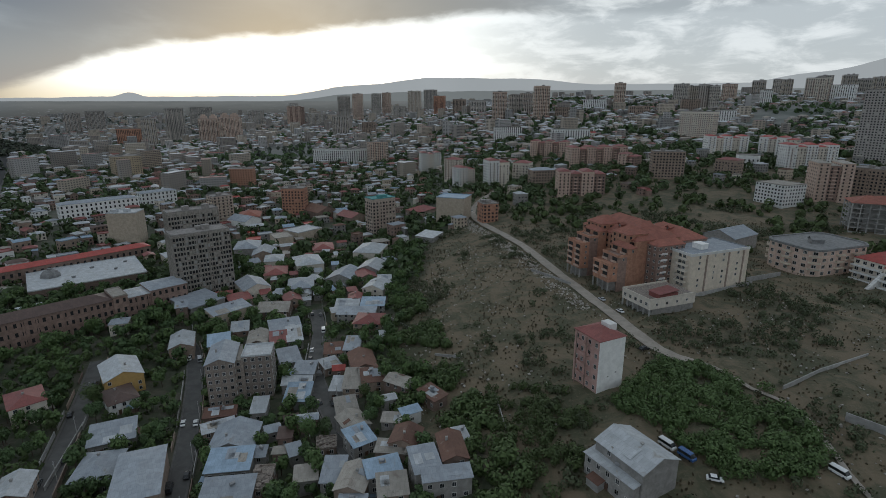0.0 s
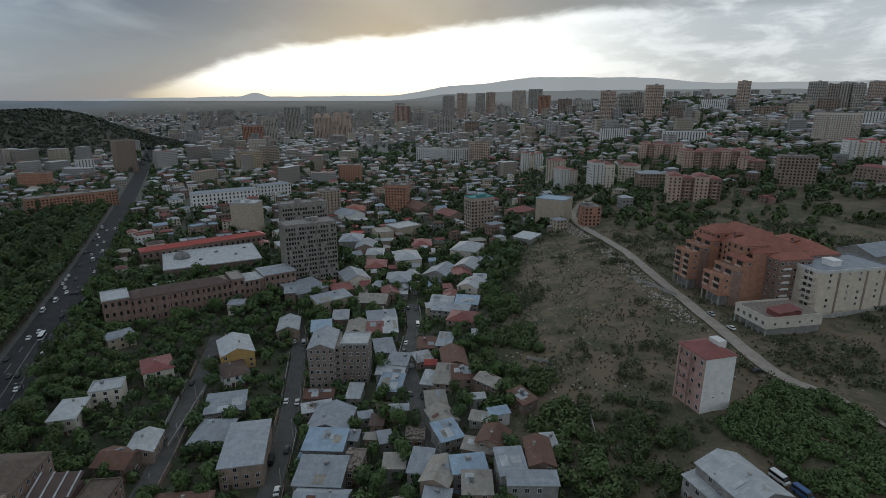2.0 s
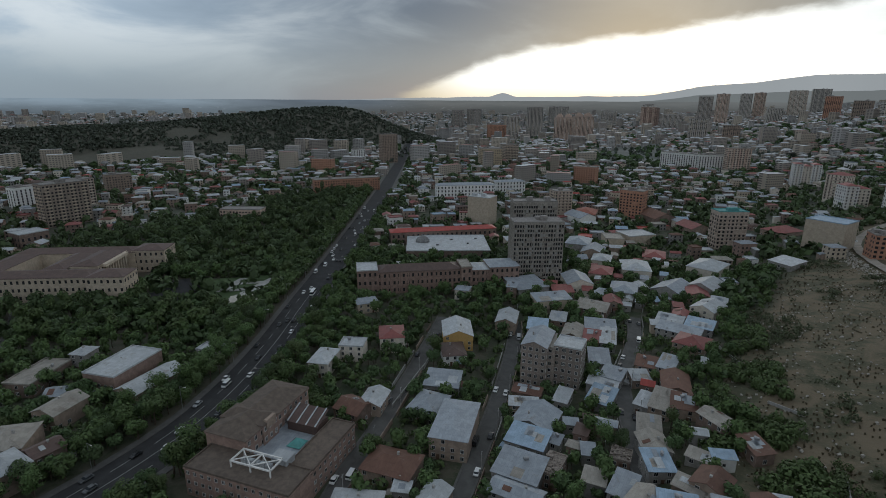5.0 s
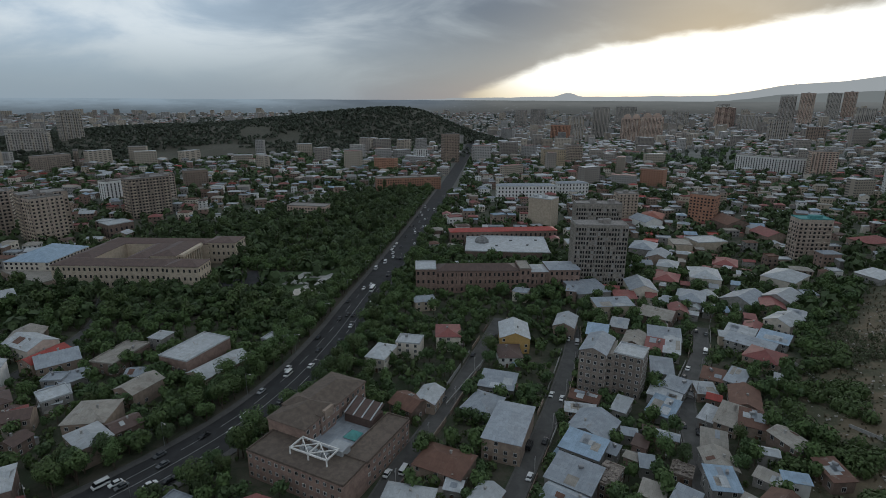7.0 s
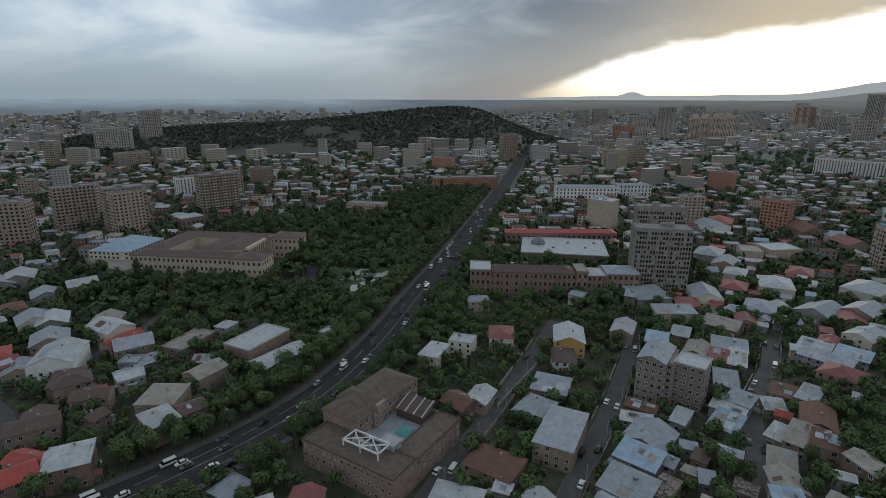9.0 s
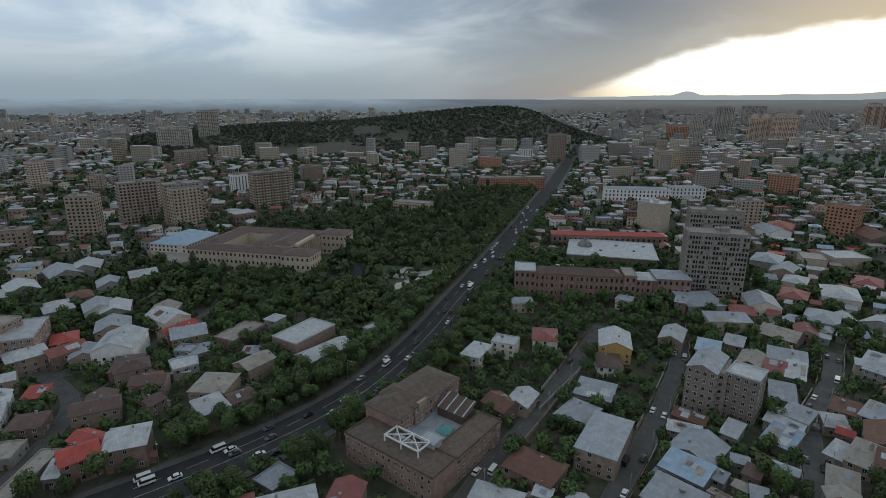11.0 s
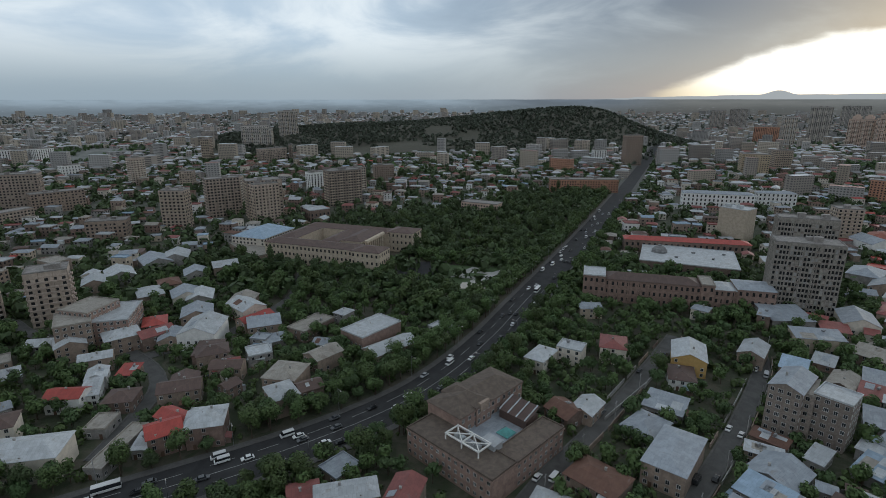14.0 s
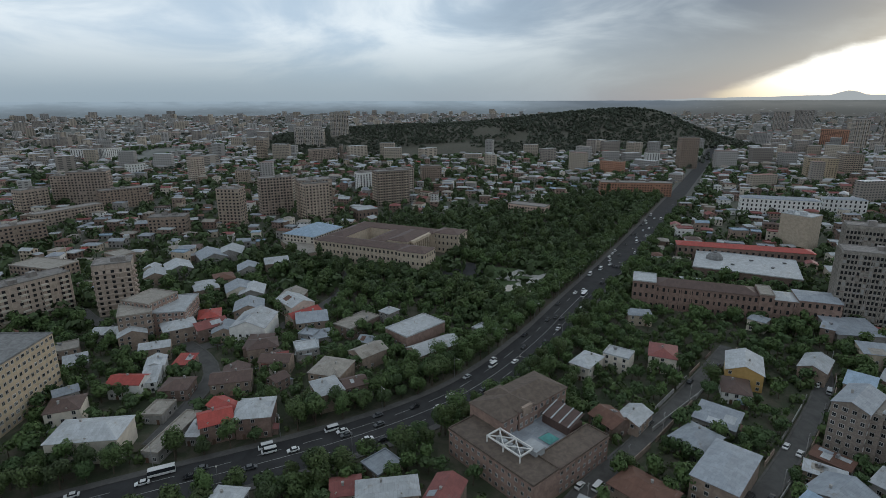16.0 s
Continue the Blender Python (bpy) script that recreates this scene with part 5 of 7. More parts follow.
def institute(x, y, rz, w, d):
    """Long street front: a higher end pavilion, arcaded stretch, stair bay and a metal-roofed end."""
    TAKEN.append((x, y, rz, w, d))
    home = thing("institute_building", x, y, rz, "long red-brown stone institute with brown roof and metal-roofed end", "building")
    hw, hd = w / 2, d / 2
    look_ = dict(floors=3, pitch=2.9, size=(1.3, 2.2), joined=True)
    wing(home, -hw, -hw + 13, -hd - 1.5, hd, 16.5, "brownw", "pale", "flat", windows="sw", **look_)
    wing(home, -hw + 13, 14, -hd, hd, 14.5, "brownw", "brown", "hip", 3.0, windows="s", **look_)
    wing(home, 14, 21, -hd - 1.2, hd, 16.0, "brownw", "sand", "flat", windows="s", **look_)
    wing(home, 21, 33, -hd, hd, 13.5, "brownw", "pale", "low", 1.4, windows="s", **look_)
    wing(home, 33, hw, -hd - 0.8, hd + 2, 15.0, "brownw", "zinc", "low", 1.8, windows="se", **look_)
    for i in range(int((w - 20) / 5.8)):
        u = -hw + 15 + i * 5.8
        v, f = [], []
        box_faces(v, f, u - 0.35, u + 0.35, -hd - 0.45, -hd, -2, 13.6)
        part("pilaster", raw("pilaster", v, f, WALL["brownw"]), home)


institute(-197.5, 271.5, 45, 106, 16)

# ---- hotel with a roof terrace ----


def hotel(x, y, rz, w, d):
    TAKEN.append((x, y, rz, w + 8, d + 8))
    home = thing("hotel_building", x, y, rz, "brown stone hotel with roof terrace and gabled rear wing", "building")
    hw, hd = w / 2, d / 2
    wing(home, -hw, hw, -hd, -hd + 12, 10, "brownw", "felt", "flat", windows="s", floors=3, pitch=2.6, size=(1.2, 1.35))
    wing(home, hw - 9, hw, -hd + 12, hd, 9.4, "brownw", "felt", "flat", windows="e", floors=3, pitch=3, size=(1.2, 1.35))
    wing(home, -hw + 14, hw - 9, -hd + 12, hd - 2, 7.5, "tan", "zinc", "flat")
    wing(home, -hw - 2, -hw + 14, -hd + 12, hd + 8, 14.5, "brownw", "felt", "hip", 2.8, windows="e", floors=4, pitch=3.0, size=(1.3, 1.8))
    wing(home, -hw - 2.5, -hw + 14.5, -hd + 20, -hd + 28, 15.2, "brownw", "felt", "hip", 2.2, windows="e", floors=4, pitch=2.6, size=(1.2, 1.8))
    # round-topped dormer, skylight, chillers and the striped lean-to
    v, f = [], []
    box_faces(v, f, -2.4, 2.4, 0, 1.2, 0, 3.2)
    part("gable_front", raw("gable_front", v, f, WALL["tan"]), home, pose(-hw + 15, -hd + 24, 13.2, 0, 0, 90))
    v = [(-2.6, -2.6, 0), (2.6, -2.6, 0), (2.6, 2.6, 0), (-2.6, 2.6, 0), (0, 0, 2.2)]
    part("skylight", raw("skylight", v, [(0, 1, 4), (1, 2, 4), (2, 3, 4), (3, 0, 4), (3, 2, 1, 0)], surface("green_glass", (0.10, 0.34, 0.32), 0.15, 0.2, bump=0)), home, pose(hw - 14, 5, 7.9))
    for i in range(5):
        v, f = [], []
        box_faces(v, f, -0.9, 0.9, -0.8, 0.8, 0, 1.7)
        box_faces(v, f, -0.6, 0.6, -0.5, 0.5, 1.7, 1.85)
        part("chiller", raw("chiller", v, f, COVER["pale"]), home, pose(-2.5 + 2.3 * i, -hd + 8, 10.3))
    for u, q, lx, ly in ((2.1, -hd + 4.9, 15, 0.4), (2.1, -hd + 11.1, 15, 0.4), (-5.2, -hd + 8, 0.4, 6.2), (9.4, -hd + 8, 0.4, 6.2), (2.1, -hd + 8, 0.35, 6.2)):
        v, f = [], []
        box_faces(v, f, -lx / 2, lx / 2, -ly / 2, ly / 2, 0, 0.5)
        part("roof_beam", raw("roof_beam", v, f, WALL["white"]), home, pose(u, q, 12.2))
    for u, turn in ((-1.6, 38), (5.8, -38), (-1.6, -38), (5.8, 38)):
        v, f = [], []
        box_faces(v, f, -4.6, 4.6, -0.14, 0.14, 0, 0.3)
        part("roof_brace", raw("roof_brace", v, f, WALL["white"]), home, pose(u, -hd + 8, 12.3, 0, 0, turn))
    for u in (-5.2, 2.1, 9.4):
        for q in (-hd + 4.9, -hd + 11.1):
            v, f = [], []
            box_faces(v, f, -0.18, 0.18, -0.18, 0.18, 0, 2.3)
            part("roof_post", raw("roof_post", v, f, WALL["white"]), home, pose(u, q, 10.0))
    v, f = [], []
    box_faces(v, f, -2.8, 2.8, -2.2, 2.2, 0, 2.4)
    box_faces(v, f, -3.1, 3.1, -2.5, 2.5, 2.4, 2.7)
    part("plant_room", raw("plant_room", v, f, COVER["pale"]), home, pose(hw - 11, -hd + 13, 9.6))
    v, f = roof_mesh("shed", 12, 7, 3.4, 2.6, "x", random.Random(1))
    box_faces(v, f, -6, 6, -3.5, 3.5, 0, 3.4)
    part("lean_to", raw("lean_to", v, f, COVER["brown"]), home, pose(hw - 16, hd - 5, 7.7))
    for i in range(4):
        v, f = [], []
        slab(v, f, [(-0.25, -4, 3.75), (0.25, -4, 3.75), (0.25, 4, 6.4), (-0.25, 4, 6.4)], 0.2)
        part("roof_stripe", raw("roof_stripe", v, f, COVER["pale"]), home, pose(hw - 21.6 + 3.7 * i, hd - 5, 7.75))


hotel(-134.1, 92.5, 16, 38.2, 39.3)

# ---- stepped orange apartments on the slope ----


def open_storey(home, x0, x1, y0, y1, z0, z1):
    """A ground storey on bare columns with a dark set-back wall."""
    v, f = [], []
    box_faces(v, f, x0 + 0.8, x1 - 0.8, y0 + 2.2, y1, z0, z1)
    part("recessed_wall", raw("recessed_wall", v, f, WALL["grey"]), home)
    n = max(2, round((x1 - x0) / 4))
    for i in range(n + 1):
        u = x0 + 0.35 + i * (x1 - x0 - 0.7) / n
        v, f = [], []
        box_faces(v, f, u - 0.3, u + 0.3, y0 + 0.1, y0 + 0.7, z0, z1)
        part("column", raw("column", v, f, WALL["concrete"]), home)


def prong(home, x0, x1, y0, tops):
    """A terraced wing that steps up from the track: each step has corner loggias, drawn as painted shade, and a
    parapet.
    """
    y = y0
    for n, h in enumerate(tops):
        y1 = y + 5.6
        w, cx, cy = x1 - x0, (x0 + x1) / 2, (y + y1) / 2
        foot = 5.2 if n == 0 else -2.0
        m = pose(cx, cy, 0)
        v, f = [], []
        box_faces(v, f, -w / 2, w / 2, -2.8, 2.8, foot, h)
        part("wall", raw("wall", v, f, WALL["brick" if n != 1 else "brownw"]), home, m)
        if n == 0:
            open_storey(home, x0, x1, y, y1, -2.0, 5.2)
        floors = int((h - max(foot, 0)) / 3.3)
        for k in range(floors):
            z = h - (k + 1) * 3.3
            if n and z < tops[n - 1] - 1.0:
                break
            for u in (-0.28, 0.28):
                # Near-black box on the closed wall paints the shade of an open loggia.
                v, f = [], []
                box_faces(v, f, u * w - 2.0, u * w + 2.0, -2.86, -2.5, z + 0.9, z + 2.8)
                part("loggia", raw("loggia", v, f, DARK), home, m)
                v, f = [], []
                box_faces(v, f, u * w - 2.2, u * w + 2.2, -3.7, -2.8, z - 0.12, z + 0.06)
                box_faces(v, f, u * w - 2.2, u * w + 2.2, -3.7, -3.55, z + 0.06, z + 0.95)
                part("balcony", raw("balcony", v, f, WALL["rose"]), home, m)
            part("window", WINDOW[0], home, m @ on_face("e", w, 5.6, 0.6, z + 1.8, 1.2, 1.5))
        v, f = [], []
        if n < len(tops) - 1:
            for q in ((-w / 2 - 0.15, w / 2 + 0.15, -2.95, -2.65), (-w / 2 - 0.15, -w / 2 + 0.15, -2.65, 2.8), (w / 2 - 0.15, w / 2 + 0.15, -2.65, 2.8)):
                box_faces(v, f, *q, h - 0.3, h + 1.0)
            part("parapet", raw("parapet", v, f, WALL["brick"]), home, m)
        else:
            v, f = roof_mesh("hip", w, 5.6, h, 2.2, "x", random.Random(3))
            part("roof", raw("roof", v, f, COVER["orange"]), home, m)
        y = y1


def stepped_apartments(x, y, rz):
    TAKEN.append((x + 12, y + 14, rz, 58, 72))
    home = thing("apartment_building", x, y, rz, "orange and brown stepped apartments with red tiled roofs", "building")
    wing(home, -36, 12, 0, 30, 25.5, "brick", "orange", "hip", 8.5, windows="sw", floors=8, pitch=3.6, size=(1.5, 1.6), joined=True)
    wing(home, -22, 11.5, 30, 50, 23, "brownw", "orange", "hip", 5.5, windows="w", floors=7, pitch=3.6, size=(1.5, 1.6), joined=True)
    wing(home, 12, 20, 8, 26, 24, "brownw", "orange", "hip", 3.0, windows="se", floors=7, pitch=3.2, size=(1.4, 1.6))
    wing(home, 10, 17, 27, 42, 19, "cream", "orange", "hip", 2.0, windows="se", floors=6, pitch=3.2, size=(1.4, 1.6))
    wing(home, -28, -14, -3, 10, 29.5, "brick", "orange", "hip", 4.0, windows="se", floors=9, pitch=3.4, size=(1.4, 1.5), joined=True)
    wing(home, -4, 9, -3, 10, 28.5, "brick", "orange", "hip", 4.0, windows="se", floors=9, pitch=3.4, size=(1.4, 1.5), joined=True)
    prong(home, -25, -12, -17.5, (19.5, 23.0, 26.0))
    prong(home, 0.5, 14, -17.5, (14.5, 18.5, 22.5))
    # stacked white-fronted balconies on the south wall
    for k in range(6):
        v, f = [], []
        box_faces(v, f, 20, 21.2, 10, 14, 2.4 + 3.4 * k, 2.6 + 3.4 * k)
        box_faces(v, f, 21.05, 21.2, 10, 14, 2.6 + 3.4 * k, 3.5 + 3.4 * k)
        part("balcony", raw("balcony", v, f, WALL["white"]), home)
    for u, q, z in ((-26, 8, 29.6), (-8, 6, 29.0), (-18, 6, 29.0), (4, 13, 28.2), (-8, 24, 28.4), (-3, 36, 26)):
        v, f = roof_mesh("gable", 2.4, 3.0, 1.7, 0.9, "y", random.Random(1))
        box_faces(v, f, -1.2, 1.2, -1.4, 1.4, -1.5, 1.7)
        part("dormer", raw("dormer", v, f, COVER["orange"]), home, pose(u, q, z))
        part("window", WINDOW[0], home, pose(u, q - 1.4, z + 0.9) @ Matrix.Diagonal((1.2, 1, 1.1, 1)))
    for u, q, z in ((-15, 18, 31), (2, 20, 30.5), (-24, 24, 29), (-2, 44, 26.5)):
        part("chimney", CHIMNEY, home, pose(u, q, z))


stepped_apartments(99, 287, -70)


def terrace_annexe(x, y, rz, w, d, h):
    """A low cream block over an open ground storey, its roof laid out as a terrace."""
    TAKEN.append((x, y, rz, w, d))
    home = thing("terrace_building", x, y, rz, "low cream building with open ground storey and roof terrace", "building")
    v, f = [], []
    box_faces(v, f, -w / 2, w / 2, -d / 2, d / 2, h * 0.45, h)
    part("wall", raw("wall", v, f, WALL["cream"]), home)
    open_storey(home, -w / 2, w / 2, -d / 2, d / 2, -3, h * 0.45)
    v, f = [], []
    for q in ((-w / 2 - 0.1, w / 2 + 0.1, -d / 2 - 0.1, -d / 2 + 0.25), (-w / 2 - 0.1, -w / 2 + 0.25, -d / 2 + 0.25, d / 2), (w / 2 - 0.25, w / 2 + 0.1, -d / 2 + 0.25, d / 2)):
        box_faces(v, f, *q, h, h + 1.0)
    part("parapet", raw("parapet", v, f, WALL["cream"]), home)
    v, f = [], []
    box_faces(v, f, -w / 2 + 0.3, w / 2 - 0.3, -d / 2 + 0.3, d / 2, h, h + 0.08)
    part("terrace_floor", raw("terrace_floor", v, f, COVER["rubble"]), home)
    v, f = roof_mesh("shed", 7, d * 0.4, 2.4, 0.9, "x", random.Random(4))
    box_faces(v, f, -3.5, 3.5, -d * 0.2, d * 0.2, -0.2, 2.4)
    part("lean_to", raw("lean_to", v, f, COVER["maroon"]), home, pose(w / 2 - 3.6, -d * 0.1, h))
    for i in range(5):
        part("window", WINDOW[1], home, on_face("s", w, d, -w / 2 + 2.2 + i * (w - 4.4) / 4, h * 0.75, 1.6, 1.7))
    for i in range(4):
        part("window", WINDOW[0], home, on_face("e", w, d, -d * 0.35 + i * d * 0.22, h * 0.72, 1.2, 1.3))


terrace_annexe(106.0, 247.0, -68, 19.0, 28.0, 8.0)


def curved_apartments(x, y, rz, h):
    """Four storeys bent round a corner: the outer wall is a half ellipse."""
    TAKEN.append((x, y, rz, 46, 56))
    home = thing("apartment_building", x, y, rz, "curved rose-beige apartment building with flat grey roof", "building")
    ring = [(23 * math.cos(a), 27 * math.sin(a)) for a in (2 * math.pi * i / 26 for i in range(26))]
    ring = [(max(-17, min(17, px_)), max(-23, min(23, py_))) for px_, py_ in ring]
    n = len(ring)
    verts = [(a, b, z) for z in (-4, h) for a, b in ring]
    faces = [(i, (i + 1) % n, n + (i + 1) % n, n + i) for i in range(n)] + [tuple(range(n, 2 * n))]
    part("wall", raw("wall", verts, faces, WALL["rose"]), home)
    verts, faces = [], []
    for z, k in ((h - 0.4, 1.03), (h + 0.9, 1.03), (h + 0.9, 0.98), (h + 0.15, 0.98)):
        verts += [(a * k, b * k, z) for a, b in ring]
    for j in range(3):
        faces += [(j * n + i, j * n + (i + 1) % n, j * n + n + (i + 1) % n, j * n + n + i) for i in range(n)]
    faces.append(tuple(range(3 * n, 4 * n)))
    part("roof", raw("roof", verts, faces, COVER["grey"]), home)
    floors = 4
    for i in range(n):
        a, b = Vector(ring[i]), Vector(ring[(i + 1) % n])
        mid, e = (a + b) / 2, b - a
        wide = e.length
        g = pose(mid.x, mid.y, 0, 0, 0, math.degrees(math.atan2(e.y, e.x)))
        if wide < 2.5 or (home.matrix_basis.to_3x3() @ Vector((e.y, -e.x, 0))).dot(Vector((x, y, 0))) > 0:
            continue
        for k in range(floors):
            z = h / floors * k
            part("window", WINDOW[i % 2], home, g @ pose(0, 0, z + h / floors * 0.52) @ Matrix.Diagonal((min(2.4, wide * 0.5), 1, 2.0, 1)))
            if i % 3 == 1 and k:
                part("balcony", raw("balcony", *bay_balcony(min(6.5, wide * 1.15), 1.5), WALL["beige"]), home, g @ pose(0, 0, z))
    v, f = roof_mesh("gable", 7, 5, 2.6, 1.4, "x", random.Random(5))
    box_faces(v, f, -3.5, 3.5, -2.5, 2.5, 0, 2.6)
    part("stair_house", raw("stair_house", v, f, COVER["grey"]), home, pose(2, -4, h + 0.1, 0, 0, 60))


def red_villa(x, y, rz, w, d, h):
    """A red-roofed villa of terraces with a long outer stair."""
    TAKEN.append((x, y, rz, w, d))
    home = thing("villa", x, y, rz, "cream terraced villa with bright red roof and outer stair", "house")
    wing(home, -w / 2, 1, -d / 2 + 3, d / 2, h, "cream", "red", "hip", 4.5, windows="s", floors=3, pitch=3.6, size=(2.2, 2.0))
    wing(home, 3, w / 2, -d / 2, d / 2 - 3, h - 1, "cream", "red", "hip", 4.0, windows="se", floors=3, pitch=3.6, size=(2.2, 2.0))
    for x0, x1, front in ((-w / 2, 1, -d / 2 + 3), (3, w / 2, -d / 2)):
        for k in range(3):
            v, f = [], []
            box_faces(v, f, x0, x1, front - 2.6, front, h / 3 * k - 0.2, h / 3 * k)
            box_faces(v, f, x0, x1, front - 2.6, front - 2.4, h / 3 * k, h / 3 * k + 0.9)
            part("terrace", raw("terrace", v, f, WALL["white"]), home)
    for i in range(14):
        v, f = [], []
        box_faces(v, f, 1, 3, -d / 2 - 9 + i * 0.7, -d / 2 - 8.3 + i * 0.7, -2, i * 0.55)
        part("step", raw("step", v, f, WALL["white"]), home)


# ---- pink house with a bare white gable ----


def bay_balcony(wide, deep):
    """A balcony with canted corners and a solid parapet."""
    ring = [(-wide / 2, 0), (-wide / 2 + 0.5, -deep), (wide / 2 - 0.5, -deep), (wide / 2, 0)]
    verts, faces = [], []
    for z in (0.0, 1.05):
        verts += [(x, y, z) for x, y in ring]
    verts += [(x * 0.94, y * 0.9, 1.05) for x, y in ring] + [(x * 0.94, y * 0.9, 0.15) for x, y in ring]
    for i in range(3):
        faces += [(i, i + 1, i + 5, i + 4), (i + 4, i + 5, i + 9, i + 8), (i + 8, i + 9, i + 13, i + 12)]
    faces += [(3, 2, 1, 0), (12, 13, 14, 15)]
    return verts, faces


def pink_house(x, y, rz, w, d, h):
    TAKEN.append((x, y, rz, w, d))
    home = thing("apartment_building", x, y, rz, "narrow pink stone house with white gable wall and maroon roof", "building")
    v, f = [], []
    box_faces(v, f, -w / 2, w / 2, -d / 2, d / 2, -4, h)
    part("wall", raw("wall", v, f, WALL["pink"]), home)
    v, f = [], []
    box_faces(v, f, w / 2, w / 2 + 0.12, -d / 2, d / 2, -4, h)
    part("gable_wall", raw("gable_wall", v, f, WALL["white"]), home, None, "bare white plastered gable wall")
    v, f = roof_mesh("hip", w, d, h, 2.6, "x", rng0)
    part("roof", raw("roof", v, f, COVER["maroon"]), home)
    floors = 5
    me = raw("balcony", *bay_balcony(5.2, 1.5), WALL["pink"])
    for i in range(floors):
        z = h / floors * i
        for u in (-0.38, -0.16, 0.12, 0.38):
            part("window", WINDOW[0], home, on_face("s", w, d, u * w, z + 2.1, 1.2, 1.7))
        if 0 < i:
            part("balcony", me, home, pose(-0.1 * w, -d / 2, z + 0.6))
    for u in (-0.3, 0.1):
        v, f = [], []
        box_faces(v, f, u * w - 0.15, u * w + 0.15, -d / 2 - 1.45, -d / 2 - 1.15, -1, h)
        part("balcony_post", raw("balcony_post", v, f, WALL["brownw"]), home)
    for u, z in ((-0.1, 6), (0.2, 7)):
        part("vent_window", WINDOW[0], home, on_face("e", w + 0.24, d, u * d, z, 0.7, 0.5))
    v, f = [], []
    box_faces(v, f, -2.2, 2.2, -1.6, 1.6, 0, 2.6)
    part("stair_house", raw("stair_house", v, f, WALL["white"]), home, pose(0, d / 2 - 2, h + 0.6))


rng0 = random.Random(2)
pink_house(55.6, 173.8, -64, 12.8, 11.5, 20)


def beige_apartments(x, y, rz, w, d, h):
    TAKEN.append((x, y, rz, w, d))
    home = thing("apartment_building", x, y, rz, "beige apartment building with rounded balconies and flat metal roof", "building")
    v, f = [], []
    box_faces(v, f, -w / 2, w / 2, -d / 2, d / 2, -4, h)
    part("wall", raw("wall", v, f, WALL["beige"]), home)
    v, f = roof_mesh("flat", w, d, h, 0, "x", rng0)
    part("roof", raw("roof", v, f, COVER["zinc"]), home)
    v, f = [], []
    for q in ((-w / 2 - 0.3, w / 2 + 0.3, -d / 2 - 0.3, -d / 2 + 0.1), (w / 2 - 0.1, w / 2 + 0.3, -d / 2 + 0.1, d / 2)):
        box_faces(v, f, *q, h - 0.4, h + 1.0)
    part("parapet", raw("parapet", v, f, WALL["white"]), home)
    v, f = [], []
    box_faces(v, f, -3, 3, -2.5, 2.5, 0, 2.8)
    box_faces(v, f, -3.3, 3.3, -2.8, 2.8, 2.8, 3.0)
    part("stair_house", raw("stair_house", v, f, WALL["white"]), home, pose(2, -d * 0.12, h + 0.2))
    floors = 7
    me = raw("balcony", *bay_balcony(7.4, 2.0), WALL["cream"])
    for i in range(floors):
        z = h / floors * i
        for u in (-0.27, 0.27):
            if i:
                part("balcony", me, home, pose(u * w, -d / 2, z + 0.1))
            for s in (-2.1, 0.6):
                part("window", WINDOW[1], home, on_face("s", w, d, u * w + s, z + 1.8, 2.1, 2.0))
        for u in (-0.36, -0.1, 0.05, 0.3):
            if i and (i + int(u * 10)) % 4:
                part("window", WINDOW[0], home, on_face("e", w, d, u * d, z + 1.7, 1.3 if u != -0.1 else 0.8, 1.5))
    for u in (-0.24, 0.14, 0.40):
        v, f = [], []
        box_faces(v, f, w / 2, w / 2 + 0.25, u * d - 0.5, u * d + 0.5, -2, h - 0.4)
        part("pilaster", raw("pilaster", v, f, WALL["tan"]), home)


beige_apartments(142.2, 280.6, -68, 23.5, 41.0, 21.5)

curved_apartments(228.0, 314.0, -72, 15.5)
red_villa(248.0, 281.0, -72, 30.0, 22.0, 12.0)

# ---- fill: the rest of the quarter ----


CELLS, seen = {}, 0


def free(x, y, r):
    """Whether a spot is clear of every building."""
    global seen
    while seen < len(TAKEN):
        tx, ty, rz, w, d = TAKEN[seen]
        seen += 1
        reach = math.hypot(w, d) / 2 + 18
        for i in range(int((tx - reach) // 60), int((tx + reach) // 60) + 1):
            for j in range(int((ty - reach) // 60), int((ty + reach) // 60) + 1):
                CELLS.setdefault((i, j), []).append((tx, ty, radians(rz), w / 2, d / 2))
    for tx, ty, a, hw, hd in CELLS.get((int(x // 60), int(y // 60)), ()):
        dx, dy = x - tx, y - ty
        u, v = dx * math.cos(a) + dy * math.sin(a), dy * math.cos(a) - dx * math.sin(a)
        if abs(u) < hw + r and abs(v) < hd + r:
            return False
    return True


def off_road(x, y, r):
    if away(x, y, AVENUE) < 14.5 + r or away(x, y, TRACK) < 4.5 + r:
        return False
    return all(away(x, y, s) > 4.4 + r for s in STREETS)


def grid_turn(x, y):
    """Direction of the plots."""
    if x < -190:
        return 70 if y < 60 else 50
    return 21 if y < 320 else 30


rng = random.Random(11)
COVERS = ["pale"] * 9 + ["zinc"] * 9 + ["blue"] * 2 + ["sand"] * 4 + ["rust"] * 3 + ["brown"] * 2 + ["maroon"] * 4 + ["red"]
WALLS = ["tan"] * 6 + ["grey"] * 5 + ["stone"] * 4 + ["cream"] * 3 + ["sandw"] * 3 + ["white"] * 2 + ["brownw"] * 3


def random_spot(lo, hi, a0=-47, a1=112):
    r = math.sqrt(rng.uniform(lo * lo, hi * hi))
    a = radians(rng.uniform(a0, a1))
    return -r * math.sin(a), r * math.cos(a), r


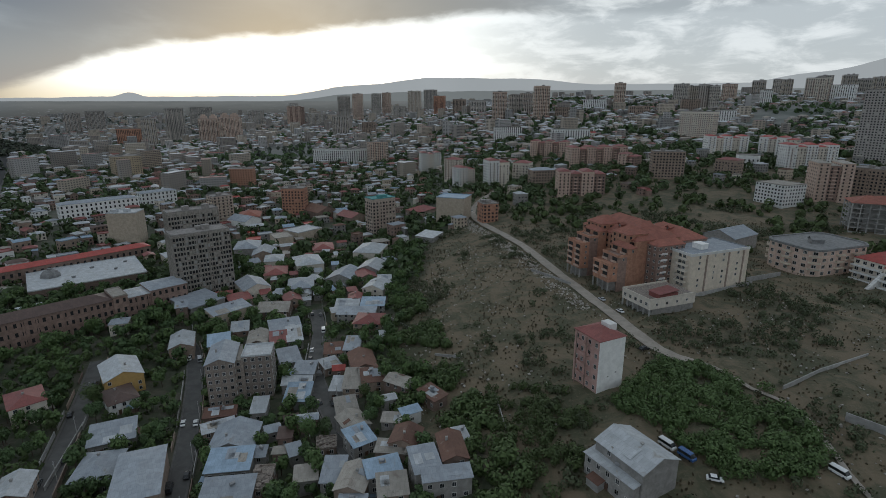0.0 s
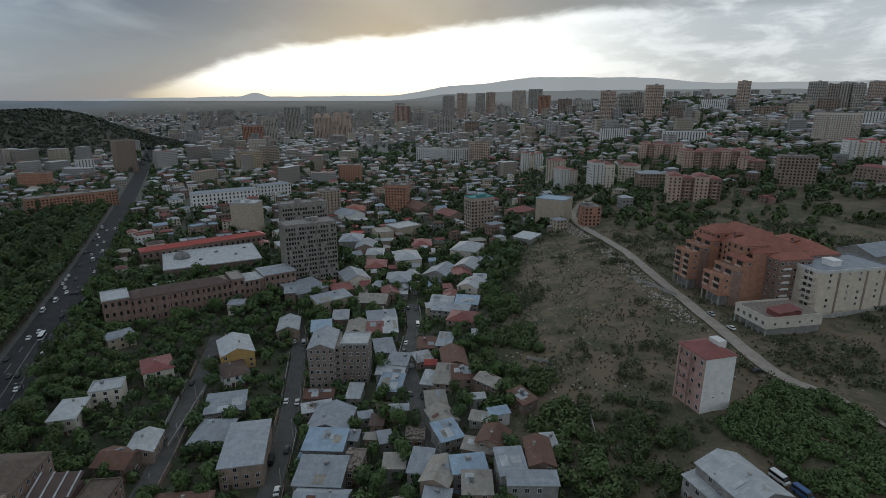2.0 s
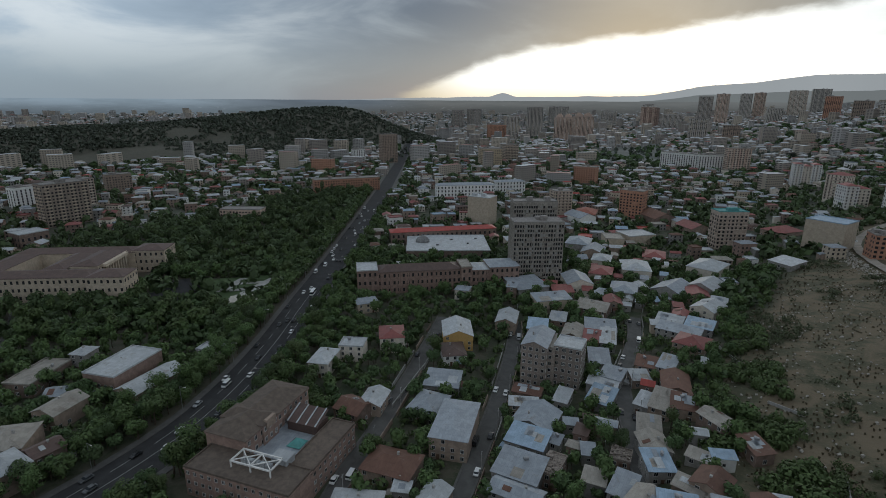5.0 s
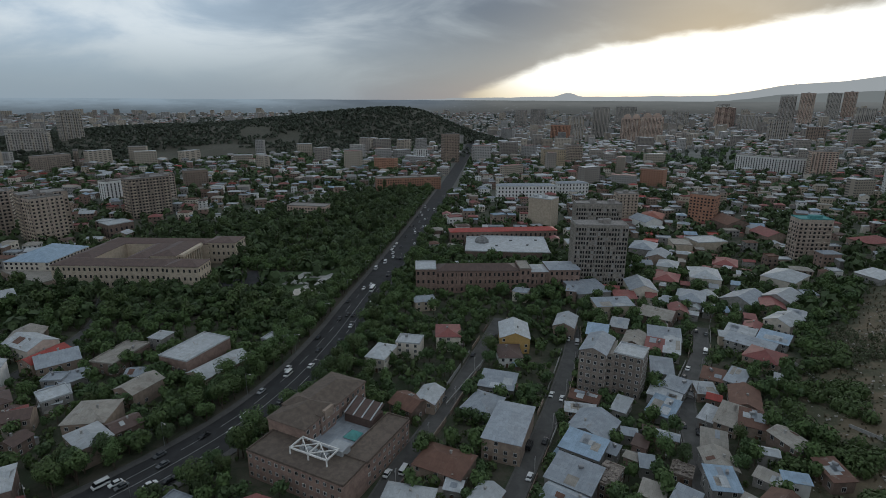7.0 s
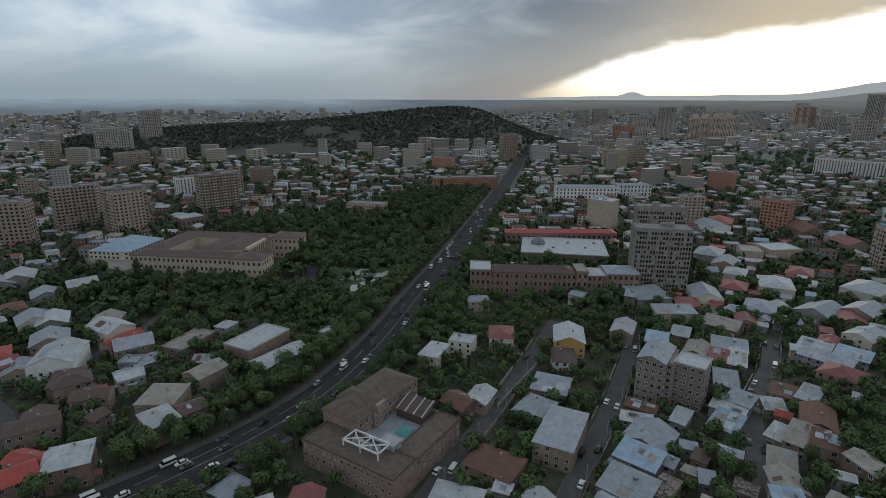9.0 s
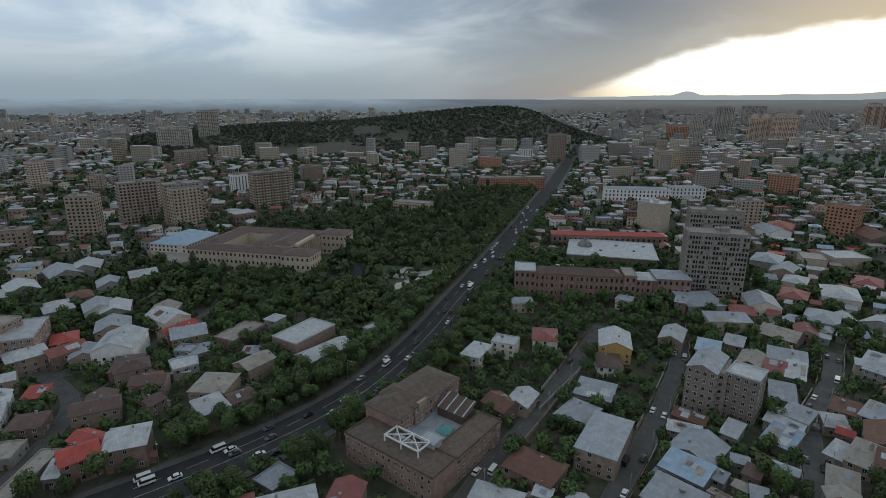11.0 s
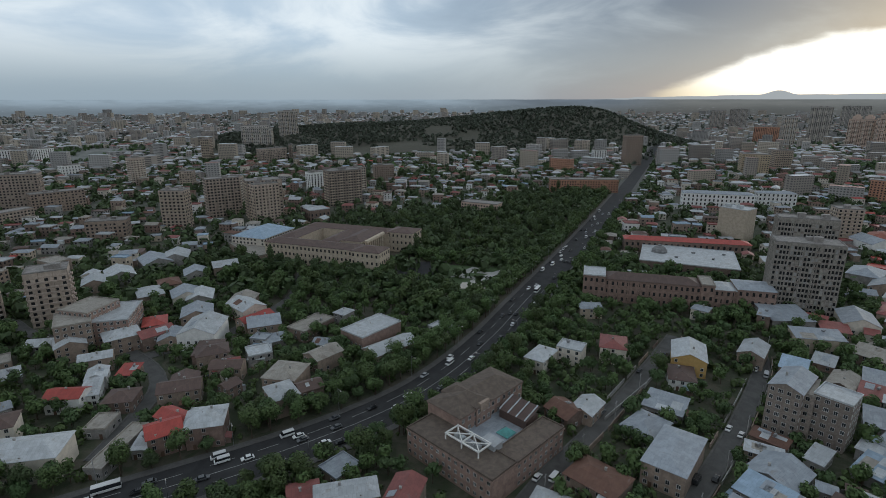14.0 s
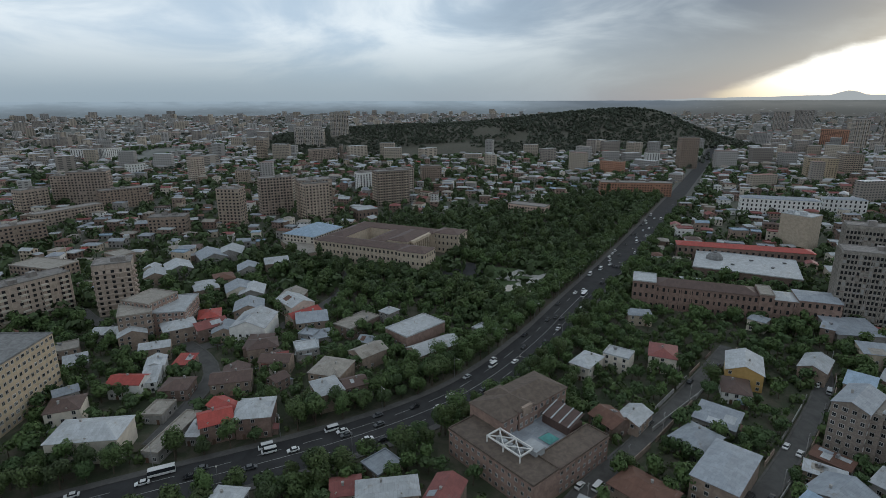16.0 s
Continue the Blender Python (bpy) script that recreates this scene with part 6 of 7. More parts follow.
GARDEN = [(-283.3, 160.8), (-318.1, 167.0), (-330.4, 193.8), (-303.5, 226.2), (-278.1, 204.3), (-259.1, 173.0)]
PLAZA = [(-324.3, 139.1), (-356.2, 164.4), (-346.1, 182.8), (-309.8, 174.7), (-297.9, 150.0)]
made = 0
for _ in range(2600):
    x, y, r = random_spot(95, 470, -40, 108)
    w, d = rng.uniform(7, 13), rng.uniform(7, 11)
    if made >= 26 or in_field(x, y) or inside(x, y, PARK) or (x > -10 and y < 470):
        continue
    if not free(x, y, max(w, d) * 0.62) or not off_road(x, y, 5.0):
        continue
    house(round(x, 1), round(y, 1), grid_turn(x, y) + rng.uniform(-6, 6), w, d, rng.choice([3.2, 4, 5, 6, 6.5, 7]), rng.choice(["gable", "gable", "hip", "shed", "shed", "flat"]), rng.choice(WALLS), rng.choice(COVERS), 5)
    made += 1




def outbuilding(x, y, rz, w, d, h, wall, cover):
    """A shed or small house packed between its neighbours."""
    TAKEN.append((x, y, rz, w, d))
    rise = rng.uniform(0.5, 1.2)
    roof = rng.choice(["shed", "shed", "gable", "hip"])
    along = "x" if w > d else "y"
    if roof == "gable":
        v, f = gable_wall(w, d, h, rise, along)
    else:
        v, f = [], []
        box_faces(v, f, -w / 2, w / 2, -d / 2, d / 2, -3, h)
        if roof == "shed":
            for i in (6, 7):
                v[i] = (v[i][0], v[i][1], h + rise)
    home = new("outbuilding", raw("outbuilding", v, f, WALL[wall]))
    home.matrix_basis = pose(x, y, ground_z(x, y), 0, 0, rz)
    tagged(home, f"small {WORDS[wall]} outbuilding with {WORDS[cover]} roof", "shed", "sheds between the houses")
    v, f = roof_mesh(roof, w, d, h, rise, along, rng)
    part("roof", raw("roof", v, f, COVER[cover]), home)
    sides = towards(x, y, rz)
    if sides:
        part("window", WINDOW[0], home, on_face(sides[0], w, d, 0, h * 0.58, 1.1, 1.1))


made = 0
for _ in range(9000):
    x, y = rng.uniform(-160, 10), rng.uniform(105, 450)
    w, d = rng.uniform(4, 8), rng.uniform(3.5, 7)
    if made >= 55 or in_field(x, y) or x < -75 - 0.22 * (y - 130) or x > 12 - 0.28 * (y - 100):
        continue
    if not free(x, y, min(w, d) * 0.52) or not off_road(x, y, 2.8):
        continue
    outbuilding(round(x, 1), round(y, 1), 16 + rng.uniform(-14, 14), w, d, rng.uniform(2.6, 5.5), rng.choice(WALLS), rng.choice(COVERS))
    made += 1
town = Mass()


def small_house(x, y, rz, w, d, h, roof, wall, cover):
    """A house far off: walls, a roof over them and its windows."""
    TAKEN.append((x, y, rz, w, d))
    m = pose(x, y, ground_z(x, y), 0, 0, rz)
    v, f = [], []
    rise = 0.2 * min(w, d)
    along = "x" if w > d else "y"
    if roof == "gable":
        v, f = gable_wall(w, d, h, rise, along)
    else:
        box_faces(v, f, -w / 2, w / 2, -d / 2, d / 2, -3, h)
    town.add(m, v, f, WALL[wall])
    v, f = roof_mesh(roof, w, d, h, rise, along, rng)
    town.add(m, v, f, COVER[cover])
    # a lower annexe under its own sloping roof
    if rng.random() < 0.7:
        aw, ad, ah = rng.uniform(3, 6), rng.uniform(3, 6), rng.uniform(2.4, max(2.6, h * 0.8))
        g = m @ on_face(rng.choice("sewn"), w, d, rng.uniform(-0.3, 0.3) * w, 0, 1, 1)
        v, f = [], []
        box_faces(v, f, -aw / 2, aw / 2, -ad, 0, -3, ah)
        town.add(g, v, f, WALL[rng.choice(WALLS)])
        v, f = [], []
        slab(v, f, [(-aw / 2 - 0.3, -ad - 0.3, ah), (aw / 2 + 0.3, -ad - 0.3, ah), (aw / 2 + 0.3, 0, ah + 0.8), (-aw / 2 - 0.3, 0, ah + 0.8)])
        town.add(g, v, f, COVER[rng.choice(COVERS)])
    for side in towards(x, y, rz):
        length = w if side in "sn" else d
        cols = max(1, int(length / 3.2))
        for fl in range(max(1, int(h / 3.0))):
            for c in range(cols):
                if rng.random() < 0.12:
                    continue
                u = (c + 0.5) / cols * length - length / 2
                g = on_face(side, w, d, u, fl * 3.0 + 1.7, 1.4, 1.5)
                town.add(m @ g, [(-0.5, -0.05, -0.5), (0.5, -0.05, -0.5), (0.5, -0.05, 0.5), (-0.5, -0.05, 0.5)], [(0, 1, 2, 3)], GLASS_FAR)


made = 0
for _ in range(26000):
    x, y, r = random_spot(400, 1050, -44, 110)
    w, d = rng.uniform(7, 14), rng.uniform(6.5, 11)
    if made >= 1350 or in_field(x, y) or inside(x, y, PARK) or hilltop(x, y):
        continue
    if x > -20 and y < 900 and rng.random() < 0.8:
        continue
    if not free(x, y, max(w, d) * 0.6) or not off_road(x, y, 5.0):
        continue
    small_house(round(x, 1), round(y, 1), grid_turn(x, y) + rng.uniform(-15, 15), w, d, rng.choice([3.5, 4, 5, 6, 6, 7, 9, 11]), rng.choice(["gable", "hip", "hip", "flat", "flat"]), rng.choice(WALLS), rng.choice(COVERS))
    made += 1
town.make("town_houses", "close-set tan and grey houses with metal roofs", "town")


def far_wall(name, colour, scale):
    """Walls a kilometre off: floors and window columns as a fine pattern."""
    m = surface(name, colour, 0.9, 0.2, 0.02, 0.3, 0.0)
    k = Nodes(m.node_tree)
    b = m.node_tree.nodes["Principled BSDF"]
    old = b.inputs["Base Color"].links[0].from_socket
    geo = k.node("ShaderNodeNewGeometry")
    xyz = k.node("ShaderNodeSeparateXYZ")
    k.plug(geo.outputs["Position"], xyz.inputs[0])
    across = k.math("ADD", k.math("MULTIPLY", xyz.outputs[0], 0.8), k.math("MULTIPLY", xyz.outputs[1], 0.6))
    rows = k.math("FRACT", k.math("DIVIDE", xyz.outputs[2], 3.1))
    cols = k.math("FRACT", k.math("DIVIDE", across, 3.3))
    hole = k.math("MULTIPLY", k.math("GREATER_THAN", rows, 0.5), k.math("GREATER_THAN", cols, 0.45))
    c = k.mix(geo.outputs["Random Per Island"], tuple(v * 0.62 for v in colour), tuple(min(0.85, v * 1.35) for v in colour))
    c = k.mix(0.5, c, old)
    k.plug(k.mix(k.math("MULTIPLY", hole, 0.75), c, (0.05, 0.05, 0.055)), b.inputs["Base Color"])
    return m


# Far walls and roofs are mixed lighter to stand in for haze.
HAZED_WALL = [far_wall("hazed_tan_walls", (0.36, 0.32, 0.285), 1), far_wall("hazed_grey_walls", (0.39, 0.375, 0.36), 1), far_wall("hazed_cream_walls", (0.46, 0.40, 0.33), 1)]
HAZED_ROOF = [surface("far_" + n + "_roofs", c, 0.6, 0.25, 0.02, 0.2, 0.0) for n, c in (("pale", (0.55, 0.56, 0.58)), ("grey", (0.30, 0.30, 0.30)), ("maroon", (0.26, 0.11, 0.09)), ("sand", (0.40, 0.35, 0.30)))]


def far_town(name, count, lo, hi, tall, label):
    """Hundreds of far buildings as one mass."""
    verts, faces, slots = [], [], []
    n = 0
    for _ in range(count * 3):
        x, y, r = random_spot(lo, hi, -46, 112)
        if n >= count or hilltop(x, y) or away(x, y, AVENUE) < 16 or not free(x, y, 9):
            continue
        if x > -20 and y < 800:
            continue
        if noise.noise((x * 0.004, y * 0.004, 9)) < -0.4:
            continue
        n += 1
        high = rng.random() < tall * (0.4 if x > -350 else 1.0)
        w, d, h = (rng.uniform(14, 40), rng.uniform(12, 16), rng.uniform(15, 36)) if high else (rng.uniform(9, 20), rng.uniform(8, 14), rng.uniform(4, 11))
        m = pose(x, y, ground_z(x, y), 0, 0, rng.choice([20, 45, 70, 110]) + rng.uniform(-12, 12))
        loc, lf = [], []
        box_faces(loc, lf, -w / 2, w / 2, -d / 2, d / 2, -4, h)
        b = len(verts)
        verts += [tuple(m @ Vector(p)) for p in loc]
        faces += [tuple(i + b for i in q) for q in lf[1:]]
        wall, roof = rng.randrange(3), 3 + rng.choice([0, 0, 0, 0, 1, 1, 2, 3])
        slots += [roof] + [wall] * 4
        if not high:
            # roof ridge
            b2 = len(verts)
            verts += [tuple(m @ Vector(p)) for p in ((-w / 2, -d / 2, h), (w / 2, -d / 2, h), (w / 2, d / 2, h), (-w / 2, d / 2, h), (-w / 3, 0, h + 2.2), (w / 3, 0, h + 2.2))]
            faces += [(b2, b2 + 1, b2 + 5, b2 + 4), (b2 + 1, b2 + 2, b2 + 5), (b2 + 2, b2 + 3, b2 + 4, b2 + 5), (b2 + 3, b2, b2 + 4)]
            slots += [roof] * 4
    me = raw(name, verts, faces, *HAZED_WALL, *HAZED_ROOF, slots=slots)
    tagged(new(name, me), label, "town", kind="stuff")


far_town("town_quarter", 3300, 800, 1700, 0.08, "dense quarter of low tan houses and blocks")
far_town("far_town", 7500, 1600, 3270, 0.08, "distant town of pale, haze-lightened houses and apartment blocks")

# ---- trees ----


def crown_mesh(name, seed, leaves, width, tall, size, material, lobes=9, base=0.28):
    """A crown of leaf clumps set round several lobes, with gaps."""
    q = random.Random(seed)
    centres = []
    for i in range(lobes):
        a, e = q.uniform(0, 6.283), q.uniform(-0.5, 1.0)
        centres.append((0.30 * width * math.cos(a) * q.uniform(0.4, 1), 0.30 * width * math.sin(a) * q.uniform(0.4, 1), tall * (base + 0.16 + (0.84 - base) * (0.38 + 0.34 * e)), q.uniform(0.17, 0.28) * width))
    verts, faces = [], []
    for _ in range(leaves):
        cx, cy, cz, cr = q.choice(centres)
        n = Vector((q.gauss(0, 1), q.gauss(0, 1), q.gauss(0.25, 1))).normalized()
        stretch = tall / width * 0.95
        p = Vector((cx, cy, cz)) + Vector((n.x, n.y, n.z * stretch)) * cr * q.uniform(0.75, 1.08)
        t = n.orthogonal().normalized()
        t = (Matrix.Rotation(q.uniform(0, 6.283), 3, n) @ t + n * q.uniform(-0.5, 0.5)).normalized()
        u = n.cross(t).normalized()
        s = size * q.uniform(0.6, 1.3)
        b = len(verts)
        verts += [tuple(p + t * s), tuple(p + u * s * 0.6), tuple(p - t * s * 0.8), tuple(p - u * s * 0.6 + n * s * 0.25)]
        faces.append((b, b + 1, b + 2, b + 3))
    return raw(name, verts, faces, material)


def trunk_mesh(tall, girth, seed, limbs=5):
    """A tapered trunk with limbs."""
    q = random.Random(seed)
    verts, faces = [], []

    def limb(a, b, r0, r1):
        d = (b - a).normalized()
        t = d.orthogonal().normalized()
        u = d.cross(t)
        n = len(verts)
        for c, r in ((a, r0), (b, r1)):
            for i in range(6):
                g = i * math.pi / 3
                verts.append(tuple(c + (t * math.cos(g) + u * math.sin(g)) * r))
        for i in range(6):
            j = (i + 1) % 6
            faces.append((n + i, n + j, n + 6 + j, n + 6 + i))
    top = Vector((q.uniform(-0.3, 0.3), q.uniform(-0.3, 0.3), tall * 0.55))
    limb(Vector((0, 0, -0.6)), top, girth, girth * 0.6)
    for i in range(limbs):
        a = i * 1.26 + q.uniform(-0.3, 0.3)
        limb(top * q.uniform(0.6, 1.0), Vector((math.cos(a) * tall * 0.22, math.sin(a) * tall * 0.22, tall * q.uniform(0.62, 0.85))), girth * 0.45, girth * 0.15)
    return raw("trunk", verts, faces, BARK)


TREES = []
for i in range(6):
    tall, width = (8, 8.5, 7, 9.5, 6.5, 10)[i], (6.5, 7.5, 6.5, 7.0, 6.0, 8.0)[i]
    TREES.append((trunk_mesh(tall, 0.22, i), crown_mesh("crown", 40 + i, 1000, width, tall, 0.38, (LEAF, LEAF_DARK, LEAF)[i % 3], 10)))
POPLAR = (trunk_mesh(15, 0.25, 9), crown_mesh("crown", 77, 520, 4.2, 15, 0.6, LEAF_DARK, 14, 0.1))
PLAIN_TREES = []
for i in range(4):
    tall, width = (9, 8, 10, 7.5)[i], (7.5, 7, 8, 7)[i]
    PLAIN_TREES.append((trunk_mesh(tall, 0.24, 20 + i, 2), crown_mesh("crown", 60 + i, 270, width, tall, 0.76, (LEAF, LEAF_DARK)[i % 2], 9)))
tree_count = 0


def tree(x, y, kind, size, label="dark green broad-leaved tree", group="yard trees"):
    global tree_count
    tree_count += 1
    t = thing("tree", x, y, rng.uniform(0, 360), label, "tree", group)
    t.scale = (size, size, size * rng.uniform(0.85, 1.15))
    part("trunk", kind[0], t)
    part("crown", kind[1], t)


def along_line(line, dist, off):
    for (ax, ay), (bx, by) in zip(line, line[1:]):
        n = math.hypot(bx - ax, by - ay)
        if dist <= n:
            ex, ey = (bx - ax) / n, (by - ay) / n
            return ax + ex * dist + ey * off, ay + ey * dist - ex * off, math.degrees(math.atan2(ey, ex))
        dist -= n
    return None




def mass_tree(mass, x, y, kind, size):
    m = pose(x, y, ground_z(x, y), 0, 0, rng.uniform(0, 360)) @ Matrix.Diagonal((size, size, size * rng.uniform(0.85, 1.15), 1))
    mass.add_mesh(m, kind[0])
    mass.add_mesh(m, kind[1])


row_trees, yard_trees, park_trees = Mass(), Mass(), Mass()
# both sides of the avenue
for i, (x, y) in enumerate(AVENUE):
    if not -110 < y < 520:
        continue
    (ax, ay), (bx, by) = AVENUE[i - 1], AVENUE[i + 1]
    e = Vector((bx - ax, by - ay)).normalized()
    for side in (-1, 1):
        for off in (13.8, 18.5, 23.5):
            px, py = x + e.y * side * (off + rng.uniform(-1.5, 1.5)), y - e.x * side * (off + rng.uniform(-1.5, 1.5))
            if rng.random() < (0.95 if off < 20 else 0.75) and free(px, py, 1.5) and all(away(px, py, s) > 5 for s in STREETS):
                if math.hypot(px, py) < 300:
                    tree(px, py, rng.choice(TREES), rng.uniform(0.95, 1.4), "leafy street tree beside the avenue", "avenue trees")
                else:
                    mass_tree(row_trees, px, py, rng.choice(PLAIN_TREES), rng.uniform(0.75, 1.15))
# green belt behind the avenue's rows
made = 0
for _ in range(3000):
    p = along_line(AVENUE, rng.uniform(130, 620), rng.choice((-1, 1)) * rng.uniform(16, 44))
    if made >= 300 or not free(p[0], p[1], 2.0) or away(p[0], p[1], AVENUE) < 15 or not all(away(p[0], p[1], q) > 5.5 for q in STREETS) or inside(p[0], p[1], GARDEN):
        continue
    mass_tree(row_trees, p[0], p[1], rng.choice(PLAIN_TREES), rng.uniform(0.6, 1.05))
    made += 1
# yards and gardens between the houses
made = 0
for _ in range(30000):
    x, y, r = random_spot(80, 410, -40, 108)
    if made >= 1800 or in_field(x, y) or (x > 0 and y < 470) or (inside(x, y, GARDEN) or inside(x, y, PLAZA)):
        continue
    if not free(x, y, 0.7) or not off_road(x, y, 0.8):
        continue
    if r < 265 and tree_count < 270:
        tree(x, y, rng.choice(TREES), rng.uniform(0.55, 1.15))
    else:
        mass_tree(yard_trees, x, y, rng.choice(PLAIN_TREES), rng.uniform(0.5, 1.1))
    made += 1
# the park
made = 0
for _ in range(9000):
    x, y = rng.uniform(-570, -190), rng.uniform(10, 570)
    if made >= 500 or not inside(x, y, PARK) or (inside(x, y, GARDEN) or inside(x, y, PLAZA)) or not free(x, y, 2) or away(x, y, AVENUE) < 19:
        continue
    mass_tree(park_trees, x, y, POPLAR if rng.random() < 0.15 else rng.choice(PLAIN_TREES), rng.uniform(0.85, 1.4))
    made += 1
row_trees.make("avenue_tree_row", "leafy trees lining the far avenue", "trees")
yard_trees.make("yard_trees", "green trees in yards between the houses", "trees")
park_trees.make("park_trees", "tall dense trees of the park", "trees")


def woods(name, count, spot, sizes, leaves, material, label, leaf_size=1.6):
    """Masses of small crowns too many to count."""
    verts, faces = [], []
    n = 0
    for _ in range(count * 6):
        if n >= count:
            break
        p = spot()
        if p is None:
            continue
        n += 1
        x, y = p
        z = ground_z(x, y)
        s = rng.uniform(*sizes)
        for _ in range(leaves):
            d = Vector((rng.gauss(0, 1), rng.gauss(0, 1), rng.gauss(0.2, 1))).normalized()
            c = Vector((x, y, z + s * 0.55)) + Vector((d.x * 0.62, d.y * 0.62, d.z * 0.6)) * s * rng.uniform(0.65, 1.1)
            t = d.orthogonal().normalized()
            t = (Matrix.Rotation(rng.uniform(0, 6.283), 3, d) @ t + d * rng.uniform(-0.5, 0.5)).normalized()
            u = d.cross(t).normalized()
            k = leaf_size * rng.uniform(0.6, 1.3) * s / 6
            b = len(verts)
            verts += [tuple(c + t * k), tuple(c + u * k * 0.7), tuple(c - t * k), tuple(c - u * k * 0.7)]
            faces.append((b, b + 1, b + 2, b + 3))
    tagged(new(name, raw(name, verts, faces, material)), label, "vegetation", kind="stuff")


def bare_slope(x, y):
    """The eroded brown flank and the grassy brow at the ridge's near end."""
    flank = math.hypot((x + 1075) / 90, (y - 480) / 120) < 1
    brow = math.hypot((x + 1180) / 90, (y - 690) / 60) < 1
    return flank or brow


def spot_ridge():
    x, y = rng.uniform(-1750, -850), rng.uniform(150, 1500)
    if not ridge(x, y) or ground_z(x, y) < 8 or (bare_slope(x, y) and noise.noise((x * 0.02, y * 0.02, 2)) < 0.32):
        return None
    return x, y


def spot_park():
    x, y = rng.uniform(-570, -190), rng.uniform(10, 570)
    return (x, y) if inside(x, y, PARK) and not (inside(x, y, GARDEN) or inside(x, y, PLAZA)) and free(x, y, 1.5) and away(x, y, AVENUE) > 17 else None


def spot_yard():
    x, y, r = random_spot(85, 480, -40, 108)
    return (x, y) if not in_field(x, y) and not (x > 0 and y < 470) and not (inside(x, y, GARDEN) or inside(x, y, PLAZA)) and free(x, y, 0.6) and off_road(x, y, 0.4) else None


def spot_town():
    x, y, r = random_spot(330, 1150, -45, 110)
    return (x, y) if not in_field(x, y) and free(x, y, 1.5) and off_road(x, y, 1) and not hilltop(x, y) else None


def spot_quarter():
    x, y, r = random_spot(850, 1800, -45, 110)
    return (x, y) if not hilltop(x, y) and away(x, y, AVENUE) > 15 and free(x, y, 2) and noise.noise((x * 0.006, y * 0.006, 12)) > -0.25 else None


def spot_far():
    x, y, r = random_spot(1000, 3250, -46, 112)
    return (x, y) if not hilltop(x, y) and noise.noise((x * 0.003, y * 0.003, 4)) > -0.1 else None


THICKET = [(64.0, 168.1), (83.0, 189.0), (102.8, 184.4), (116.9, 158.7), (112.9, 133.9), (101.2, 123.4), (76.5, 123.4), (68.2, 141.5), (56.0, 158.1)]


def spot_thicket():
    x, y = rng.uniform(30, 130), rng.uniform(90, 190)
    return (x, y) if inside(x, y, THICKET) and noise.noise((x * 0.08, y * 0.08, 5)) > -0.3 and free(x, y, 1.5) and away(x, y, FOOTPATH) > 2 else None


GULLY = [(16.1, 178.9), (36.1, 172.9), (44.9, 167.0), (47.3, 146.5), (37.2, 126.2), (29.7, 119.7), (19.5, 136.1), (16.3, 157.0)]


def spot_gully():
    x, y = rng.uniform(5, 60), rng.uniform(90, 190)
    return (x, y) if inside(x, y, GULLY) and free(x, y, 1.5) and noise.noise((x * 0.09, y * 0.09, 3)) > -0.12 else None


def spot_edge():
    x, y = rng.uniform(-24, 34), rng.uniform(108, 300)
    near = 24 - 0.24 * (y - 108)
    if x > near + 6 or x < near - 26 or not free(x, y, 0.8) or not off_road(x, y, 1.0) or noise.noise((x * 0.05, y * 0.05, 11)) < -0.05:
        return None
    return x, y


def spot_scrub():
    x, y = rng.uniform(-30, 330), rng.uniform(100, 480)
    if not in_field(x, y) or away(x, y, TRACK) < 5 or not free(x, y, 1) or noise.noise((x * 0.022, y * 0.022, 6)) + 0.5 * noise.noise((x * 0.09, y * 0.09, 8)) < 0.17:
        return None
    return x, y


def spot_slope():
    x, y = rng.uniform(60, 420), rng.uniform(330, 900)
    return (x, y) if free(x, y, 1.5) and away(x, y, TRACK) > 6 and noise.noise((x * 0.02, y * 0.02, 1)) > 0.0 else None


woods("ridge_woods", 8500, spot_ridge, (4, 7.5), 13, RIDGE_LEAF, "dark mixed woodland covering the ridge", 2.9)
woods("park_undergrowth", 900, spot_park, (3.5, 7), 50, LEAF_DARK, "dense green undergrowth of the park", 1.7)
woods("yard_shrubs", 4200, spot_yard, (1.2, 4.2), 32, LEAF, "green shrubs and vines between the houses", 1.5)
woods("town_trees", 8500, spot_town, (4, 8.5), 20, LEAF_DARK, "green trees scattered through the town", 2.0)
woods("quarter_trees", 5000, spot_quarter, (5, 9), 13, LEAF_DARK, "dark green trees among the town quarters", 2.8)
woods("far_trees", 6500, spot_far, (5, 9), 10, HAZED_LEAF, "distant haze-paled trees among the houses", 3.2)
woods("thicket", 850, spot_thicket, (1.2, 3.8), 90, LEAF, "dense green thicket beside the track", 0.75)
woods("garden_thicket", 300, spot_gully, (0.8, 3.6), 90, LEAF, "overgrown green gully below the pink house", 0.75)
woods("orchard_edge", 420, spot_edge, (1.6, 5.0), 90, LEAF, "overgrown green gardens between houses and dry slope", 0.8)
woods("scrub", 3400, spot_scrub, (0.8, 3.2), 46, SCRUB, "grey-green scrub on the dry slope", 1.0)
woods("slope_trees", 700, spot_slope, (3, 7), 50, LEAF, "green trees between the new apartments", 1.6)


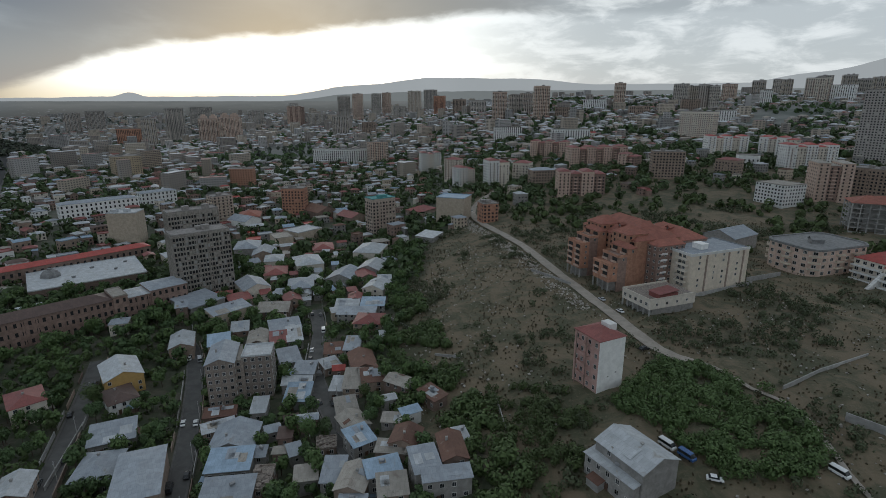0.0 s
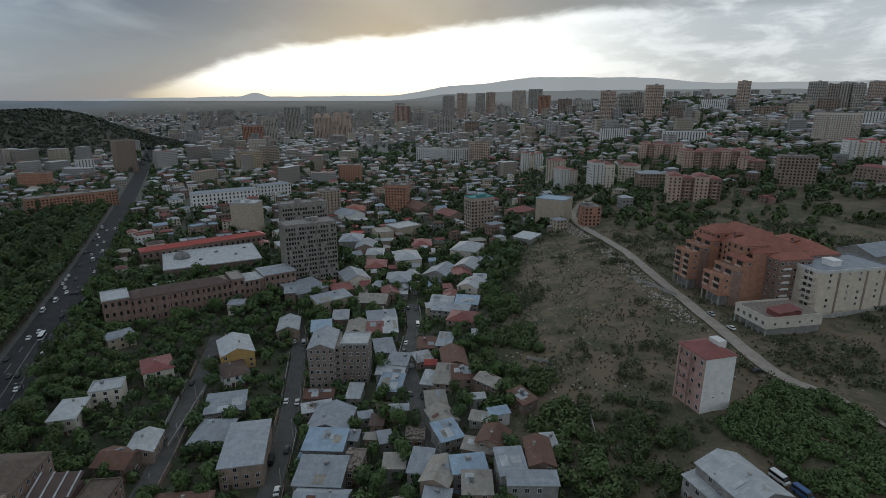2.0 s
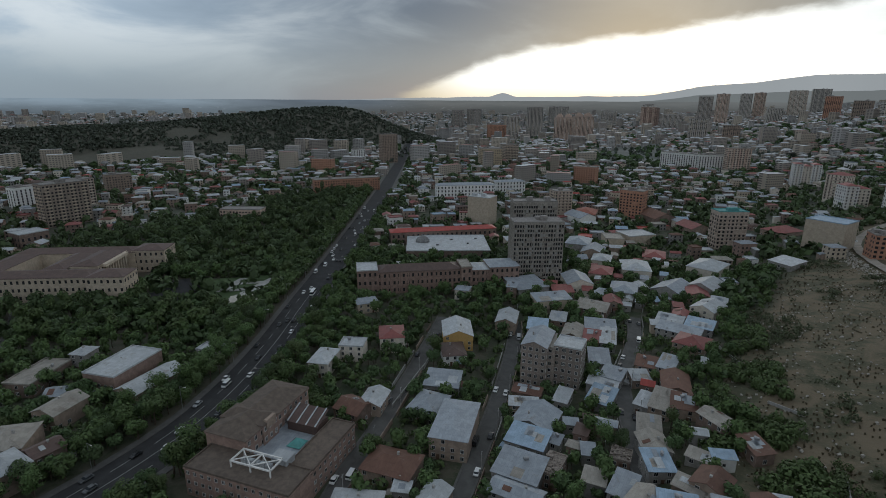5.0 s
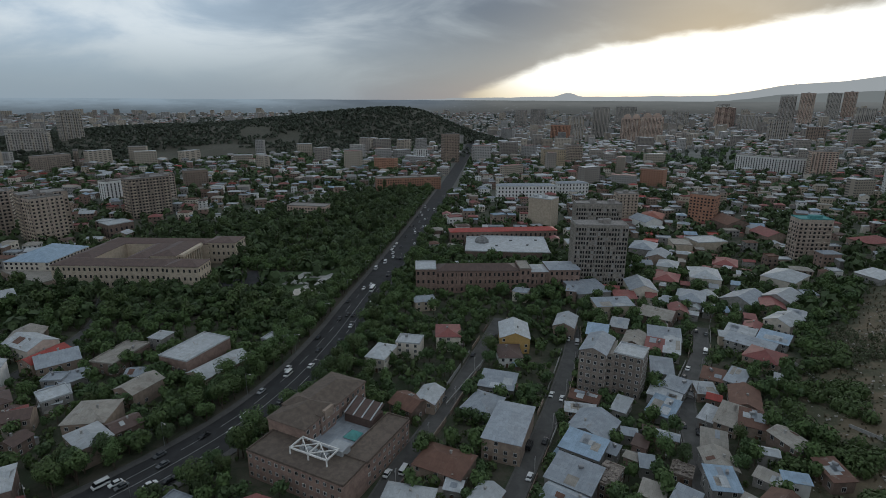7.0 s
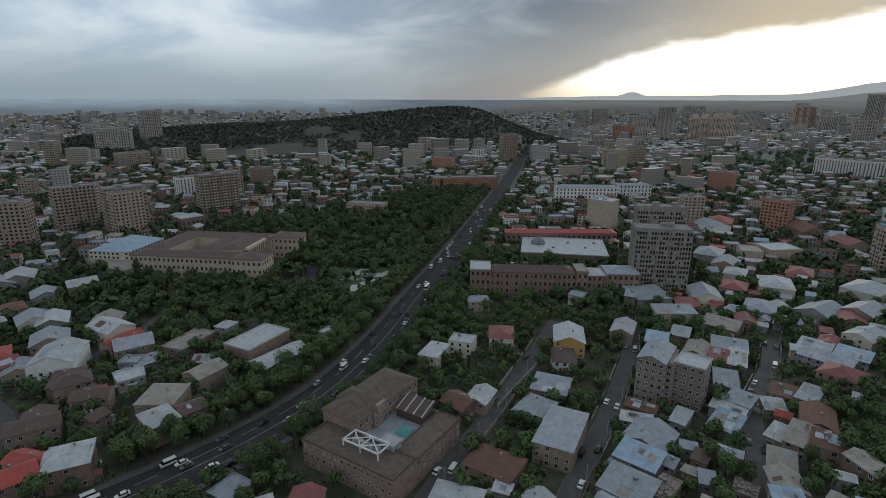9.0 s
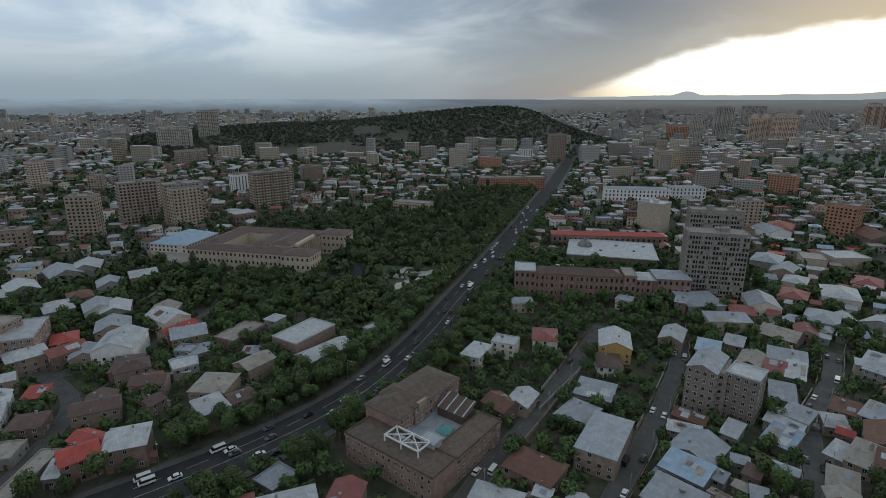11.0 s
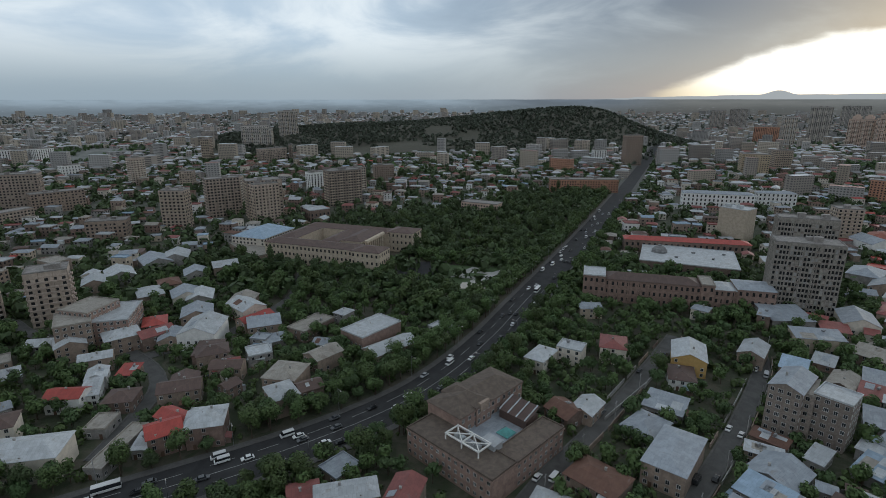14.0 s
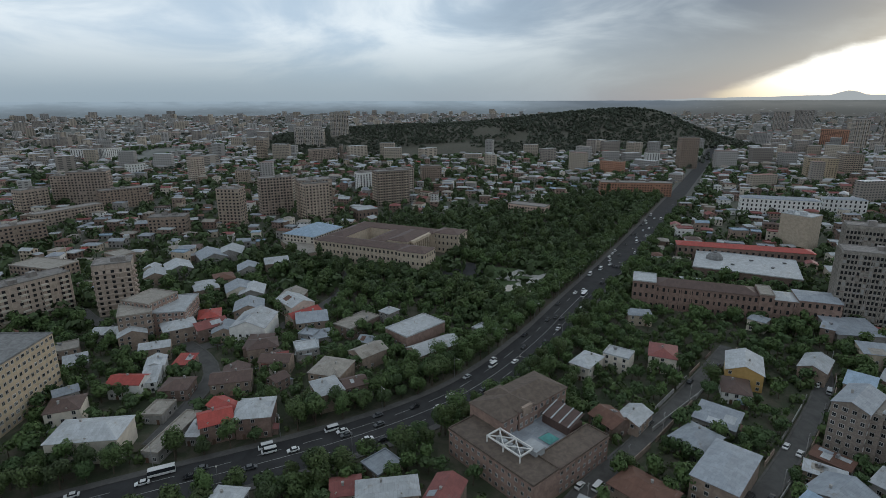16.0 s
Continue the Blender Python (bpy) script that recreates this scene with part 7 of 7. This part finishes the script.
def tufts(name, count, material, label):
    """Dry grass blades in tufts."""
    verts, faces = [], []
    n = 0
    while n < count:
        x, y = rng.uniform(-25, 260), rng.uniform(100, 430)
        if not in_field(x, y) or away(x, y, TRACK) < 4.5:
            continue
        n += 1
        z = ground_z(x, y) + 0.4
        for _ in range(4):
            a, s = rng.uniform(0, 6.283), rng.uniform(0.1, 0.4)
            b = len(verts)
            dx, dy = math.cos(a) * 0.2, math.sin(a) * 0.2
            verts += [(x - dx, y - dy, z - 0.6), (x + dx, y + dy, z - 0.6), (x + dx * 2.2, y + dy * 1.4, z + s), (x - dx * 1.2, y - dy * 2.0, z + s * 0.8)]
            faces.append((b, b + 1, b + 2, b + 3))
    tagged(new(name, raw(name, verts, faces, material)), label, "grass", kind="stuff")


tufts("dry_grass", 9000, GRASS, "straw-coloured dry grass tufts on the slope")


def rubble(name, count, spot, sizes, label):
    verts, faces = [], []
    n = 0
    while n < count:
        p = spot()
        if p is None:
            continue
        n += 1
        s = rng.uniform(*sizes)
        m = pose(p[0], p[1], ground_z(*p) + 0.35, rng.uniform(-30, 30), rng.uniform(-30, 30), rng.uniform(0, 360))
        loc, lf = [], []
        box_faces(loc, lf, -s * 0.7, s * 0.6, -s * 0.5, s * 0.5, -s * 0.5, s * 0.4)
        b = len(verts)
        verts += [tuple(m @ (Vector(q) * rng.uniform(0.7, 1.2))) for q in loc]
        faces += [tuple(i + b for i in q) for q in lf]
    tagged(new(name, raw(name, verts, faces, ROCK)), label, "rubble", kind="stuff")


def spot_bank():
    i = rng.randrange(8, len(TRACK) - 20)
    x, y = TRACK[i][0] + rng.gauss(-9, 4), TRACK[i][1] + rng.uniform(-5, 5)
    return (x, y) if free(x, y, 0.5) and away(x, y, TRACK) > 4.6 else None


def spot_east():
    x, y = rng.uniform(70, 230), rng.uniform(100, 260)
    return (x, y) if free(x, y, 0.5) and away(x, y, TRACK) > 4.6 and not inside(x, y, THICKET) else None


def spot_hill():
    x, y = rng.uniform(-25, 40), rng.uniform(150, 380)
    return (x, y) if in_field(x, y) and free(x, y, 0.5) and away(x, y, TRACK) > 4.6 else None


rubble("rubble_bank", 900, spot_bank, (0.2, 0.9), "pale rubble tipped along the track")
rubble("rubble_slope", 600, spot_east, (0.15, 0.7), "loose stones on bare earth")
rubble("rubble_terrace", 500, spot_hill, (0.2, 0.8), "stones of collapsed garden terraces")

# ---- walls and fences ----


def stone_wall(a, b, h, thick, material, label):
    (ax, ay), (bx, by) = a, b
    n = max(1, int(math.hypot(bx - ax, by - ay) / 4))
    e = Vector((bx - ax, by - ay)).normalized()
    nx, ny = e.y * thick / 2, -e.x * thick / 2
    verts, faces = [], []
    for i in range(n + 1):
        x, y = ax + (bx - ax) * i / n, ay + (by - ay) * i / n
        z = ground_z(x, y)
        verts += [(x - nx, y - ny, z - 1.5), (x + nx, y + ny, z - 1.5), (x + nx, y + ny, z + h), (x - nx, y - ny, z + h)]
    for i in range(n):
        o = i * 4
        for j in range(4):
            faces.append((o + j, o + (j + 1) % 4, o + 4 + (j + 1) % 4, o + 4 + j))
    faces += [(3, 2, 1, 0), (n * 4, n * 4 + 1, n * 4 + 2, n * 4 + 3)]
    tagged(new("garden_wall", raw("garden_wall", verts, faces, material)), label, "wall")


for a, b, h in (
    ((119.7, 167.8), (140.9, 180.0), 1.6), ((140.9, 180.0), (168.7, 192.8), 1.6), ((127.8, 148.9), (137.3, 137.5), 3.0),
    ((101.8, 245.2), (170.5, 278.6), 2.4), ((170.0, 283.4), (195.1, 293.4), 3.0), ((18.8, 174.0), (20.4, 151.1), 1.8),
    ((-69.5, 169.4), (-52.9, 183.1), 1.8), ((-52.9, 183.1), (-47.5, 165.5), 1.8), ((-60.8, 161.1), (-50.6, 163.6), 1.8),
    ((53.2, 306.7), (70.6, 278.6), 1.6), ((-3.5, 214.7), (7.0, 207.8), 1.2), ((-31.7, 273.5), (-11.1, 239.7), 1.2),
    ((-179.2, 127.6), (-160.7, 130.1), 2.0), ((-127.0, 143.3), (-137.6, 178.9), 1.8), ((-86.5, 160.3), (-93.6, 188.1), 2.0),
):
    stone_wall(a, b, h, 0.35, WALL["concrete"], "low weathered concrete garden wall")

# ---- walls along the side streets, and poles ----
for line in STREETS[:3]:
    for off in (-4.4, 4.4):
        s = rng.uniform(0, 8)
        while True:
            run = rng.uniform(8, 20)
            p, q = along_line(line, s, off), along_line(line, s + run, off)
            if not p or not q:
                break
            mid = ((p[0] + q[0]) / 2, (p[1] + q[1]) / 2)
            if all(free(*c, 0.6) for c in (p[:2], mid, q[:2])):
                stone_wall(p[:2], q[:2], rng.uniform(1.4, 2.3), 0.3, rng.choice([WALL["concrete"], WALL["stone"], WALL["tan"], WALL["grey"]]), "weathered plastered yard wall beside the street")
            s += run + rng.uniform(2, 8)


def pole_meshes():
    bm = bmesh.new()
    bmesh.ops.create_cone(bm, cap_ends=True, segments=8, radius1=0.16, radius2=0.1, depth=9)
    bmesh.ops.translate(bm, verts=bm.verts, vec=(0, 0, 4.4))
    shaft = mesh_of("shaft", bm, WALL["concrete"])
    v, f = [], []
    box_faces(v, f, -1.0, 1.0, -0.06, 0.06, 8.2, 8.35)
    return shaft, raw("crossarm", v, f, METAL)


POLE = pole_meshes()
for line in STREETS[:3]:
    for i in range(7):
        p = along_line(line, 6 + i * 27, 3.7)
        if p and free(p[0], p[1], 0.3):
            t = thing("utility_pole", p[0], p[1], p[2], "grey concrete utility pole beside the street", "pole", "street poles")
            part("shaft", POLE[0], t)
            part("crossarm", POLE[1], t)

# ---- park garden with paved paths ----
LAWN = surface("mown_lawn", (0.075, 0.115, 0.045), 0.95, 0.2)
for name, ring, material, label in (("lawn", GARDEN, LAWN, "mown green lawn of the park garden"), ("pavement_plaza", PLAZA, ASPHALT, "asphalt forecourt before the university")):
    tagged(new(name, raw(name, [(x, y, ground_z(x, y) + 0.2) for x, y in ring], [tuple(range(len(ring)))[::-1]], material)), label, "ground", kind="structure")
for a, b, wide in (((-286.1, 174.7), (-300.7, 221.5), 3), ((-304.3, 179.9), (-315.9, 205.5), 3), ((-302.2, 185.0), (-286.9, 203.9), 2.2), ((-310.6, 195.0), (-292.5, 215.3), 2.2)):
    strip("path_park", bend([a, b], 4), wide, 0.35, surface("pale_paving", (0.42, 0.41, 0.39), 0.8), "pale paved garden path")
x, y = (-281.3, 182.0)
basin = thing("fountain_basin", x, y, 50, "pale stone fountain terrace in the park garden", "fountain")
v, f = [], []
box_faces(v, f, -9, 9, -6, 6, -1, 0.7)
part("terrace", raw("terrace", v, f, STONE_TRIM), basin)
v, f = [], []
for q in ((-4, 4, -3, -2.6), (-4, 4, 2.6, 3), (-4, -3.6, -2.6, 2.6), (3.6, 4, -2.6, 2.6)):
    box_faces(v, f, *q, 0.7, 1.3)
part("rim", raw("rim", v, f, STONE_TRIM), basin)

# ---- vehicles ----


def car_parts(kind, colour):
    """Body, glasshouse and wheels of one kind of vehicle."""
    bm = bmesh.new()
    length, wide, belt, top = {"car": (4.4, 1.8, 0.95, 1.48), "van": (5.2, 2.0, 1.2, 2.2), "bus": (8.4, 2.4, 1.3, 2.8)}[kind]
    prof = {"car": [(-0.5, 0.3), (0.5, 0.3), (0.5, 0.72), (0.27, 0.95), (-0.42, 0.97), (-0.5, 0.8)],
            "van": [(-0.5, 0.35), (0.5, 0.35), (0.5, 1.0), (0.42, 1.2), (-0.5, 1.2)], "bus": [(-0.5, 0.4), (0.5, 0.4), (0.5, 1.3), (-0.5, 1.3)]}[kind]
    def loft(profile, half, inset):
        a = [bm.verts.new((x * length, -half + (inset if z > belt else 0), z)) for x, z in profile]
        b = [bm.verts.new((x * length, half - (inset if z > belt else 0), z)) for x, z in profile]
        bm.faces.new(a[::-1]), bm.faces.new(b)
        for i in range(len(a)):
            j = (i + 1) % len(a)
            bm.faces.new((a[i], a[j], b[j], b[i]))
    loft(prof, wide / 2, 0)
    bmesh.ops.recalc_face_normals(bm, faces=bm.faces)
    bmesh.ops.bevel(bm, geom=bm.edges[:], offset=0.07, segments=1, affect="EDGES")
    body = mesh_of("body", bm, colour)
    bm = bmesh.new()
    cab = {"car": [(-0.38, belt), (0.25, belt), (0.10, top - 0.06), (-0.26, top - 0.06)], "van": [(-0.49, belt), (0.42, belt), (0.30, top - 0.1), (-0.49, top - 0.1)], "bus": [(-0.495, belt), (0.495, belt), (0.47, top - 0.2), (-0.49, top - 0.2)]}[kind]
    loft(cab, wide / 2 - 0.06, 0.14)
    bmesh.ops.recalc_face_normals(bm, faces=bm.faces)
    glass = mesh_of("glasshouse", bm, GLASS)
    bm = bmesh.new()
    roof = {"car": (-0.27, 0.11), "van": (-0.5, 0.31), "bus": (-0.5, 0.48)}[kind]
    loft([(roof[0], top - 0.06 if kind == "car" else top - 0.2), (roof[1], top - 0.06 if kind == "car" else top - 0.2), (roof[1] - 0.02, top), (roof[0] + 0.01, top)], wide / 2 - 0.08, 0.06)
    bmesh.ops.recalc_face_normals(bm, faces=bm.faces)
    lid = mesh_of("roof_panel", bm, colour)
    return length, wide, body, glass, lid


def wheel_mesh():
    bm = bmesh.new()
    bmesh.ops.create_cone(bm, cap_ends=True, segments=12, radius1=0.33, radius2=0.33, depth=0.22)
    bmesh.ops.rotate(bm, verts=bm.verts, matrix=Matrix.Rotation(radians(90), 3, "X"))
    return mesh_of("wheel", bm, surface("tyre_rubber", (0.02, 0.02, 0.02), 0.9))


WHEEL = wheel_mesh()
PAINTS = {n: surface(n + "_car_paint", c, 0.28, 0.04, bump=0.0) for n, c in (("white", (0.75, 0.75, 0.75)), ("black", (0.02, 0.02, 0.022)), ("silver", (0.42, 0.43, 0.45)), ("grey", (0.12, 0.125, 0.13)), ("red", (0.42, 0.03, 0.02)), ("blue", (0.05, 0.12, 0.30)))}
FLEET = {}


def vehicle(x, y, rz, kind, colour, where):
    key = (kind, colour)
    if key not in FLEET:
        FLEET[key] = car_parts(kind, PAINTS[colour])
    length, wide, body, glass, lid = FLEET[key]
    name = {"car": "car", "van": "van", "bus": "minibus"}[kind]
    c = thing(name, x, y, rz, f"{colour} {name} with dark windows {where}", name, "traffic", ground_z(x, y) + 0.24)
    part("body", body, c)
    part("glasshouse", glass, c)
    part("roof_panel", lid, c)
    for sx in (-0.3, 0.3):
        for sy in (-1, 1):
            part("wheel", WHEEL, c, pose(sx * length, sy * (wide / 2 - 0.1), 0.33))


COLOURS = ["white"] * 16 + ["black"] * 11 + ["silver"] * 4 + ["grey"] * 4 + ["red"]
for off in (-7.6, -4.6, -1.7, 1.7, 4.7, 7.6):
    s = 150 + rng.uniform(0, 12)
    while s < 780:
        p = along_line(AVENUE, s, off)
        if p and p[1] > -100:
            kind = "bus" if rng.random() < 0.05 else "van" if rng.random() < 0.12 else "car"
            vehicle(p[0], p[1], p[2] + (180 if off < 0 else 0), kind, "white" if kind != "car" else rng.choice(COLOURS), "on the avenue")
        s += rng.uniform(9, 34 if s < 300 else 70) if off < 0 else rng.uniform(16, 90)
for line in STREETS[:3]:
    for off in (-2.2, 2.3):
        s = rng.uniform(4, 20)
        while True:
            p = along_line(line, s, off)
            if not p:
                break
            vehicle(p[0], p[1], p[2], "van" if rng.random() < 0.1 else "car", rng.choice(COLOURS), "parked on the side street")
            s += rng.uniform(9, 60)
for t, rz, colour, kind in (((81.0, 255.2), 110, "silver", "car"), ((85.2, 239.3), 110, "white", "car"), ((27.6, 502.5), 95, "white", "car"), ((69.8, 131.2), -60, "blue", "van"), ((74.0, 123.1), -20, "white", "car"), ((109.2, 125.0), -65, "white", "van"), ((66.0, 135.9), -60, "white", "van"), ((82.1, 198.8), 20, "black", "car")):
    vehicle(*t, rz, kind, colour, "on bare ground")

# ---- street lamps ----


def lamp_meshes():
    bm = bmesh.new()
    bmesh.ops.create_cone(bm, cap_ends=True, segments=8, radius1=0.12, radius2=0.07, depth=10)
    bmesh.ops.translate(bm, verts=bm.verts, vec=(0, 0, 5))
    pole = mesh_of("pole", bm, METAL)
    v, f = [], []
    box_faces(v, f, -0.05, 2.2, -0.05, 0.05, 9.9, 10.0)
    arm = raw("arm", v, f, METAL)
    v, f = [], []
    box_faces(v, f, 1.9, 2.7, -0.18, 0.18, 9.8, 10.05)
    return pole, arm, raw("lamp_head", v, f, STONE_TRIM)


LAMP = lamp_meshes()
for i in range(16):
    for off in (-12, 12):
        p = along_line(AVENUE, 150 + i * 42 + (off > 0) * 20, off)
        t = thing("street_lamp", p[0], p[1], p[2] + (90 if off > 0 else -90), "grey steel street lamp beside the avenue", "lamp post", "avenue lamps")
        for name, me in zip(("pole", "arm", "lamp_head"), LAMP):
            part(name, me, t)

# ---- distant hills ----


def far_hills(name, spans, colour, label, r=4860):
    """A long hill line at the horizon, light and mist painted in as emission; spans: bearing and height in degrees."""
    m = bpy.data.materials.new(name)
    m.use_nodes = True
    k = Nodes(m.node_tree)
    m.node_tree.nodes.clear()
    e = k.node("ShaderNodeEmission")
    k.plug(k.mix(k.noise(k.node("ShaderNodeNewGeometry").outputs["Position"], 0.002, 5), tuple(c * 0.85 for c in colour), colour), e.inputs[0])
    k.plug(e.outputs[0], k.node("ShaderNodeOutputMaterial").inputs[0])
    verts, faces = [], []
    az = spans[0][0]
    while az >= spans[-1][0]:
        for (a0, h0), (a1, h1) in zip(spans, spans[1:]):
            if a0 >= az >= a1:
                u = (a0 - az) / (a0 - a1)
                h = h0 + (h1 - h0) * u * u * (3 - 2 * u)
                break
        h += 0.06 * noise.noise((az * 0.5, 3, 1)) + 0.03 * noise.noise((az * 2.2, 5, 1))
        a = radians(az)
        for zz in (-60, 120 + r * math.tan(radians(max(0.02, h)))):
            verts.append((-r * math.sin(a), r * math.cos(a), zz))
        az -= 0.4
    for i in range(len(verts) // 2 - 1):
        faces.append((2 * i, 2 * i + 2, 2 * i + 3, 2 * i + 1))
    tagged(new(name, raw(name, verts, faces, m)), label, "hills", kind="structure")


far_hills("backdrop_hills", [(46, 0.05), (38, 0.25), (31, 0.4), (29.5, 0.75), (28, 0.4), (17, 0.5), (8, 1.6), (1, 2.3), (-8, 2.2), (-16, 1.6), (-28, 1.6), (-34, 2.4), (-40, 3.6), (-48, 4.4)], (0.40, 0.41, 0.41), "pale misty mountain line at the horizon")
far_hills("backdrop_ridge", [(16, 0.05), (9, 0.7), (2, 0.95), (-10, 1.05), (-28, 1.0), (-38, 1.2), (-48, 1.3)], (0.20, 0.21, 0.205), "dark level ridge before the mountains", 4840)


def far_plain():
    """The last kilometres of plain before the horizon, its rain haze painted in as a glow."""
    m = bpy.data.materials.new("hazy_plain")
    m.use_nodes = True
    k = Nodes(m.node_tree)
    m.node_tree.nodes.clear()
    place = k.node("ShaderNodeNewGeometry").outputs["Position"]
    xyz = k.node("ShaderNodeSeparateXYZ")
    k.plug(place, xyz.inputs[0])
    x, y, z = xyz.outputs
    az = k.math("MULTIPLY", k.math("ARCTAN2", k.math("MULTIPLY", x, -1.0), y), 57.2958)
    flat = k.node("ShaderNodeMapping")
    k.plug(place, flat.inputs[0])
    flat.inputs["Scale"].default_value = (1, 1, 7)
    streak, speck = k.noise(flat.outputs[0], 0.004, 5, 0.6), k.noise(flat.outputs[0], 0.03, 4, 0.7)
    # Painted glow: tint follows the bearing and pales upward to meet the sky.
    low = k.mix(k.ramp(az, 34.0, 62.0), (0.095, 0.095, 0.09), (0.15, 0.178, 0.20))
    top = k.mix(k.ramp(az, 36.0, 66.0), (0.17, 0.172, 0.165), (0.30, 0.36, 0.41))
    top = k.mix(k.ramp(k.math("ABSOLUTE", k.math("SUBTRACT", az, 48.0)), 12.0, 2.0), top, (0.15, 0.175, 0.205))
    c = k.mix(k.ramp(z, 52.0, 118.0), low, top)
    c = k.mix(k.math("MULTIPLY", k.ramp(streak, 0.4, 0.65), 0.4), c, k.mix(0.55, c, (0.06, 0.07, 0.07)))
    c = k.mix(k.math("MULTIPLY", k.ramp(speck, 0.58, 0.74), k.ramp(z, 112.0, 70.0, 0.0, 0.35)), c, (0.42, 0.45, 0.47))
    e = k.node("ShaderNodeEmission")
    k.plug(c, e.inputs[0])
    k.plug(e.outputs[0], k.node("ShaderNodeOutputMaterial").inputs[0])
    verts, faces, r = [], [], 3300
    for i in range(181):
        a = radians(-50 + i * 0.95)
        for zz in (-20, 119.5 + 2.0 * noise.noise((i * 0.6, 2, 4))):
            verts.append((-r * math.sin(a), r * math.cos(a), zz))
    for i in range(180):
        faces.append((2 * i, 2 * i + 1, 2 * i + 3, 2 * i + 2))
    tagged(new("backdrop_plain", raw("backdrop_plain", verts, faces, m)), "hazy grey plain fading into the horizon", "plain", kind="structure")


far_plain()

# ---- pale reservoir on the plain ----
v = [(-2200.8, -76.0), (-2326.1, -26.1), (-2382.7, 77.5), (-2259.8, 78.6), (-2114.0, 5.6)]
tagged(new("water_reservoir", raw("water_reservoir", [(x, y, ground_z(x, y) + 6) for x, y in v], [(4, 3, 2, 1, 0)], surface("still_water", (0.25, 0.28, 0.30), 0.08, 0.1, 0.01, 0.05, 0.0))), "pale still reservoir on the plain", "water", kind="structure")
